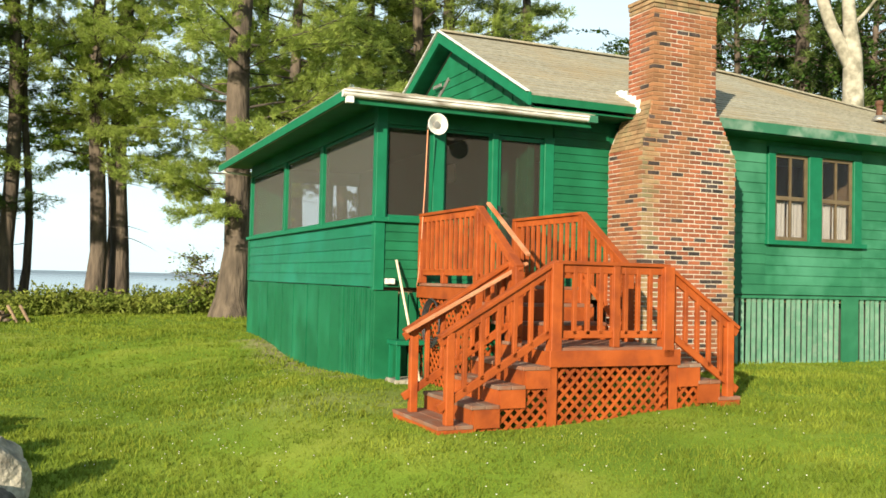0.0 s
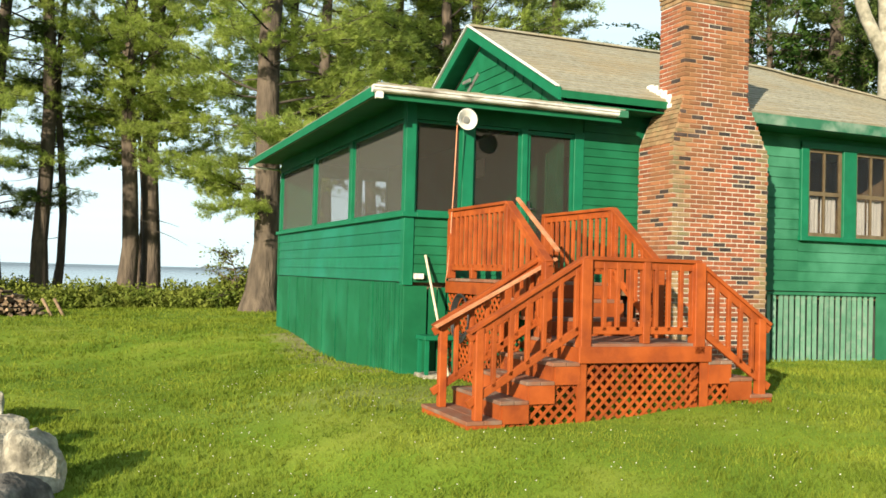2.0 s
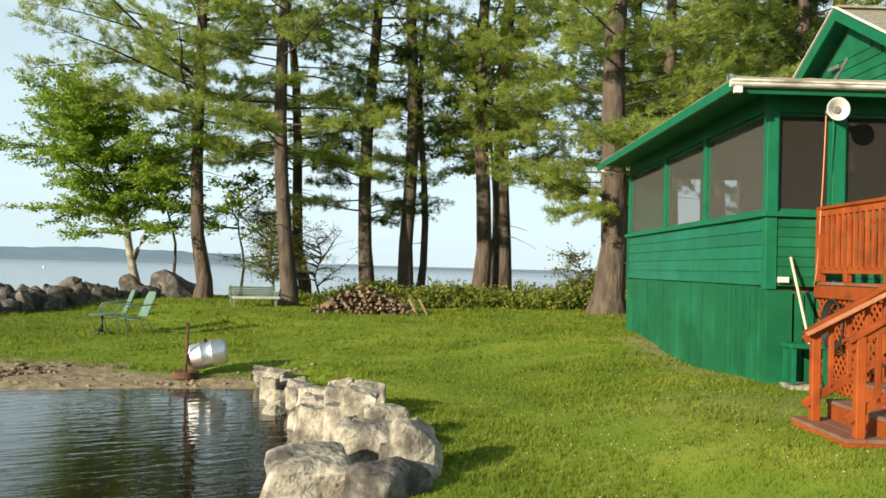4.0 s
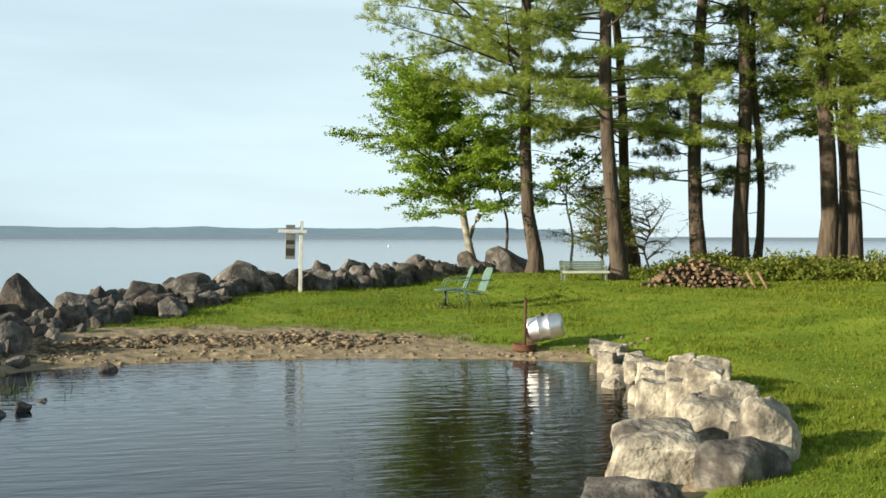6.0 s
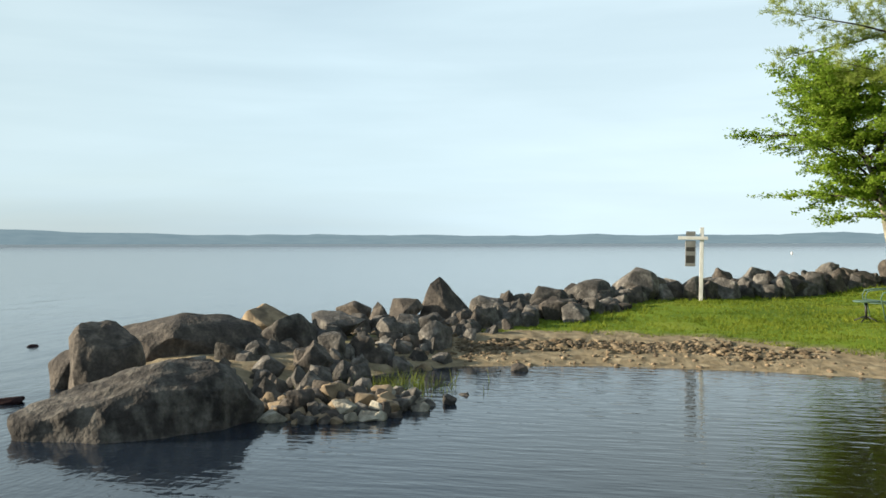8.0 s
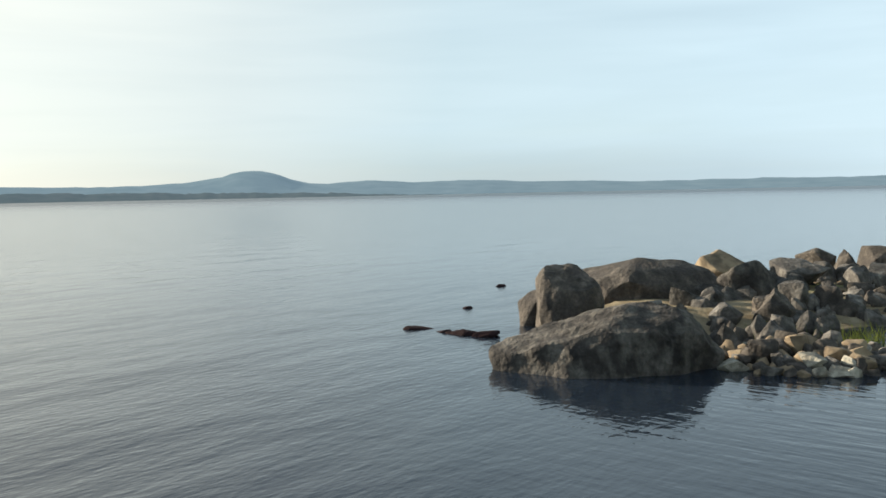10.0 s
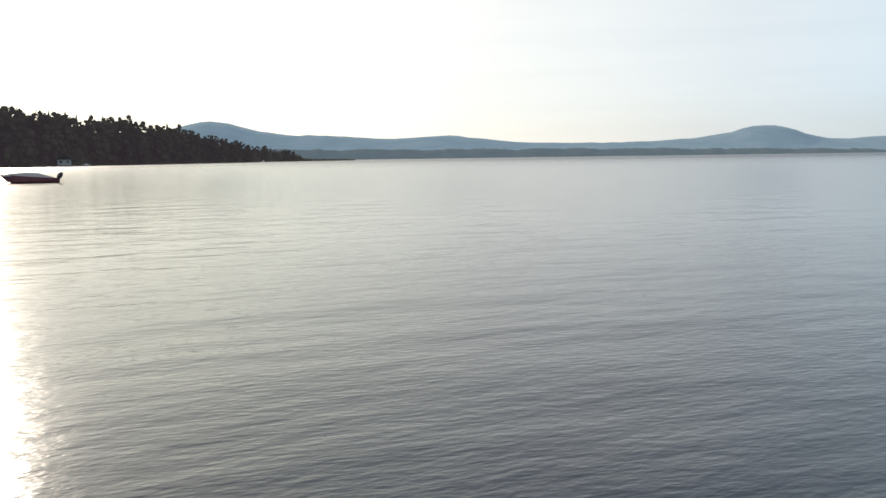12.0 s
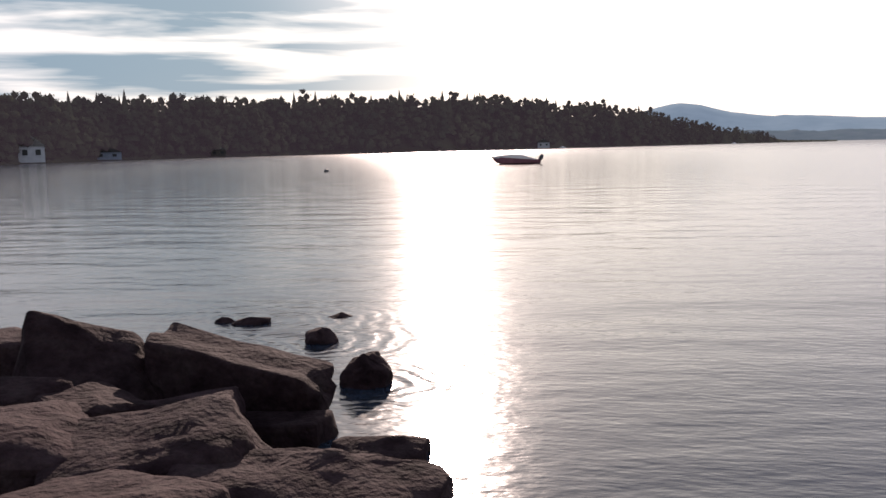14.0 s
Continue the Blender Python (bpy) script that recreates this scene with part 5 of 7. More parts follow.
block(-3.98, 7.98, 0.36, 0.44, 0.24, ROCK_PALE, "squared slab lying along the top of the wall", 106, 40, 0.7, G1, bury=0.2, tilt=(-2, 3), **SQ)
block(-4.62, 8.62, 0.4, 0.4, 0.24, ROCK_PALE, "tilted bright granite slab on the wall", 108, 20, 0.5, G1, tilt=(8, 22), bury=0.12, **SQ)
block(-5.14, 9.12, 0.2, 0.34, 0.44, ROCK_PALE, L1, 118, 20, 0.9, G1, **SQ)
block(-4.8, 9.15, 0.44, 0.44, 0.2, ROCK_PALE, LF, 107, 27, 0.6, G1, tilt=(0, 8), **SQ)
block(-5.66, 9.3, 0.0, 0.44, 0.24, ROCK_PALE, L1, 113, 60, 0.75, G1, **RB)
block(-5.85, 9.75, 0.05, 0.42, 0.28, ROCK_PALE, L1, 114, 30, 0.8, G1, **SQ)
block(-6.1, 10.28, 0.14, 0.56, 0.2, ROCK_PALE, LF, 126, 30, 0.5, G1, tilt=(0, 5), **SQ)
block(-6.52, 9.98, 0.0, 0.38, 0.16, ROCK_PALE, LW, 123, 50, 0.8, G1, **RB)
block(-6.5, 10.45, 0.05, 0.36, 0.24, ROCK_PALE, L1, 124, 20, 0.8, G1, **RB)
block(-6.9, 10.6, 0.0, 0.36, 0.2, ROCK_PALE, L1, 115, 40, 0.8, G1, **RB)
block(-6.8, 10.95, 0.12, 0.4, 0.18, ROCK_PALE, LF, 116, 33, 0.7, G1, tilt=(0, 4), **SQ)
block(-7.3, 10.95, 0.0, 0.26, 0.3, ROCK_PALE, L1, 132, 15, 0.9, G1, **SQ)
block(-7.15, 11.35, 0.06, 0.46, 0.22, ROCK_PALE, LF, 119, 25, 0.7, G1, **SQ)
block(-7.55, 11.5, 0.0, 0.3, 0.3, ROCK_PALE, L1, 102, 33, 0.9, G1, **RB)
block(-7.95, 12.0, 0.02, 0.6, 0.33, ROCK_PALE, L1, 101, 38, 0.75, G1, tilt=(0, -6), **RB)
block(-2.95, 5.0, 0.0, 0.6, 0.3, LICHEN_ROCK, L1, 133, 20, 0.9, G1, **RB)
block(-2.72, 4.3, 0.0, 0.85, 0.4, ROCK_PALE, L1, 127, 70, 0.9, G1, **RB)
block(-2.5, 3.3, 0.0, 0.85, 0.5, ROCK_PALE, L1, 128, 10, 0.9, G1, **RB)
block(-2.3, 2.3, 0.0, 0.6, 0.4, ROCK_PALE, L1, 129, 40, 0.9, G1, **RB)


def joined_stones(rows, label):
    """Many stones too far or too small to tell apart, as one mesh."""
    bm = bmesh.new()
    for x, y, base, w, h, mat, seed, turn, depth in rows:
        me = hull_mesh(seed, (w, w * depth, h + 0.22), None, 0.0, 16, 0.09, 0.06, 0)
        me.transform(pose(x, y, base - 0.22 + (h + 0.22) / 2, 0, 0, turn))
        k = len(bm.faces)
        bm.from_mesh(me)
        bm.faces.ensure_lookup_table()
        for f in bm.faces[k:]:
            f.material_index = 0 if mat is ROCK else 1
        bpy.data.meshes.remove(me)
    me = bpy.data.meshes.new("rubble_stones")
    bm.to_mesh(me)
    bm.free()
    me.materials.append(ROCK)
    me.materials.append(ROCK_BROWN)
    tagged(new("rubble_stones", me), label, "stones", kind="stuff")


STONE_TAN = material("tan stone", [(0.16, 0.115, 0.07), (0.34, 0.26, 0.165)], 6, 0.9, 0.8, 18, piece=0.2, stain=(0.1, 0.075, 0.05), stain_scale=4, bump_dist=0.02)
CLOD = material("churned sand", [(0.07, 0.048, 0.028), (0.16, 0.12, 0.072), (0.27, 0.21, 0.135)], 9, 0.95, 0.6, 40, piece=0.45)
G2 = "breakwater boulders"
L2, L3 = "grey boulder piled on the breakwater at the lake", "brown angular boulder piled on the breakwater"
boulder(-10.05, 0.68, 0.0, 1.92, 0.74, LICHEN_ROCK, "great flat grey boulder lying half in the lake", 77, 87, 0.62, G2, 0.62, detail=5, rough=0.13, cuts=4,
        planes=(((-0.42, -0.1, 1), 0.27), ((0.12, -0.35, 1), 0.31), ((0.0, -1, 0.75), 0.36), ((1, -0.2, 0.5), 0.44), ((-0.6, -1, 0.2), 0.4)))
boulder(-12.9, 0.36, 0.0, 0.8, 0.87, ROCK_BROWN, "upright rounded brown boulder behind the flat one", 78, 89, 0.9, G2, detail=5, cuts=1, rough=0.09, planes=(((0.8, 0, 1), 0.42), ((-1, -0.1, 0.0), 0.42)))
boulder(-13.2, -0.1, 0.0, 0.48, 0.52, ROCK_BROWN, "small upright brown boulder at the water", 79, 92, 1.0, G2, detail=4)
boulder(-14.6, 1.55, 0.1, 2.0, 0.8, ROCK_BROWN, "long ridged brown boulder on the breakwater", 80, 84, 0.7, G2, detail=4, rough=0.08, planes=(((-0.75, -0.3, 1), 0.3), ((0.4, -0.6, 1), 0.3)))
boulder(-15.6, 3.0, 0.3, 0.95, 0.58, STONE_TAN, "tan faced boulder beside the ridged one", 81, 79, 0.8, G2, detail=4)
boulder(-14.3, 3.05, 0.2, 0.95, 0.62, LICHEN_ROCK, "pale lichened boulder on the breakwater", 82, 78, 0.9, G2, detail=4)
boulder(-12.7, 3.1, 0.0, 0.66, 0.56, ROCK_BROWN, "pointed dark boulder at the sand", 83, 76, 0.9, G2, detail=4, planes=(((-1, 0, 0.9), 0.26), ((1, 0, 1), 0.26)))
boulder(-13.2, 2.3, 0.0, 0.6, 0.38, ROCK, L2, 84, 79, 0.9, G2, detail=4)
boulder(-15.3, 4.1, 0.25, 1.0, 0.5, ROCK, L2, 85, 75, 0.8, G2)
boulder(-17.2, 4.95, 0.3, 0.7, 0.5, ROCK_BROWN, L3, 86, 74, 0.8, G2)
boulder(-16.5, 5.25, 0.3, 0.5, 0.52, ROCK_BROWN, L3, 87, 72, 0.8, G2, planes=(((-1, 0, 0.6), 0.26), ((1, 0, 0.8), 0.26)))
boulder(-17.5, 6.1, 0.3, 0.75, 0.5, ROCK_BROWN, L3, 88, 71, 0.8, G2)
block(-17.5, 7.0, 0.35, 1.12, 0.86, ROCK_BROWN, "tall peaked boulder on the breakwater", 89, 60, 0.85, G2, points=0, boxy=0.0, rough=0.05, bevel=0.05,
      corners=((-0.2, 0, 1), (-0.5, -0.3, 0.7), (0.95, 0, -0.35), (-0.85, 0, -0.2), (0.1, 0.9, -0.2), (0.1, -0.9, -0.1), (0.9, 0.8, -1), (-0.9, 0.8, -1), (0.9, -0.8, -1), (-0.9, -0.8, -1)))
boulder(-17.8, 8.1, 0.35, 0.85, 0.45, ROCK, L2, 90, 65, 0.8, G2)
boulder(-17.8, 8.6, 0.4, 0.72, 0.5, ROCK_BROWN, L3, 91, 64, 0.8, G2)
boulder(-18.3, 9.8, 0.4, 0.9, 0.55, ROCK, L2, 92, 62, 0.8, G2)
boulder(-18.8, 11.3, 0.4, 1.3, 0.66, ROCK, L2, 93, 59, 0.8, G2)
boulder(-19.4, 12.9, 0.4, 1.3, 0.9, ROCK, L2, 94, 56, 0.8, G2, detail=4)
boulder(-20.4, 16.3, 0.45, 0.75, 0.78, ROCK_BROWN, L3, 96, 51, 0.8, G2)
boulder(-19.6, 16.6, 0.45, 1.1, 0.82, ROCK, L2, 97, 50, 0.8, G2)
boulder(-19.8, 17.9, 0.45, 0.75, 0.7, ROCK, L2, 98, 48, 0.8, G2)
boulder(-20.3, 19.9, 0.5, 0.8, 0.85, ROCK, L2, 99, 46, 0.8, G2)
boulder(-19.4, 20.2, 0.5, 1.05, 0.62, ROCK_BROWN, L3, 120, 44, 0.8, G2)
boulder(-19.7, 21.9, 0.5, 0.95, 0.95, ROCK_BROWN, L3, 121, 42, 0.8, G2, detail=4)
boulder(-18.65, 22.7, 0.5, 2.1, 1.1, ROCK, "broad dark boulder between the birch and the pines", 122, 39, 0.8, G2, detail=4, cuts=6)
rng = random.Random(23)
for i in range(120):
    t = rng.random()
    a = Vector((-13.4, 2.0)).lerp(Vector((-18.7, 11.5)), t)
    x, y = a.x + rng.uniform(-1.3, 0.9), a.y + rng.uniform(-0.7, 0.7)
    s = rng.uniform(0.28, 0.62)
    boulder(x, y, 0.1 + 0.22 * t + rng.uniform(0, 0.12), s, s * rng.uniform(0.5, 0.8), rng.choice((ROCK, ROCK, ROCK_BROWN)), "grey stone wedged among the breakwater boulders", 200 + i, rng.uniform(0, 360), rng.uniform(0.7, 1), "breakwater stones")
far = []
for i in range(105):
    t = rng.random()
    a = Vector((-18.8, 11.5)).lerp(Vector((-19.6, 22.5)), t)
    x, y = a.x + rng.uniform(-1.2, 0.5), a.y + rng.uniform(-0.5, 0.5)
    s = rng.uniform(0.4, 0.8)
    far.append((x, y, 0.4 + 0.1 * t + rng.uniform(-0.05, 0.1), s, s * rng.uniform(0.6, 0.9), rng.choice((ROCK, ROCK, ROCK_BROWN)), 300 + i, rng.uniform(0, 360), rng.uniform(0.7, 1)))
for i in range(64):
    t = rng.random()
    a = Vector((-20.0, 18.0)).lerp(Vector((-18.9, 23.6)), t)
    x, y = a.x + rng.uniform(-0.7, 0.5), a.y + rng.uniform(-0.4, 0.4)
    s = rng.uniform(0.34, 0.62)
    far.append((x, y, 0.48 + rng.uniform(0, 0.34), s, s * rng.uniform(0.55, 0.8), rng.choice((ROCK, ROCK, ROCK_BROWN)), 930 + i, rng.uniform(0, 360), rng.uniform(0.7, 1)))
# small stones beside the flat boulder
for i in range(150):
    a = rng.uniform(0, 2 * math.pi)
    r = math.sqrt(rng.random())
    x, y = -10.4 + 0.85 * r * math.cos(a), 2.75 + 1.15 * r * math.sin(a)
    s = rng.choice((0.11, 0.15, 0.19, 0.24, 0.32)) * (1.2 - 0.35 * r)
    boulder(x, y, 0.13 * (1 - r) - 0.02, s, s * rng.uniform(0.4, 0.7), (ROCK_PALE, ROCK_BROWN, ROCK, ROCK_BROWN)[i % 4] if i % 3 else STONE_TAN, "small angular stone heaped in the shallows", 400 + i, rng.uniform(0, 360), rng.uniform(0.65, 1.0), "shallows stones", 0.05)
for i in range(46):
    x, y = rng.uniform(-12.9, -11.0), rng.uniform(1.2, 3.6)
    s = rng.uniform(0.25, 0.55)
    far.append((x, y, rng.uniform(0.0, 0.14), s, s * rng.uniform(0.45, 0.75), rng.choice((ROCK, ROCK_BROWN, ROCK)), 700 + i, rng.uniform(0, 360), 0.85))
for i in range(95):
    t = rng.random()
    a = Vector((-13.0, 3.9)).lerp(Vector((-16.9, 8.0)), t)
    x, y = a.x + rng.gauss(0, 0.35), a.y + rng.gauss(0, 0.3)
    s = rng.uniform(0.14, 0.42)
    far.append((x, y, ground_z(x, y) - 0.02, s, s * rng.uniform(0.4, 0.65), rng.choice((ROCK, ROCK, ROCK_BROWN)), 800 + i, rng.uniform(0, 360), 0.85))
joined_stones(far, "grey and brown rubble stones packed between the breakwater boulders")
LONE = "lone stone in the water by the sand"
boulder(-12.36, 6.12, 0.0, 0.27, 0.12, ROCK_BROWN, LONE, 501, 60, 0.7, bury=0.1)
boulder(-13.0, 4.84, 0.0, 0.26, 0.11, STONE_TAN, LONE, 502, 70, 0.7, bury=0.1)
boulder(-10.22, 4.13, 0.0, 0.2, 0.11, ROCK, LONE, 503, 20, 0.7, bury=0.1)
boulder(-10.71, 4.53, 0.0, 0.2, 0.03, ROCK, LONE, 514, 40, 0.5, bury=0.08)
boulder(-10.2, 3.86, 0.0, 0.17, 0.09, ROCK, LONE, 515, 70, 0.8, bury=0.08)
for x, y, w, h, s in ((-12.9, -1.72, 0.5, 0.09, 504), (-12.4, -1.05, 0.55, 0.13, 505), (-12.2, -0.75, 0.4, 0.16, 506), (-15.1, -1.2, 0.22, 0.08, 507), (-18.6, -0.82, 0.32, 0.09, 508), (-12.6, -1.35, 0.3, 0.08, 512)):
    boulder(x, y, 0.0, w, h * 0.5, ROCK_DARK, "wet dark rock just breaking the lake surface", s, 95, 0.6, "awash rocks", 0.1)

# shore rocks, darkened in their colour as seen against the sun
G4, L4 = "shore boulders", "dark brown shore boulder, shade against the light in its colour"
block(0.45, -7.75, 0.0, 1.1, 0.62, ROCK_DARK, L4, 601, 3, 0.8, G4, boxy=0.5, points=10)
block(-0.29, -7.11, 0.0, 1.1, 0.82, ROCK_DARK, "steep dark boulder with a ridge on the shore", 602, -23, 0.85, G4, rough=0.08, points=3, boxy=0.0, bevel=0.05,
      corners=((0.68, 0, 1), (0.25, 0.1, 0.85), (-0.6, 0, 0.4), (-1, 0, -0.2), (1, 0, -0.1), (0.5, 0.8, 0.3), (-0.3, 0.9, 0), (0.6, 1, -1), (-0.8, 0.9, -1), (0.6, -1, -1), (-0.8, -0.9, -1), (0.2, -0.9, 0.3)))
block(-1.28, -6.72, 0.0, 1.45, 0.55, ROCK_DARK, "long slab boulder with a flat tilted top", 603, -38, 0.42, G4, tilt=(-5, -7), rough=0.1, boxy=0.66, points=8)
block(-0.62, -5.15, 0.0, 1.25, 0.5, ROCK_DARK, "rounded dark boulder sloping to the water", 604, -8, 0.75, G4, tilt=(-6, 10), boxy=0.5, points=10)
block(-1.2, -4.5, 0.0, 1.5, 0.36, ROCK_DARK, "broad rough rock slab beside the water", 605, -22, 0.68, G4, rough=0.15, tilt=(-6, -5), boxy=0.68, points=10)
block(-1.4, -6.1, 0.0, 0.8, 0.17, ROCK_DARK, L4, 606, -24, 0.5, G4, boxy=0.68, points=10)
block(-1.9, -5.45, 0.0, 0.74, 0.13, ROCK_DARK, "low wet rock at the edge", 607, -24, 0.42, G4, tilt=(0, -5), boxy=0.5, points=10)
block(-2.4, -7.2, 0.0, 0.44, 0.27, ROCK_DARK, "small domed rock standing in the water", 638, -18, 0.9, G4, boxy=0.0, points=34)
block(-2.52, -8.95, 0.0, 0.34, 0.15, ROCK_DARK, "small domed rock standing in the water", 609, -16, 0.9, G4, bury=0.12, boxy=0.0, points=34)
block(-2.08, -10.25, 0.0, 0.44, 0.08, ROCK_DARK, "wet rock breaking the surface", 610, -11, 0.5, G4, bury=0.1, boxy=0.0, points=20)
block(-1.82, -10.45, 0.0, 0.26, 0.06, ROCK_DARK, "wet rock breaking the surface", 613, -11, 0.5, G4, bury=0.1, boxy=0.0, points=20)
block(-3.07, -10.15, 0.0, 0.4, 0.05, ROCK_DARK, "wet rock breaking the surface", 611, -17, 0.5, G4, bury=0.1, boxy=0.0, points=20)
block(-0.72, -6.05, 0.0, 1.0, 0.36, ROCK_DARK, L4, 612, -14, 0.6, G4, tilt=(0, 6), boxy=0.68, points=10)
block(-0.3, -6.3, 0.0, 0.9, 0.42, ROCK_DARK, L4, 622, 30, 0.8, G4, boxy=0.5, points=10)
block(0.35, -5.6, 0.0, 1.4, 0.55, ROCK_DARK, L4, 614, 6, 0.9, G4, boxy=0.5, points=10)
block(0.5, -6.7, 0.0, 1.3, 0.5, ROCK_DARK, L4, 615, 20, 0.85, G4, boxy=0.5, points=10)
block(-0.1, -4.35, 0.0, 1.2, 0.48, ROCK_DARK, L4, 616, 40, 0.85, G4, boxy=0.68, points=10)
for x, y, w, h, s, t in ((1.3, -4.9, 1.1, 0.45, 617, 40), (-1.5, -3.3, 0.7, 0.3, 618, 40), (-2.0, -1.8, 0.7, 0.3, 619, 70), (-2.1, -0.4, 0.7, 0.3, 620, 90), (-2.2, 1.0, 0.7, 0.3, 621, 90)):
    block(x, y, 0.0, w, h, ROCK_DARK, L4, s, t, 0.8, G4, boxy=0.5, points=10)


def beach_pebbles():
    """Loose pebbles strewn over the sand."""
    rng = np.random.RandomState(71)
    x, y = rng.uniform(-15.5, -7.5, 4000), rng.uniform(4, 13, 4000)
    d = shore_distance(x, y)
    ok = (d > 0.05) & (d < 0.25 + 1.3 * rng.rand(4000)) & (rng.rand(4000) < 0.45)
    x, y = x[ok], y[ok]
    bm = bmesh.new()
    bmesh.ops.create_icosphere(bm, subdivisions=1, radius=1.0)
    base = np.array([v.co[:] for v in bm.verts])
    tri = np.array([[v.index for v in f.verts] for f in bm.faces])
    bm.free()
    n = len(x)
    size = rng.uniform(0.012, 0.05, (n, 1, 1)) * np.array([1.0, 1.0, 0.6])
    v = base[None] * (1 + rng.normal(0, 0.13, (n, len(base), 1))) * size + np.stack([x, y, ground_height(x, y) + 0.005], 1)[:, None]
    f = (np.arange(n)[:, None, None] * len(base) + tri[None]).reshape(-1, 3)
    ob = new("pebbles", raw_mesh("pebbles", v.reshape(-1, 3), f, STONE_TAN))
    tagged(ob, "brown pebbles strewn over the narrow sand beach", "pebbles", kind="stuff")


beach_pebbles()


def beach_clods():
    """Churned lumps of sand and dried weed in a loose band behind the smooth wet edge."""
    rng = np.random.RandomState(72)
    x, y = rng.uniform(-16.5, -8.0, 26000), rng.uniform(4, 14, 26000)
    d = shore_distance(x, y)
    band = np.sin(x * 2.3 + 1.1 * np.sin(y * 1.9)) * 0.25 + 1.25
    ok = (d > 0.5) & (np.abs(d - band) < 0.66 * rng.rand(26000) ** 0.6) & (rng.rand(26000) < 1.25 - np.hypot(x + 13.3, y - 8.0) / 3.4)
    x, y = x[ok], y[ok]
    bm = bmesh.new()
    bmesh.ops.create_icosphere(bm, subdivisions=1, radius=1.0)
    base = np.array([v.co[:] for v in bm.verts])
    tri = np.array([[v.index for v in f.verts] for f in bm.faces])
    bm.free()
    n = len(x)
    turn = rng.uniform(0, math.pi, (n, 1))
    c, q = np.cos(turn), np.sin(turn)
    lump = base[None] * (1 + rng.normal(0, 0.3, (n, len(base), 1))) * (0.016 + 0.04 * rng.rand(n, 1, 1) ** 2.2) * np.array([1.9, 0.9, 0.75])
    lump = np.stack([lump[..., 0] * c - lump[..., 1] * q, lump[..., 0] * q + lump[..., 1] * c, lump[..., 2]], 2)
    v = lump + np.stack([x, y, ground_height(x, y) + 0.008], 1)[:, None]
    f = (np.arange(n)[:, None, None] * len(base) + tri[None]).reshape(-1, 3)
    ob = new("sand_clods", raw_mesh("sand_clods", v.reshape(-1, 3), f, CLOD))
    tagged(ob, "churned clods of sand and dry weed along the beach", "sand", kind="stuff")


beach_clods()


def reeds():
    """Thin grass blades growing among the stones in the shallows."""
    rng = np.random.RandomState(72)
    n = 420
    x, y = rng.normal(-11.55, 0.35, n), rng.normal(3.75, 0.42, n)
    z = np.maximum(0.0, ground_height(x, y))
    h = rng.uniform(0.08, 0.26, n)
    a = rng.uniform(0, 2 * math.pi, n)
    side = np.stack([np.cos(a), np.sin(a), 0 * a], 1) * 0.006
    low = np.stack([x, y, z - 0.02], 1)
    tip = low + np.stack([rng.normal(0, 0.3, n) * h, rng.normal(0, 0.3, n) * h, h + 0.02], 1)
    v = np.stack([low - side, low + side, tip], 1).reshape(-1, 3)
    ob = new("reeds", raw_mesh("reeds", v, np.arange(len(v)).reshape(-1, 3), BRUSH))
    tagged(ob, "sparse green reeds among the stones at the water", "reeds", kind="stuff")


reeds()


# ---- trees ----
def tufts(centres, normals, rng, per, length, width, spread=1.0):
    """Many thin triangles fanned round each centre."""
    n = len(centres)
    d = rng.normal(0, 1, (n, per, 3)) * spread + normals[:, None, :]
    d /= np.linalg.norm(d, axis=2, keepdims=True) + 1e-9
    side = np.cross(d, rng.normal(0, 1, (n, per, 3)))
    side /= np.linalg.norm(side, axis=2, keepdims=True) + 1e-9
    ln = length * rng.uniform(0.6, 1.3, (n, per, 1))
    c = centres[:, None, :] + rng.normal(0, length * 0.25, (n, per, 3))
    a = c - side * width
    b = c + side * width
    t = c + d * ln
    v = np.stack([a, b, t], 2).reshape(-1, 3)
    f = np.arange(len(v)).reshape(-1, 3)
    return v, f


def branch_points(p, d, length, droop, rng, n=9):
    pts = [p]
    step = length / n
    d = d / np.linalg.norm(d)
    for i in range(n):
        d = d + np.array([rng.normal(0, 0.1), rng.normal(0, 0.1), droop + rng.normal(0, 0.05)])
        d /= np.linalg.norm(d)
        pts.append(pts[-1] + d * step)
    return np.array(pts)


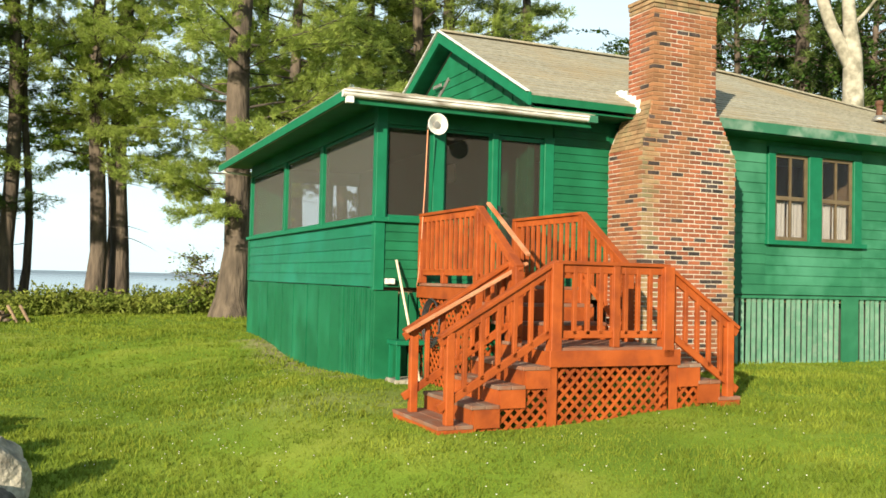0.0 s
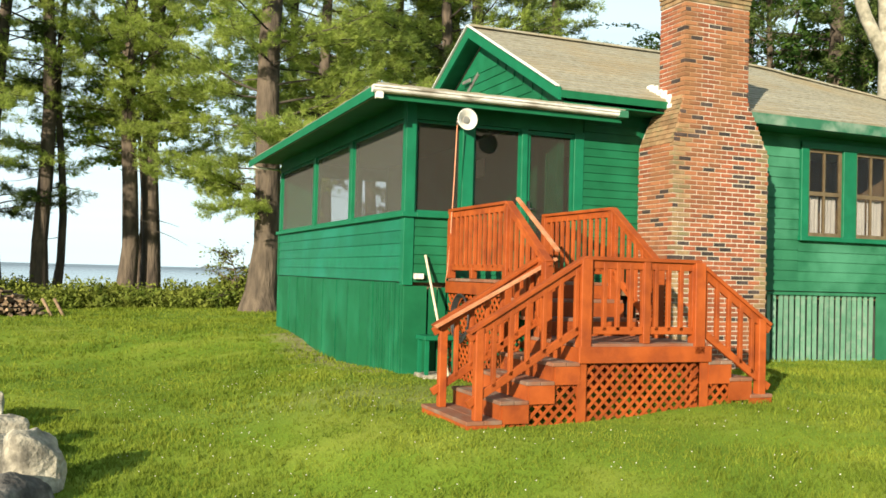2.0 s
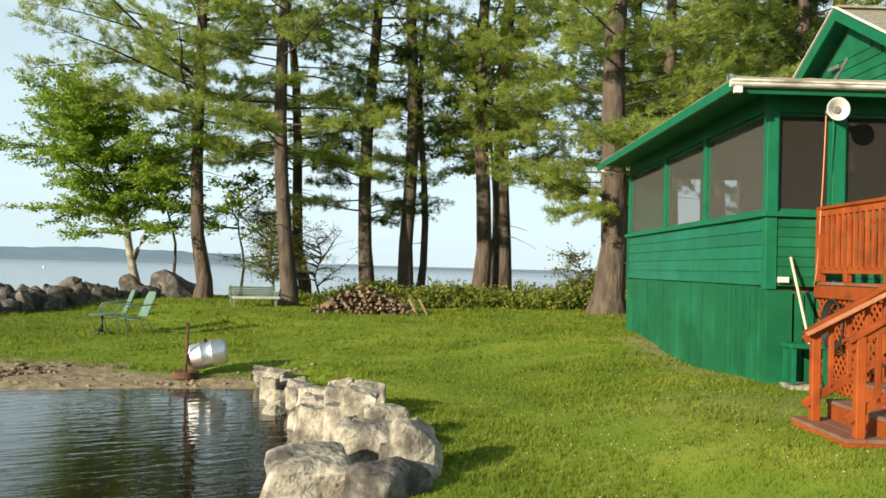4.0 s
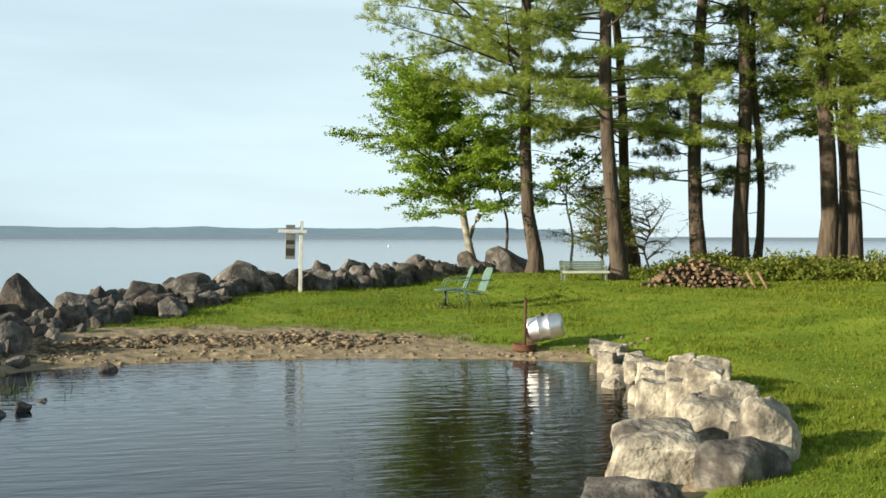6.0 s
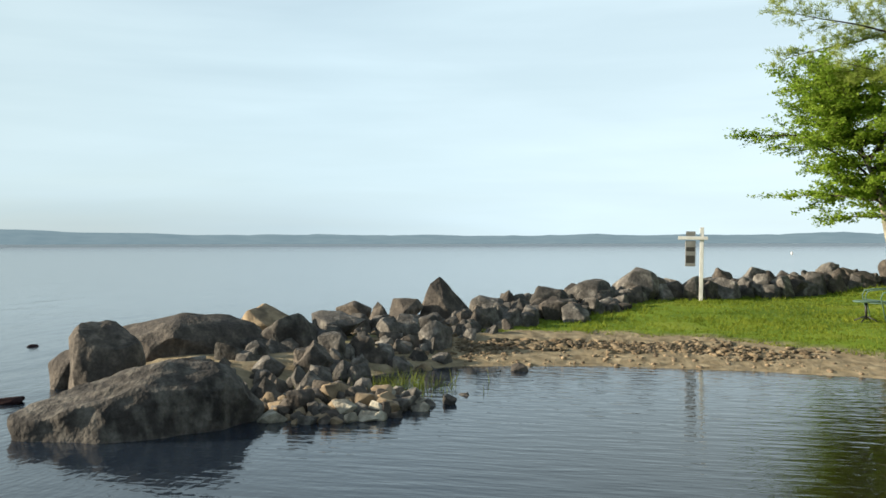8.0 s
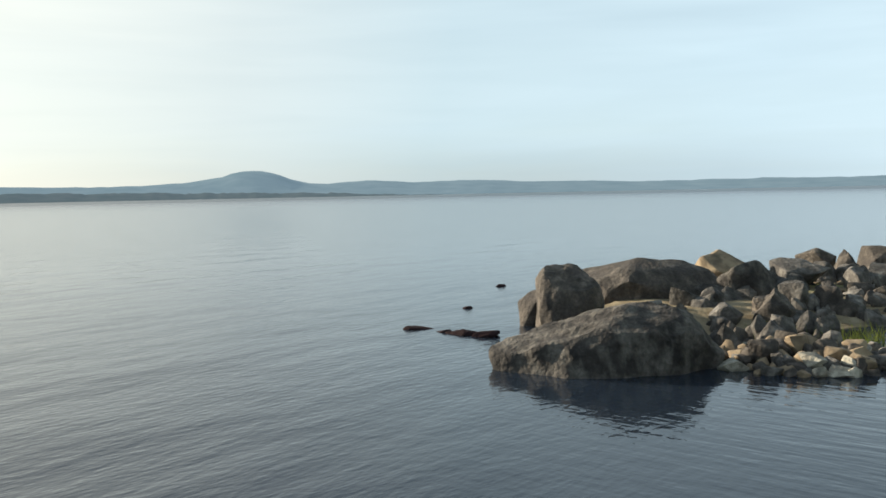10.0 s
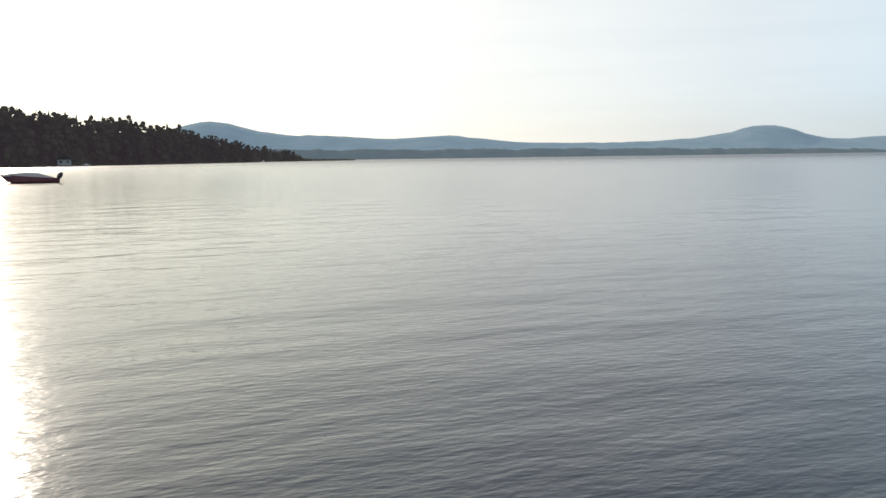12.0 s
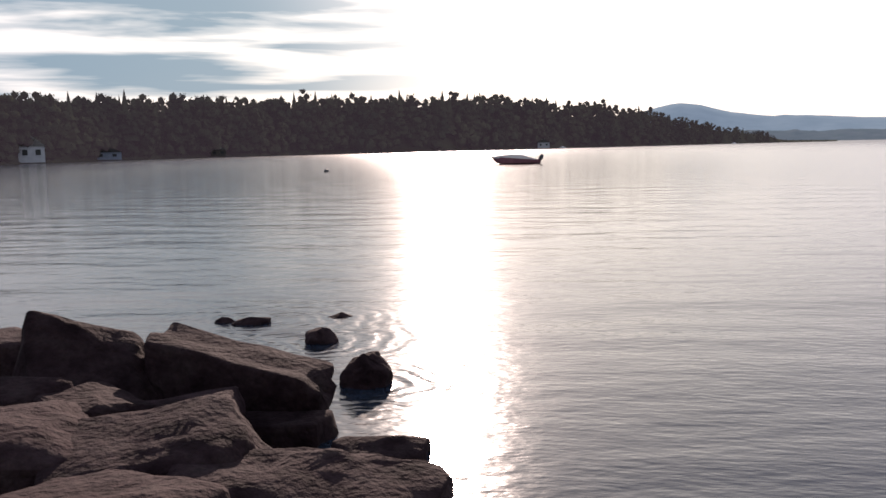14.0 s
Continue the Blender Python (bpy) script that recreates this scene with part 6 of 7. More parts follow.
def pine(name, m, height, radius, first, reach, seed, label, needles=NEEDLES, count=46, lean=(0, 0), bare=3, per=9, density=1.0, group="", category="pine tree"):
    """A tall white pine: tapered trunk, near level limbs, flat sprays of needles."""
    rng = np.random.RandomState(seed)
    tree = thing(name, m, label, category, group)
    bm = bmesh.new()
    k = 12
    axis = [np.array([lean[0] * (i / k) + 0.12 * math.sin(i * 0.9 + seed), lean[1] * (i / k) + 0.12 * math.cos(i * 0.7 + seed), height * i / k]) for i in range(k + 1)]
    axis[0] = np.array([0, 0, -0.2])
    radii = [radius * (1 - 0.8 * i / k) for i in range(k + 1)]
    tube(bm, [axis[0], np.array([0, 0, 0.1]), np.array([0.02, 0.02, 0.5])] + axis[1:], [radius * 1.75, radius * 1.45, radius * 1.15] + radii[1:], 14, False)
    part("trunk", bm, BARK, tree, "furrowed grey brown bark")
    limbs = bmesh.new()
    cs, ns = [], []
    for j in range(count):
        f = (j + rng.uniform(0, 1)) / count
        f = f ** 1.5 * 0.98
        z = first + (height * 0.97 - first) * f
        i = min(k - 1, int(z / height * k))
        t = z / height * k - i
        p = axis[i] * (1 - t) + axis[i + 1] * t
        a = rng.uniform(0, 2 * math.pi)
        ln = reach * (1 - 0.75 * f) * (0.75 + 0.25 * min(1, f * 6)) * rng.uniform(0.5, 1.15)
        pts = branch_points(p, np.array([math.cos(a), math.sin(a), rng.uniform(-0.1, 0.35)]), ln, rng.uniform(-0.03, 0.02), rng)
        tube(limbs, pts, np.linspace(0.022 * ln / 3 + 0.01, 0.006, len(pts)), 4, False)
        for q in range(3, len(pts)):
            d = pts[q] - pts[q - 1]
            d = d / np.linalg.norm(d)
            side = np.cross(d, [0, 0, 1])
            side /= np.linalg.norm(side) + 1e-9
            out = q / (len(pts) - 1)
            for s in range(int(2.4 * density + rng.rand())):
                way = side * rng.choice((-1, 1)) * rng.uniform(0.5, 1.0) + d * rng.uniform(0.4, 1.0) + np.array([0, 0, rng.uniform(-0.38, 0.32)])
                way /= np.linalg.norm(way)
                tl = (0.3 + 0.17 * ln) * rng.uniform(0.6, 1.25) * (1.25 - 0.6 * out)
                root = pts[q] - d * rng.uniform(0, ln / 9)
                tip = root + way * tl + np.array([0, 0, rng.uniform(-0.02, 0.1) * tl])
                tube(limbs, [root, tip], [0.008, 0.003], 3, False)
                m_t = max(3, int(tl / 0.085))
                for g in range(m_t):
                    t = 0.25 + 0.78 * (g + rng.rand()) / m_t
                    cs.append(root + (tip - root) * t + rng.normal(0, 0.055, 3))
                    ns.append(way * 0.8 + side * rng.normal(0, 0.5) + np.array([0, 0, 0.25]))
        for g in range(4):
            cs.append(pts[-1] + rng.normal(0, 0.08, 3))
            ns.append(d + np.array([0, 0, 0.3]))
    for j in range(bare):
        z = rng.uniform(first * 0.45, first)
        i = min(k - 1, int(z / height * k))
        p = axis[i] + (axis[i + 1] - axis[i]) * (z / height * k - i)
        a = rng.uniform(0, 2 * math.pi)
        pts = branch_points(p, np.array([math.cos(a), math.sin(a), -0.1]), rng.uniform(0.6, 1.8), -0.03, rng, 5)
        tube(limbs, pts, np.linspace(0.016, 0.004, len(pts)), 4, False)
    part("limbwork", limbs, TWIG, tree)["kind"] = "stuff"
    v, f = tufts(np.array(cs), np.array(ns), rng, max(7, int(per * 0.72)), 0.14 if per > 12 else 0.2, 0.0105 if per > 12 else 0.017, 0.6)
    ob = new("needles", raw_mesh("needles", v, f, needles))
    ob.parent = tree
    ob["kind"] = "stuff"
    return tree


def broadleaf(name, m, height, radius, crown_low, reach, seed, label, leaves=LEAVES, bark=BARK, count=34, leaf=0.075, per=14, density=1.0, lean=(0, 0), group="", category="tree"):
    rng = np.random.RandomState(seed)
    tree = thing(name, m, label, category, group)
    bm = bmesh.new()
    k = 8
    axis = [np.array([lean[0] * (i / k) ** 1.3 + 0.07 * math.sin(i * 1.3 + seed), lean[1] * (i / k) ** 1.3 + 0.07 * math.cos(i + seed), height * 0.85 * i / k]) for i in range(k + 1)]
    axis[0] = np.array([0, 0, -0.15])
    tube(bm, axis, [radius * (1.2 if i == 0 else 1) * (1 - 0.8 * i / k) for i in range(k + 1)], 10, False)
    part("trunk", bm, bark, tree)
    limbs = bmesh.new()
    cs = []
    for j in range(count):
        f = (j + rng.uniform(0, 1)) / count
        z = crown_low + (height * 0.85 - crown_low) * f
        i = min(k - 1, int(z / (height * 0.85) * k))
        p = axis[i] + (axis[i + 1] - axis[i]) * (z / (height * 0.85) * k - i)
        a = rng.uniform(0, 2 * math.pi)
        ln = reach * (0.55 + 0.75 * math.sin(math.pi * min(1, f * 0.85 + 0.2))) * rng.uniform(0.35, 1.2)
        pts = branch_points(p, np.array([math.cos(a), math.sin(a), rng.uniform(0.1, 0.8)]), ln, rng.uniform(-0.06, 0.0), rng, 7)
        tube(limbs, pts, np.linspace(0.018 + 0.012 * ln, 0.005, len(pts)), 4, False)
        for q in range(2, len(pts)):
            d = pts[q] - pts[q - 1]
            d = d / np.linalg.norm(d)
            for s in range(2):
                way = d * 0.6 + np.array([rng.normal(0, 0.7), rng.normal(0, 0.7), rng.normal(0.1, 0.25)])
                twig = branch_points(pts[q] - d * rng.uniform(0, 0.1), way, (0.25 + 0.3 * ln) * rng.uniform(0.5, 1.2), -0.06, rng, 4)
                tube(limbs, twig, np.linspace(0.009, 0.003, 5), 3, False)
                k_l = int(per * density * rng.uniform(1.2, 2.2) * (0.5 + 0.25 * ln))
                t = rng.uniform(0.6, 4, k_l)
                a0 = np.minimum(3, t.astype(int))
                cs.append(twig[a0] + (twig[a0 + 1] - twig[a0]) * (t - a0)[:, None] + rng.normal(0, 1, (k_l, 3)) * np.array([0.1, 0.1, 0.05]))
    part("limbwork", limbs, bark if bark is not BARK_PALE else TWIG, tree)["kind"] = "stuff"
    c = np.concatenate(cs)
    n = len(c)
    d = rng.normal(0, 1, (n, 3)) * np.array([1, 1, 0.45]) + np.array([0, 0, -0.3])
    d /= np.linalg.norm(d, axis=1, keepdims=True)
    s = np.cross(d, rng.normal(0, 0.55, (n, 3)) + np.array([0, 0, 1.0]))
    s /= np.linalg.norm(s, axis=1, keepdims=True) + 1e-9
    sz = leaf * rng.uniform(0.6, 1.35, (n, 1))
    v = np.stack([c - d * sz, c + s * sz * 0.62, c + d * sz, c - s * sz * 0.62], 1).reshape(-1, 3)
    ob = new("leaves", raw_mesh("leaves", v, np.arange(len(v)).reshape(-1, 4), leaves))
    ob.parent = tree
    ob["kind"] = "stuff"
    return tree


def at_ground(x, y, turn=0.0):
    return pose(x, y, ground_z(x, y), 0, 0, turn)


PINE = "tall white pine with a bare lower trunk at the lawn edge"
pine("pine_tree", at_ground(-5.74, 24.73), 22, 0.39, 3.0, 4.8, 1, "stout white pine beside the cottage with low spreading limbs", count=78, per=24, lean=(0.5, 0.1), density=1.15)
pine("pine_tree", at_ground(-14.5, 22.4), 22, 0.23, 4.3, 4.6, 2, PINE, group="shore pines", count=62, lean=(-0.8, -0.5), per=22, density=1.15)
pine("pine_tree", at_ground(-17.5, 22.4), 23, 0.21, 5.4, 6.8, 3, PINE, group="shore pines", count=66, lean=(-0.9, -0.7), per=22)
pine("pine_tree", at_ground(-16.1, 25.8), 21, 0.19, 4.2, 4.2, 4, PINE, group="shore pines", count=46, lean=(-1.5, -1), per=20)
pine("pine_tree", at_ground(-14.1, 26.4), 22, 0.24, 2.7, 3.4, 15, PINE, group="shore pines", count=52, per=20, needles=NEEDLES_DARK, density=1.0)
pine("pine_tree", at_ground(-12.76, 26.5), 23, 0.24, 6.5, 4.2, 5, PINE, group="shore pines", count=46, per=20, density=0.9)
pine("pine_tree", at_ground(-12.55, 27.2), 16, 0.13, 4.2, 2.4, 6, "slender dark pine beside a larger trunk", count=26, density=0.5)
pine("pine_tree", at_ground(-10.7, 27.9), 22, 0.27, 5.2, 4.4, 7, "paired pine trunk rising out of shore bushes", count=52, per=20, density=1.1)
pine("pine_tree", at_ground(-10.2, 28.6), 23, 0.29, 4.4, 4.0, 8, "paired pine trunk rising out of shore bushes", count=52, per=20, density=1.1)
broadleaf("maple_tree", at_ground(-10.75, 29.2), 11.5, 0.09, 4.4, 2.6, 17, "bright green young maple among the pine trunks", count=26, density=1.0, leaf=0.075, per=14, lean=(0.3, -1.4))
birch = broadleaf("birch_tree", at_ground(-19.85, 22.3), 7.2, 0.15, 1.9, 2.3, 9, "bright green young birch with a pale trunk forking low", bark=BARK_PALE, count=70, lean=(-1.5, -1.25), density=1.5, leaf=0.056, per=26)
bm = bmesh.new()
tube(bm, [(-0.24, -0.17, 0.95), (-0.1, -0.1, 1.4), (0.06, 0.0, 1.75), (0.13, 0.05, 1.9)], [0.1, 0.095, 0.09, 0.085], 9)
part("cut_limb", bm, BARK_PALE, birch, "pale sawn off limb")
broadleaf("sapling", at_ground(-19.3, 23.3), 5.2, 0.06, 2.4, 1.3, 10, "thin crooked sapling with sparse leaves", leaves=LEAVES, count=12, lean=(-0.5, -0.2), density=0.6)
broadleaf("sapling", at_ground(-17.0, 23.6), 4.6, 0.05, 1.8, 1.2, 11, "thin pale sapling with sparse leaves", leaves=LEAVES, bark=BARK_PALE, count=10, lean=(-0.3, 0.2), density=0.5)
broadleaf("shrub", at_ground(-16.3, 24.2), 3.2, 0.04, 0.5, 1.4, 12, "grey green twiggy shrub behind the bench", leaves=BRUSH, count=40, leaf=0.032, per=12, density=1.3)
broadleaf("shrub", at_ground(-15.1, 25.0), 2.4, 0.04, 0.4, 1.2, 13, "twiggy shrub above the woodpile", leaves=LEAVES_DARK, count=16, leaf=0.035, per=6, density=0.4)
broadleaf("shrub", at_ground(-7.0, 26.6), 1.9, 0.04, 0.3, 0.8, 14, "yellow green shrub beside the stout pine", leaves=BRUSH, count=16, leaf=0.05, per=8, density=0.6)

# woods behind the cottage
dark = pine("pine_tree", at_ground(0.1, 34.4), 23, 0.36, 3.0, 5.0, 31, "dark pine behind the cottage, shade put into its needles", needles=NEEDLES_DARK, count=64, per=9, group="woods behind the cottage")
mid = pine("pine_tree", at_ground(-3.2, 36.0), 22, 0.3, 7.0, 5.2, 32, "green pine in the woods behind the cottage", count=64, per=9, group="woods behind the cottage")
oak = broadleaf("oak_tree", at_ground(11.1, 34.6), 15, 0.3, 2.5, 4.4, 33, "leafy oak in the woods behind the cottage", leaves=LEAVES_DARK, count=60, leaf=0.085, per=22, density=0.55, group="woods behind the cottage")
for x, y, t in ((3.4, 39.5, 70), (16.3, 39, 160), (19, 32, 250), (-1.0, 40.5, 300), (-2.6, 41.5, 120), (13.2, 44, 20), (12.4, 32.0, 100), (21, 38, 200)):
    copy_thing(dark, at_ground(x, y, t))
for x, y, t in ((2.0, 41, 290), (-5.6, 33.5, 40), (-1.2, 33.2, 160), (-7.6, 37, 250), (-4.4, 39, 10)):
    copy_thing(mid, at_ground(x, y, t))
for x, y, t in ((15.6, 33.0, 140), (17.5, 29.5, 60), (22.5, 33.5, 300), (8.8, 46, 200), (25, 28, 20), (18, 45, 90)):
    copy_thing(oak, at_ground(x, y, t))
# pale dead fork over the roof
fork = thing("dead_tree", at_ground(10.7, 24.2), "bare pale forked tree trunk rising behind the roof", "tree")
bm = bmesh.new()
tube(bm, [(0, 0, -0.1), (0.05, 0, 3), (0.12, 0, 6.3), (0.1, 0, 7.4), (0.02, 0, 8.2), (-0.06, 0, 9.3), (-0.1, 0, 10.4), (0.0, 0, 12.5)], [0.38, 0.33, 0.27, 0.24, 0.18, 0.15, 0.14, 0.1], 12)
part("trunk", bm, BARK_PALE, fork)
bm = bmesh.new()
tube(bm, [(0.08, 0, 6.9), (-0.15, 0, 7.5), (-0.5, 0, 8.2), (-0.74, 0.05, 9.0), (-0.82, 0.1, 10.2), (-0.7, 0.1, 12.2)], [0.16, 0.17, 0.16, 0.15, 0.14, 0.09], 12)
part("limb", bm, BARK_PALE, fork)
bm = bmesh.new()
tube(bm, [(0.1, 0, 8.2), (0.4, 0, 8.5), (0.8, 0.1, 9.0), (1.5, 0.1, 9.4)], [0.06, 0.05, 0.04, 0.02], 7)
part("limb", bm, BARK_PALE, fork)


def brush_bank():
    """Low bushes between the lawn and the lake."""
    rng = np.random.RandomState(40)
    pts, nor = [], []
    for i in range(620):
        t = rng.rand()
        a = np.array([-14.6, 24.6]) * (1 - t) + np.array([-4.2, 27.8]) * t
        x, y = a[0] + rng.normal(0, 0.5), a[1] + abs(rng.normal(0, 1.5)) - 0.4
        g = ground_z(x, y)
        h = rng.uniform(0.12, 0.5) * (0.35 + 1.0 * abs(math.sin(x * 0.9 + 1.3) * math.sin(x * 0.37 + y * 0.6))) * (1.0 + 0.9 * t)
        for k in range(26):
            u = rng.normal(0, 0.33, 3)
            pts.append((x + u[0], y + u[1], g + abs(h * rng.uniform(0.1, 1.05))))
            nor.append((rng.normal(), rng.normal(), 0.5))
    pts, nor = np.array(pts), np.array(nor)
    n, per = len(pts), 6
    c = pts[:, None] + rng.normal(0, 0.1, (n, per, 3))
    d = rng.normal(0, 1, (n, per, 3))
    d /= np.linalg.norm(d, axis=2, keepdims=True)
    s = np.cross(d, rng.normal(0, 1, (n, per, 3)))
    s /= np.linalg.norm(s, axis=2, keepdims=True)
    z = rng.uniform(0.035, 0.085, (n, per, 1))
    v = np.stack([c - d * z, c + s * z * 0.5, c + d * z, c - s * z * 0.5], 2).reshape(-1, 3)
    ob = new("shore_bushes", raw_mesh("shore_bushes", v, np.arange(len(v)).reshape(-1, 4), BRUSH))
    tagged(ob, "yellow green bushes along the bank above the lake", "bushes", kind="stuff")


brush_bank()


# ---- far shores ----
def ridge(name, dist, az0, az1, profile, depth, mat, label, jag=0.0, seed=1, n=260):
    """A long hill round the lake: profile(az) is the height of its crest in metres."""
    rng = np.random.RandomState(seed)
    az = np.radians(np.linspace(az0, az1, n))
    h = np.array([profile(math.degrees(a)) for a in az]) + rng.normal(0, 1, n) * jag
    h = np.maximum(h, 0.5)
    rows = []
    for k, (f, g) in enumerate(((0.0, 0.0), (0.3, 0.3), (0.55, 0.58), (0.8, 0.84), (1.0, 1.0), (1.3, 0.6))):
        r = dist + depth * f
        wob = rng.normal(0, 0.03, n) * h * (0 < g < 1)
        rows.append(np.stack([-np.sin(az) * r, np.cos(az) * r, h * g + wob - (1.5 if k == 0 else 0)], 1))
    v = np.concatenate(rows)
    i = (np.arange(len(rows) - 1)[:, None] * n + np.arange(n - 1)[None]).ravel()
    f = np.stack([i, i + n, i + n + 1, i + 1], 1)
    ob = new(name, raw_mesh(name, v, f, mat, True))
    return tagged(ob, label, "hills", kind="structure")


# Distance haze put into the surface: hazed base colours plus a faint glow
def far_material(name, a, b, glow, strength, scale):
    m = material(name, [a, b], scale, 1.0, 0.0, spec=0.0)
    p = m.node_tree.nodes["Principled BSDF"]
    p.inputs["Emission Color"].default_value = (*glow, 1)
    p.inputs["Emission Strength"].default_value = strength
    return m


HILL = far_material("hills with haze glow", (0.06, 0.09, 0.1), (0.1, 0.13, 0.14), (0.285, 0.405, 0.49), 0.3, 0.01)
# the pinkish glow stands for haze and glare over the woods
WOODS = far_material("far woods with haze glow", (0.02, 0.028, 0.015), (0.055, 0.06, 0.03), (0.34, 0.27, 0.33), 0.045, 0.04)


def bumps(az, items):
    return sum(h * math.exp(-((az - c) / w) ** 2) for c, w, h in items)


def hill_height(az):
    deg = 0.5 + 0.25 * min(1, max(0, (az - 85) / 25)) + bumps(az, ((107.6, 2.4, 0.85), (111, 4, 0.25), (100.7, 2.4, 0.3), (94, 4, 0.28), (127, 3.5, 0.6), (120, 4, 0.1), (142.1, 3.2, 1.4), (137, 5, 0.6), (133, 4, 0.3), (87, 2.5, 0.14), (78, 6, 0.1), (69, 2, 0.06), (59, 2.2, 0.1), (53, 2, 0.07), (45, 2.4, 0.16), (40.5, 1.6, 0.08), (150, 5, 0.8)))
    return math.tan(radians(deg)) * 4000


ridge("backdrop_hills", 3400, 36, 190, hill_height, 600, HILL, "wooded hills across the lake, blue haze put into their colour", 1.2)


MID = far_material("near shore with haze glow", (0.05, 0.075, 0.075), (0.08, 0.1, 0.1), (0.2, 0.26, 0.33), 0.18, 0.02)


def mid_height(az):
    deg = float(np.interp(az, [84, 97, 105, 118, 130, 142, 152], [-0.1, 0.0, 0.3, 0.5, 0.6, 0.75, 0.8])) + 0.05 * math.sin(az * 1.7) * math.sin(az * 0.6)
    return math.tan(radians(max(0.02, deg))) * 2600


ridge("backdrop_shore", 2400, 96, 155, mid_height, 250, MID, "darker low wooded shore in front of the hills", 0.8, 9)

WOOD_LINE = ((133, 0.02, 1200), (136, 0.1, 1100), (137, 0.65, 1050), (138.5, 0.95, 980), (141, 1.5, 850), (146, 2.65, 700), (149, 3.05, 640), (153, 3.38, 560), (158, 3.52, 500), (166, 3.57, 430), (173, 3.62, 350), (179, 3.62, 270), (184, 4.1, 215), (195, 4.5, 190), (215, 5.0, 170))


def along(az, k):
    return float(np.interp(az, [r[0] for r in WOOD_LINE], [r[k] for r in WOOD_LINE]))


def far_woods():
    """A wooded shore: ragged crowns over a dark slope, nearer toward the south."""
    rng = np.random.RandomState(6)
    vs = []
    az = np.radians(np.linspace(133, 214, 220))
    base = []
    for f, g in ((0.0, -0.03), (0.02, 0.05), (0.04, 0.7), (0.2, 0.78)):
        for a in az:
            d = along(math.degrees(a), 2)
            h = math.tan(radians(along(math.degrees(a), 1))) * d + EYE
            r = d * (1 + f)
            base.append((-math.sin(a) * r, math.cos(a) * r, h * g * (0.92 if f else 1)))
    base = np.array(base)
    i = (np.arange(3)[:, None] * 220 + np.arange(219)[None]).ravel()
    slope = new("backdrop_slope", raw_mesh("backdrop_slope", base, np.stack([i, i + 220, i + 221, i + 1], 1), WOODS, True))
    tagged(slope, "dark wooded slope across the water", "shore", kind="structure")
    bm = bmesh.new()
    bmesh.ops.create_icosphere(bm, subdivisions=1, radius=1.0)
    ball = np.array([q.co[:] for q in bm.verts])
    tri = np.array([[q.index for q in f.verts] for f in bm.faces]).ravel()
    bm.free()
    ring = np.array([(math.cos(i * math.pi / 3), math.sin(i * math.pi / 3)) for i in range(6)])
    for k in range(1150):
        a = 133.5 + 80.5 * rng.rand()
        d = along(a, 2) * (1 + 0.16 * rng.rand() ** 1.5)
        top = math.tan(radians(along(a, 1))) * along(a, 2) + EYE
        x0, y0 = -math.sin(radians(a)) * d, math.cos(radians(a)) * d
        if rng.rand() < 0.1:
            # a conifer: ragged skirts of boughs up a spire
            h = top * rng.uniform(0.85, 1.05)
            w = h * rng.uniform(0.13, 0.2)
            for b in range(7):
                t = b / 7
                rad = (w * (1 - t) + 0.012 * h) * rng.uniform(0.7, 1.25, (6, 1))
                skirt = np.concatenate([ring * rad + (x0, y0), np.full((6, 1), h * (0.3 + 0.66 * t)) - rng.uniform(0, 0.05 * h, (6, 1))], 1)
                tip = np.array([x0, y0, h * (0.46 + 0.66 * t)])
                vs.append(np.stack([skirt, np.roll(skirt, -1, 0), np.repeat(tip[None], 6, 0)], 1).reshape(-1, 3))
            continue
        h = top * (0.84 + 0.2 * rng.rand() + (0.1 if rng.rand() < 0.06 else 0))
        w = h * rng.uniform(0.2, 0.32)
        for b in range(15):
            t = (b + rng.rand()) / 15
            rad = w * math.sqrt(max(0.02, 1 - (1.7 * t - 0.8) ** 2))
            an = rng.uniform(0, 2 * math.pi)
            q = rad * rng.uniform(0.1, 0.85)
            r_b = h * rng.uniform(0.075, 0.12) * (1.15 - 0.5 * t)
            mid = np.array([x0 + math.cos(an) * q, y0 + math.sin(an) * q, h * (0.1 + 0.82 * t ** 0.85)])
            lump = ball * (1 + rng.normal(0, 0.22, (len(ball), 1))) * r_b * 0.72 + mid
            vs.append(lump[tri])
            m = 14
            u = rng.normal(0, 1, (m, 3))
            u /= np.linalg.norm(u, axis=1, keepdims=True)
            c = mid + u * r_b * rng.uniform(0.6, 1.05, (m, 1)) * np.array([1.1, 1.1, 0.9])
            s = h * rng.uniform(0.014, 0.03, (m, 1))
            e1 = rng.normal(0, 1, (m, 3))
            e1 *= s / np.linalg.norm(e1, axis=1, keepdims=True)
            e2 = rng.normal(0, 1, (m, 3))
            e2 *= s / np.linalg.norm(e2, axis=1, keepdims=True)
            vs.append(np.stack([c - e1 * 0.7, c + e1 * 0.8, c + e2], 1).reshape(-1, 3))
    v = np.concatenate(vs)
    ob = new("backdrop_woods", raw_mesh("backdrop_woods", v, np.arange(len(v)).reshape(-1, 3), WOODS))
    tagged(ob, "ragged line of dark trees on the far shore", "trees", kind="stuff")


far_woods()


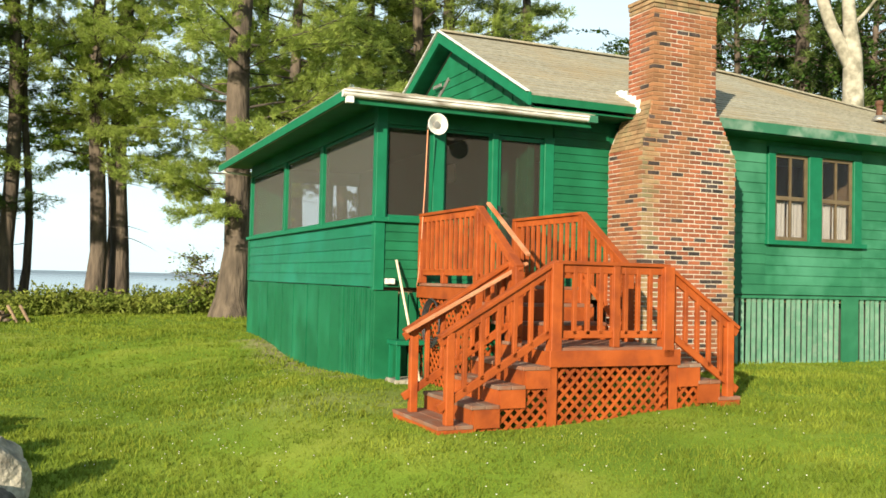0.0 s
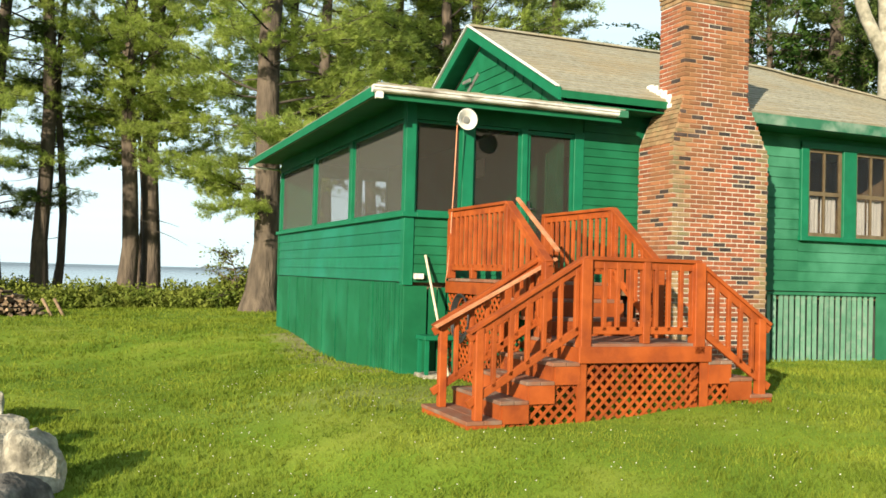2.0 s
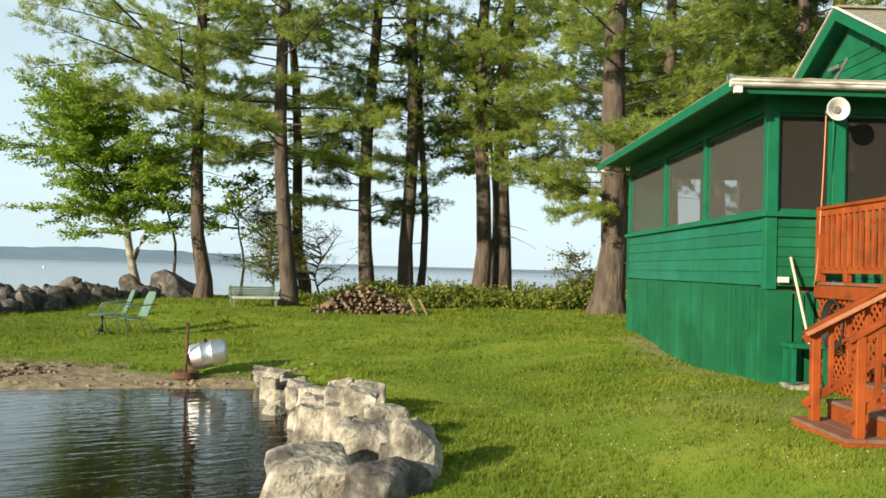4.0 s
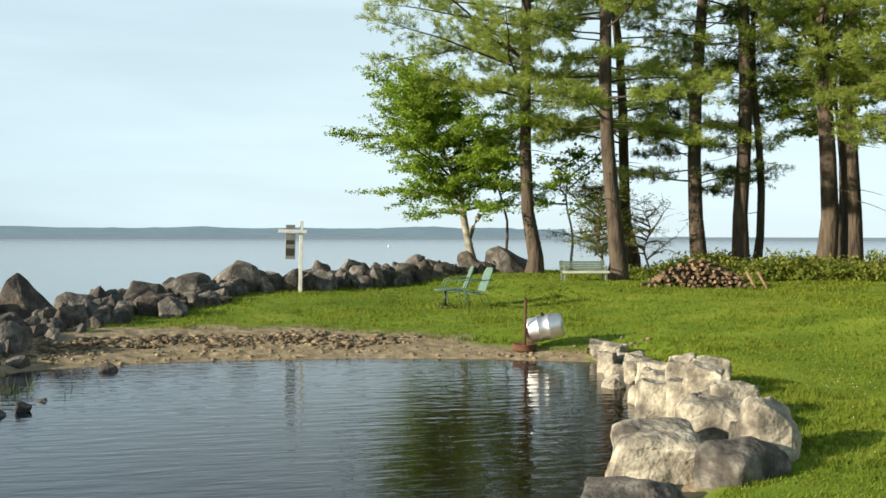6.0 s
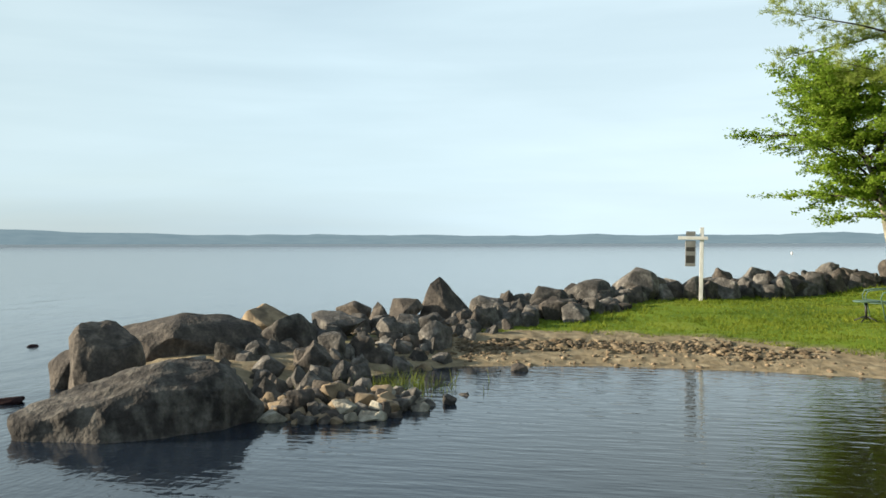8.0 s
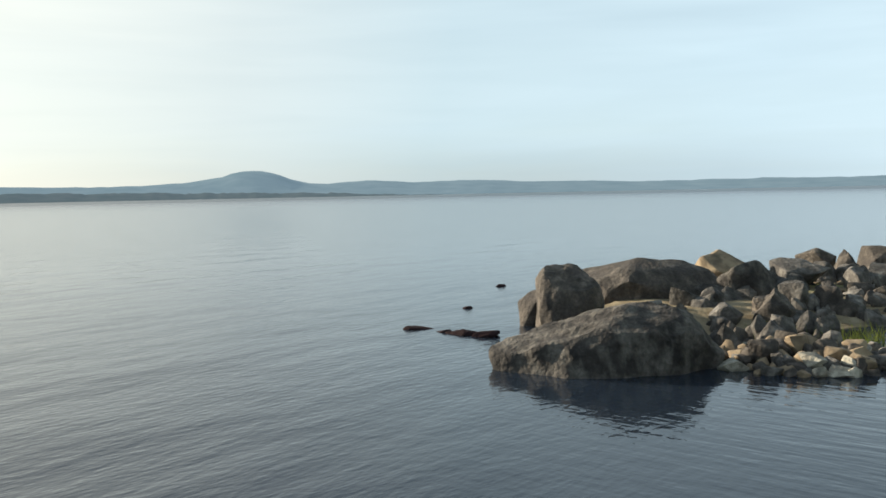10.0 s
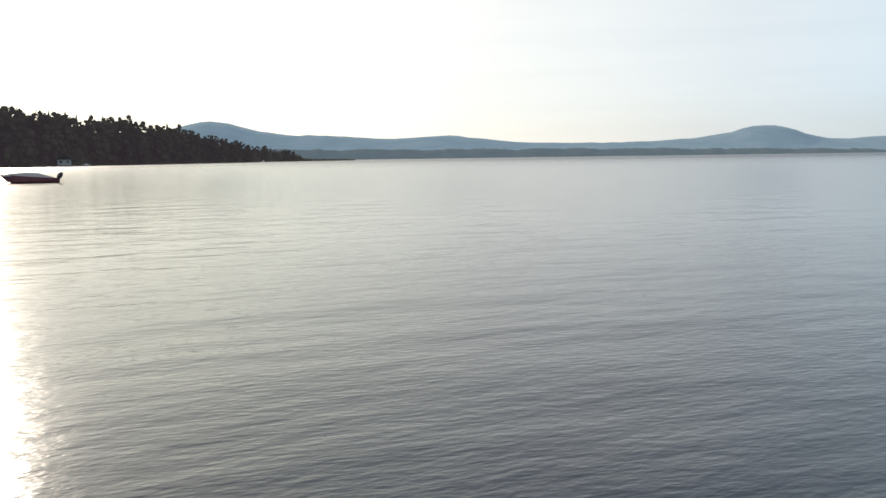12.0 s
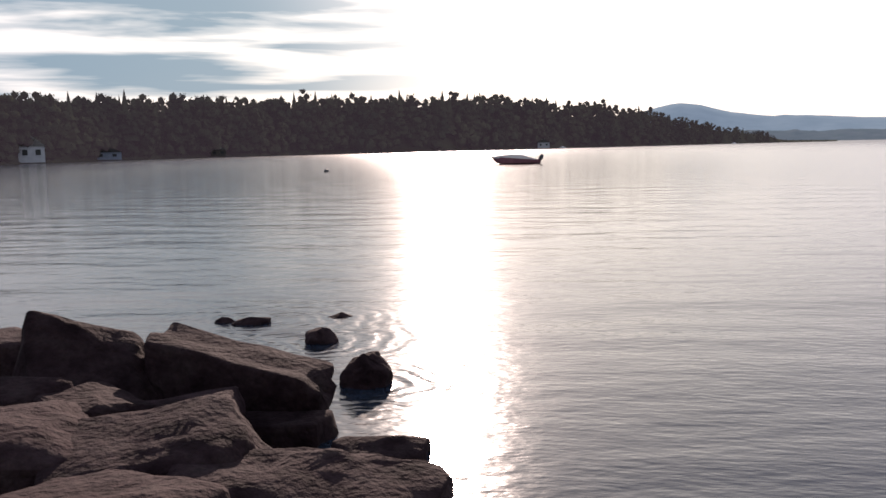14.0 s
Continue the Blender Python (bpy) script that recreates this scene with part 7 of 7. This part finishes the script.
# ---- things on the cottage ----
horn = thing("loudspeaker", HOUSE @ pose(0.6, -0.3, 3.76), "white bell shaped outdoor loudspeaker under the porch eave", "loudspeaker")
bm = bmesh.new()
prof = [(0.02, 0.02), (0.035, -0.03), (0.06, -0.07), (0.1, -0.1), (0.128, -0.115), (0.13, -0.125), (0.12, -0.12), (0.09, -0.1), (0.05, -0.06), (0.02, -0.04)]
rings = [[bm.verts.new((r * math.cos(a * math.pi / 12), y, r * math.sin(a * math.pi / 12))) for a in range(24)] for r, y in prof]
for p, q in zip(rings, rings[1:]):
    for k in range(24):
        bm.faces.new((p[k], p[(k + 1) % 24], q[(k + 1) % 24], q[k])).smooth = True
bm.faces.new(rings[0])
part("bell", bm, WHITE, horn)
bm = bmesh.new()
tube(bm, [(0, -0.02, 0), (0, -0.09, 0)], [0.045, 0.04], 14)
part("core", bm, GREY_METAL, horn, "grey metal throat")
bm = bmesh.new()
tube(bm, [(0, 0.0, 0), (0, 0.13, 0)], 0.04, 12)
part("driver", bm, WHITE, horn)
bm = bmesh.new()
tube(bm, [(0, 0.05, 0), (0.06, 0.1, 0.05), (0.1, 0.28, 0.06)], 0.012, 6)
part("bracket", bm, GREY_METAL, horn)

cord = bmesh.new()
tube(cord, [(0.56, -0.2, 3.72), (0.555, -0.16, 3.0), (0.545, -0.12, 2.4), (0.535, -0.08, 1.95), (0.53, -0.03, 1.8)], 0.0075, 6)
solid("cable", cord, CORD, "orange power cord hanging from the loudspeaker", "cable", m=HOUSE)
bm = bmesh.new()
tube(bm, [(0.25, -0.05, 2.12), (0.38, -0.62, 0.62)], 0.016, 8)
solid("pole", bm, HANDLE, "long pale wooden handle leaning on the porch", "pole", m=HOUSE)
lamp_box = thing("outlet_box", HOUSE @ pose(0.17, -0.02, 1.86), "small white weatherproof outlet box on the porch wall", "outlet box")
bm = bmesh.new()
box(bm, -0.06, 0.06, -0.06, 0.0, -0.035, 0.035)
part("box_body", bm, WHITE, lamp_box, bevel=0.006)
bm = bmesh.new()
box(bm, -0.05, 0.05, -0.068, -0.06, -0.028, 0.028)
part("cover", bm, WHITE, lamp_box)
hose = thing("garden_hose", HOUSE @ pose(0.5, -0.7, 1.42), "black garden hose coiled on the stair lattice", "hose")
for k in range(4):
    bm = bmesh.new()
    rr = 0.2 + 0.018 * k
    tube(bm, [(-0.02 - 0.012 * k, rr * math.cos(a * math.pi / 14), rr * 1.1 * math.sin(a * math.pi / 14) - 0.01 * k) for a in range(29)], 0.012, 6, False)
    part("coil", bm, BLACK, hose)
bench_s = thing("work_bench", HOUSE @ pose(0.3, -0.35, 0.0), "small green plank stand beside the porch stairs", "bench")
bm = bmesh.new()
box(bm, -0.2, 0.22, -0.16, 0.16, 1.12, 1.17)
part("plank", bm, GREEN_TRIM, bench_s, bevel=0.004)
for x in (-0.16, 0.18):
    for y in (-0.12, 0.12):
        bm = bmesh.new()
        box(bm, x - 0.02, x + 0.02, y - 0.02, y + 0.02, 0.5, 1.12)
        part("leg", bm, GREEN_TRIM, bench_s)
bm = bmesh.new()
box(bm, 0.1, 0.55, -0.5, -0.15, 0.6, 0.72)
solid("stone_block", bm, ROCK_PALE, "pale concrete block at the foot of the porch wall", "block", m=HOUSE, bevel=0.015)

# ---- keg on the beach ----
keg = thing("beer_keg", pose(-9.1, 11.88, 0.43, 0, -12, 34), "dented silver aluminium keg lying on the grass", "keg")
bm = bmesh.new()
prof = [(-0.3, 0.15), (-0.3, 0.175), (-0.26, 0.18), (-0.24, 0.198), (-0.12, 0.203), (-0.1, 0.214), (-0.07, 0.214), (-0.05, 0.204), (0.05, 0.204), (0.07, 0.214), (0.1, 0.214), (0.12, 0.203), (0.24, 0.198), (0.26, 0.18), (0.3, 0.175), (0.3, 0.15)]
tube(bm, [(x, 0, 0) for x, r in prof], [r for x, r in prof], 28)
part("barrel", bm, METAL, keg)
bm = bmesh.new()
tube(bm, [(0, 0, 0.2), (0, 0, 0.25)], 0.03, 10)
part("bung", bm, RUST, keg, "rusty brass bung")
for x in (-0.085, 0.085):
    bm = bmesh.new()
    tube(bm, [(x - 0.018, 0, 0), (x, 0, 0), (x + 0.018, 0, 0)], [0.21, 0.222, 0.21], 28)
    part("hoop", bm, METAL, keg)
stake = thing("iron_stake", pose(-9.25, 11.55, ground_z(-9.25, 11.55)), "rusty iron stake set in an old wheel rim", "stake")
bm = bmesh.new()
tube(bm, [(0, 0, -0.1), (0.02, 0, 0.82)], 0.022, 8)
part("rod", bm, RUST, stake)
bm = bmesh.new()
tube(bm, [(0, 0, 0.8), (0.02, 0, 0.84)], 0.032, 8)
part("rod_head", bm, RUST, stake)
bm = bmesh.new()
prof = [(0.06, 0.0), (0.19, 0.0), (0.2, 0.02), (0.17, 0.05), (0.2, 0.09), (0.19, 0.11), (0.16, 0.1), (0.06, 0.08)]
rings = [[bm.verts.new((r * math.cos(a * math.pi / 12), r * math.sin(a * math.pi / 12), z)) for a in range(24)] for r, z in prof]
for p, q in zip(rings, rings[1:] + rings[:1]):
    for k in range(24):
        bm.faces.new((p[k], p[(k + 1) % 24], q[(k + 1) % 24], q[k])).smooth = True
part("wheel_rim", bm, RUST, stake)

# ---- lawn furniture ----
chair = thing("lawn_chair", pose(-13.47, 15.05, ground_z(-13.47, 15.05), 0, 0, 150), "grey green metal lawn chair with a rounded shell back", "chair", "lawn chairs")


def shell(z_of, y_of, width, n=9, m=9):
    bm = bmesh.new()
    front, back = [], []
    for i in range(n + 1):
        t = i / n
        w = width * (1 - 0.25 * (max(0, t - 0.75) * 4) ** 2)
        row = [(w * (j / m - 0.5), y_of(t) + 0.05 * (2 * j / m - 1) ** 2, z_of(t)) for j in range(m + 1)]
        front.append([bm.verts.new(p) for p in row])
        back.append([bm.verts.new((p[0], p[1] - 0.012, p[2] - 0.008)) for p in row])
    for i in range(n):
        for j in range(m):
            bm.faces.new((front[i][j], front[i][j + 1], front[i + 1][j + 1], front[i + 1][j]))
            bm.faces.new((back[i][j], back[i + 1][j], back[i + 1][j + 1], back[i][j + 1]))
        for j in (0, m):
            bm.faces.new((front[i][j], back[i][j], back[i + 1][j], front[i + 1][j]))
    for i in (0, n):
        for j in range(m):
            bm.faces.new((front[i][j], front[i][j + 1], back[i][j + 1], back[i][j]))
    return bm


part("seat", shell(lambda t: 0.38 + 0.05 * t, lambda t: -0.2 + 0.48 * t, 0.48), CHAIR_GREEN, chair)
part("backrest", shell(lambda t: 0.4 + 0.52 * t, lambda t: -0.22 - 0.2 * t, 0.54), CHAIR_GREEN, chair)
for s in (-0.26, 0.26):
    bm = bmesh.new()
    tube(bm, [(s, -0.34, 0.66), (s, 0.1, 0.63), (s, 0.26, 0.6), (s, 0.3, 0.5), (s, 0.2, 0.0)], 0.012, 7)
    part("arm", bm, CHAIR_GREEN, chair)
    bm = bmesh.new()
    tube(bm, [(s, 0.22, 0.36), (s, -0.2, 0.34), (s, -0.35, 0.0)], 0.012, 7)
    part("leg", bm, CHAIR_GREEN, chair)
copy_thing(chair, pose(-14.5, 15.6, ground_z(-14.5, 15.6), 0, 0, 140))
table = thing("side_table", pose(-14.15, 14.85, ground_z(-14.15, 14.85)), "small round grey metal table on a pedestal", "table")
bm = bmesh.new()
tube(bm, [(0, 0, 0.4), (0, 0, 0.42), (0, 0, 0.43)], [0.24, 0.26, 0.25], 22)
part("tabletop", bm, CHAIR_GREEN, table)
bm = bmesh.new()
tube(bm, [(0, 0, 0.05), (0, 0, 0.4)], 0.025, 9)
part("pedestal", bm, BLACK, table)
for k in range(4):
    bm = bmesh.new()
    a = k * math.pi / 2 + 0.4
    tube(bm, [(0, 0, 0.12), (0.14 * math.cos(a), 0.14 * math.sin(a), 0.06), (0.25 * math.cos(a), 0.25 * math.sin(a), 0.01)], 0.014, 6)
    part("foot", bm, BLACK, table)

bench = thing("garden_bench", pose(-15.0, 21.4, ground_z(-15.0, 21.4), 0, 0, 50) @ Matrix.Diagonal((0.95, 0.95, 0.66, 1)), "pale green slatted wooden garden bench under the pines", "bench")
for k in range(3):
    bm = bmesh.new()
    box(bm, -0.7, 0.7, -0.34 + 0.13 * k, -0.23 + 0.13 * k, 0.4, 0.43)
    part("seat_slat", bm, BENCH_GREEN, bench, bevel=0.004)
for k in range(4):
    bm = bmesh.new()
    beam(bm, (-0.7, 0.08 + 0.02 * k, 0.5 + 0.095 * k), (0.7, 0.08 + 0.02 * k, 0.5 + 0.095 * k), 0.025, 0.08)
    part("back_slat", bm, BENCH_GREEN, bench, bevel=0.004)
# front rail made white: sunlight on the seat edge is in the colour
bm = bmesh.new()
box(bm, -0.7, 0.7, -0.36, -0.34, 0.33, 0.43)
part("front_rail", bm, WHITE, bench, "white front rail, sunlight put into its colour")
for x in (-0.62, 0.62):
    bm = bmesh.new()
    beam(bm, (x, 0.07, 0.0), (x, 0.18, 0.86), 0.05, 0.06)
    part("leg", bm, BENCH_GREEN, bench)
    bm = bmesh.new()
    box(bm, x - 0.025, x + 0.025, -0.34, -0.28, 0, 0.6)
    part("leg", bm, BENCH_GREEN, bench)
    bm = bmesh.new()
    box(bm, x - 0.03, x + 0.03, -0.36, 0.1, 0.6, 0.63)
    part("armrest", bm, BENCH_GREEN, bench)

# ---- sign post ----
sign = thing("sign_post", pose(-18.1, 13.82, ground_z(-18.1, 13.82), 0, 1, 52), "white painted post with a crossbar and a hanging grey board", "sign")
bm = bmesh.new()
box(bm, -0.045, 0.045, -0.045, 0.045, -0.2, 1.78)
part("upright", bm, WHITE, sign, bevel=0.006)
bm = bmesh.new()
box(bm, -0.55, 0.14, -0.085, -0.047, 1.48, 1.56)
part("crossbar", bm, WHITE, sign, bevel=0.004)
bm = bmesh.new()
box(bm, -0.38, -0.14, -0.045, -0.02, 0.84, 1.46)
board = part("hanging_board", bm, GREY_METAL, sign, "weathered grey hanging board", bevel=0.004)
bm = bmesh.new()
box(bm, -0.36, -0.16, -0.05, -0.046, 1.2, 1.3)
part("panel_bar", bm, DARK_IN, board)
bm = bmesh.new()
box(bm, -0.36, -0.16, -0.05, -0.046, 0.92, 1.1)
part("panel_bar", bm, DARK_IN, board)
bm = bmesh.new()
box(bm, -0.37, -0.15, -0.08, 0.02, 1.57, 1.68)
part("top_box", bm, GREY_METAL, sign)

# ---- woodpile ----
pile = thing("woodpile", pose(-11.4, 21.35, ground_z(-11.4, 21.35), 0, 0, 28), "heap of split firewood with pale cut ends", "woodpile")


def log_mesh(seed, sides):
    rng = random.Random(seed)
    bm = bmesh.new()
    pts = [(rng.uniform(0.85, 1.1) * math.cos(2 * math.pi * k / sides + seed), rng.uniform(0.85, 1.1) * math.sin(2 * math.pi * k / sides + seed)) for k in range(sides)]
    prism(bm, [(p[0] * 0.05, p[1] * 0.05) for p in pts], 1, -0.2, 0.2)
    me = finish(bm, LOG_BARK, "log")
    me.materials.append(LOG_END)
    for p in me.polygons:
        if len(p.vertices) == sides and abs(p.normal.y) > 0.9:
            p.material_index = 1
        elif sides < 5 and p.index % 2 == 0:
            p.material_index = 1
    return me


log_meshes = [log_mesh(3, 3), log_mesh(4, 4), log_mesh(9, 3), log_mesh(7, 4), log_mesh(11, 3)]
rng = random.Random(61)
count = 0
for row in range(10):
    half = 1.25 - 0.1 * row - 0.013 * row * row
    x = -half
    while x < half and count < 300:
        for dy in ((-0.3, 0.1) if row < 5 else (-0.1,)):
            piece("log", rng.choice(log_meshes), pile, pose(x + rng.uniform(-0.03, 0.03), dy + 0.05 * row + rng.uniform(-0.08, 0.08), 0.05 + row * 0.1 + rng.uniform(-0.02, 0.02), rng.uniform(-14, 14), rng.uniform(0, 360), rng.uniform(-45, 45)))
            count += 1
        x += rng.uniform(0.085, 0.13)
for x in (1.15, 1.42):
    bm = bmesh.new()
    tube(bm, [(x + 0.2, -0.4, 0.0), (x, -0.05, 0.4)], 0.04, 8)
    part("leaning_log", bm, LOG_END, pile)

# ---- on the lake ----
BX, BY = -math.sin(radians(152.1)) * 97, math.cos(radians(152.1)) * 97
boat = thing("motor_boat", pose(BX, BY, 0.0, 0, 0, 152.1 + 4), "small moored motor boat with an outboard engine", "boat")
HULL = material("boat hull", [(0.16, 0.06, 0.07), (0.22, 0.09, 0.1)], 2, 0.35, 0.05)
bm = bmesh.new()
secs = []
for t in np.linspace(0, 1, 13):
    x = 2.75 - 5.3 * t
    wd = 0.95 * (1 - max(0, (t - 0.45) / 0.55) ** 2.2)
    top = 0.46 + 0.44 * t ** 1.3
    low = -0.2 + 0.5 * max(0, (t - 0.75) / 0.25) ** 2
    rake = 0.9 * max(0, (t - 0.6) / 0.4) ** 1.5
    secs.append([bm.verts.new(p) for p in ((x, -wd, top), (x + rake * 0.8, -wd * 0.85, 0.15), (x + rake, 0, low - 0.1), (x + rake * 0.8, wd * 0.85, 0.15), (x, wd, top))])
for p, q in zip(secs, secs[1:]):
    for k in range(4):
        bm.faces.new((p[k], q[k], q[k + 1], p[k + 1]))
bm.faces.new(secs[0])
part("hull", bm, HULL, boat)
bm = bmesh.new()
prism(bm, [(-2.2, 0.84), (-1.3, 0.98), (-0.2, 1.04), (0.9, 0.98), (2.4, 0.5), (2.4, 0.42), (-2.2, 0.7)], 1, -0.55, 0.55)
part("boat_cover", bm, CURTAIN, boat, "pale fitted boat cover", bevel=0.06)
bm = bmesh.new()
bmesh.ops.create_icosphere(bm, subdivisions=3, radius=1.0)
for v in bm.verts:
    v.co = Vector((v.co.x * 0.26 + 2.9 + 0.12 * v.co.z, v.co.y * 0.2, v.co.z * 0.34 + 0.68))
for f in bm.faces:
    f.smooth = True
engine = part("outboard_engine", bm, BLACK, boat, "black outboard engine")
bm = bmesh.new()
beam(bm, (2.86, 0, 0.5), (2.7, 0, -0.3), 0.12, 0.2, (0, 1, 0))
part("engine_leg", bm, BLACK, engine)
for az, d, r, lab in ((163.9, 80, 0.24, "dark round mooring buoy"), (155.8, 109, 0.2, "small dark mooring buoy"), (47.2, 160, 0.2, "white channel buoy")):
    bm = bmesh.new()
    bmesh.ops.create_uvsphere(bm, u_segments=14, v_segments=9, radius=r)
    for v in bm.verts:
        v.co.z = v.co.z * (0.8 if az > 100 else 2.0) + r * 0.25
    solid("buoy", bm, BLACK if az > 100 else WHITE, lab + " floating on the lake", "buoy", m=pose(-math.sin(radians(az)) * d, math.cos(radians(az)) * d, 0))


HOUSE_PALE = material("pale clapboards", [(0.36, 0.36, 0.37), (0.46, 0.46, 0.46)], 1.0, 0.8, 0.1)
HOUSE_BLUE = material("blue grey roofing", [(0.16, 0.18, 0.22), (0.22, 0.24, 0.28)], 1.0, 0.8, 0.1)


def far_house(az, w, h, mat, label, near=0.995):
    d = along(az, 2) * near
    house = thing("lake_house", pose(-math.sin(radians(az)) * d, math.cos(radians(az)) * d, 0, 0, 0, az), label, "house", "houses across the lake")
    bm = bmesh.new()
    box(bm, -w / 2, w / 2, -2, 4, 0.3, h * 0.65)
    part("wall", bm, mat, house)
    bm = bmesh.new()
    prism(bm, [(-w / 2 - 0.4, h * 0.62), (w / 2 + 0.4, h * 0.62), (0, h)], 1, -2.4, 4.4)
    part("roof", bm, ROCK, house)
    for x in (-w * 0.25, w * 0.25):
        bm = bmesh.new()
        box(bm, x - 0.6, x + 0.6, -2.06, -1.98, h * 0.3, h * 0.5)
        part("window", bm, DARK_IN, house)


far_house(181.0, 6, 7, HOUSE_PALE, "grey gabled house among trees across the lake")
far_house(176.9, 8, 4.2, HOUSE_BLUE, "low grey boathouse at the far water edge")
far_house(170.5, 6, 4.5, ROCK_BROWN, "brown cabin among trees across the lake")
far_house(150.2, 8, 6.5, HOUSE_PALE, "pale house among trees across the lake")
for az in (149.0, 138.7):
    d = along(az, 2) * 0.93
    bm = bmesh.new()
    prism(bm, [(-2.6, 0.5), (2.2, 0.0), (-2.4, 0.0)], 1, -0.9, 0.9)
    box(bm, -2.4, 2.0, -0.9, 0.9, 0.0, 0.7)
    box(bm, -0.8, 0.8, -0.7, 0.7, 0.7, 1.4)
    solid("far_boat", bm, WHITE, "distant white moored boat near the far shore", "boat", "distant boats", m=pose(-math.sin(radians(az)) * d, math.cos(radians(az)) * d, 0, 0, 0, az))


# ---- grass ----
def lawn_blades():
    """Short grass, thicker near the walk."""
    rng = np.random.RandomState(50)
    n = 120000
    d = 4.5 + 27 * rng.rand(n) ** 1.5
    az = np.radians(rng.uniform(-33, 66, n))
    d = np.concatenate([d, 0.3 + 14 * rng.rand(70000) ** 0.7])
    az = np.concatenate([az, np.radians(rng.uniform(-180, 180, 70000))])
    x, y = -np.sin(az) * d, np.cos(az) * d
    s = shore_distance(x, y)
    beach = np.clip(1.6 - np.hypot(x + 12.5, y - 7.5) / 3.95, 0, 1)
    c, sn = math.cos(radians(23.75)), math.sin(radians(23.75))
    u, v = (x + 0.82) * c + (y - 11.26) * sn, -(x + 0.82) * sn + (y - 11.26) * c
    keep = (s > 0.28 + 1.95 * beach) & ~((x < -10.5) & (y < 3.6)) & ~((u > 0) & (u < 12.3) & (v > -0.03) & (v < 7.5)) & ~((u > -0.5) & (u < 2.7) & (v < -2.1) & (v > -3.2)) & ~((u > 0.5) & (u < 1.9) & (v > -2.2) & (v < 0))
    keep &= (y < 24.6 + (x + 14.6) * 0.3) | (x < -15) | (x > -4)
    bare = np.exp(-((x + 0.9) / 1.3) ** 2 - ((y - 9.9) / 0.6) ** 2)
    keep &= rng.rand(len(x)) > 0.45 * bare
    x, y, d = x[keep], y[keep], d[keep]
    z = ground_height(x, y)
    n, per = len(x), 3
    base = np.stack([x, y, z], 1)[:, None] + np.concatenate([rng.normal(0, 0.025, (n, per, 2)), np.zeros((n, per, 1))], 2)
    patch = 0.7 + 0.6 * (np.sin(x * 1.3 + 2 * np.sin(y * 0.7)) * np.sin(y * 1.1 + x * 0.4) > 0.2)
    h = (0.024 + 0.0015 * d)[:, None] * rng.uniform(0.5, 1.3, (n, per)) * patch[:, None]
    lean = rng.normal(0, 0.5, (n, per, 2))
    tip = base + np.concatenate([lean * h[..., None], h[..., None]], 2)
    w = (0.0026 + 0.0005 * d)[:, None, None]
    a = rng.uniform(0, 2 * math.pi, (n, per))
    side = np.stack([np.cos(a), np.sin(a), 0 * a], 2) * w
    low = base - np.array([0, 0, 0.008])
    vtx = np.stack([low - side, low + side, tip], 2).reshape(-1, 3)
    ob = new("grass", raw_mesh("grass", vtx, np.arange(len(vtx)).reshape(-1, 3), GRASS))
    tagged(ob, "short sunlit green lawn grass with paler patches", "grass", kind="stuff")


lawn_blades()


def clover():
    """Scattered white clover heads in the lawn."""
    rng = np.random.RandomState(52)
    n = 420
    d = rng.uniform(5.5, 13, n)
    az = np.radians(rng.uniform(-22, 22, n))
    x, y = -np.sin(az) * d, np.cos(az) * d
    u = (x + 0.82) * math.cos(radians(23.75)) + (y - 11.26) * math.sin(radians(23.75))
    v = -(x + 0.82) * math.sin(radians(23.75)) + (y - 11.26) * math.cos(radians(23.75))
    ok = (shore_distance(x, y) > 1.2) & ~((v > -3.4) & (u > -0.7))
    x, y = x[ok], y[ok]
    z = ground_height(x, y) + rng.uniform(0.03, 0.06, len(x))
    c = np.stack([x, y, z], 1)
    r = 0.0065
    tips = np.array([(1, 0, 0), (0, 1, 0), (-1, 0, 0), (0, -1, 0), (0, 0, 0.8), (0, 0, -0.8)]) * r
    vs = (c[:, None] + tips[None]).reshape(-1, 3)
    tri = np.array([(0, 1, 4), (1, 2, 4), (2, 3, 4), (3, 0, 4), (1, 0, 5), (2, 1, 5), (3, 2, 5), (0, 3, 5)])
    fs = (np.arange(len(x))[:, None, None] * 6 + tri[None]).reshape(-1, 3)
    ob = new("clover", raw_mesh("clover", vs, fs, WHITE))
    tagged(ob, "small white clover heads scattered over the lawn", "flowers", kind="stuff")


clover()
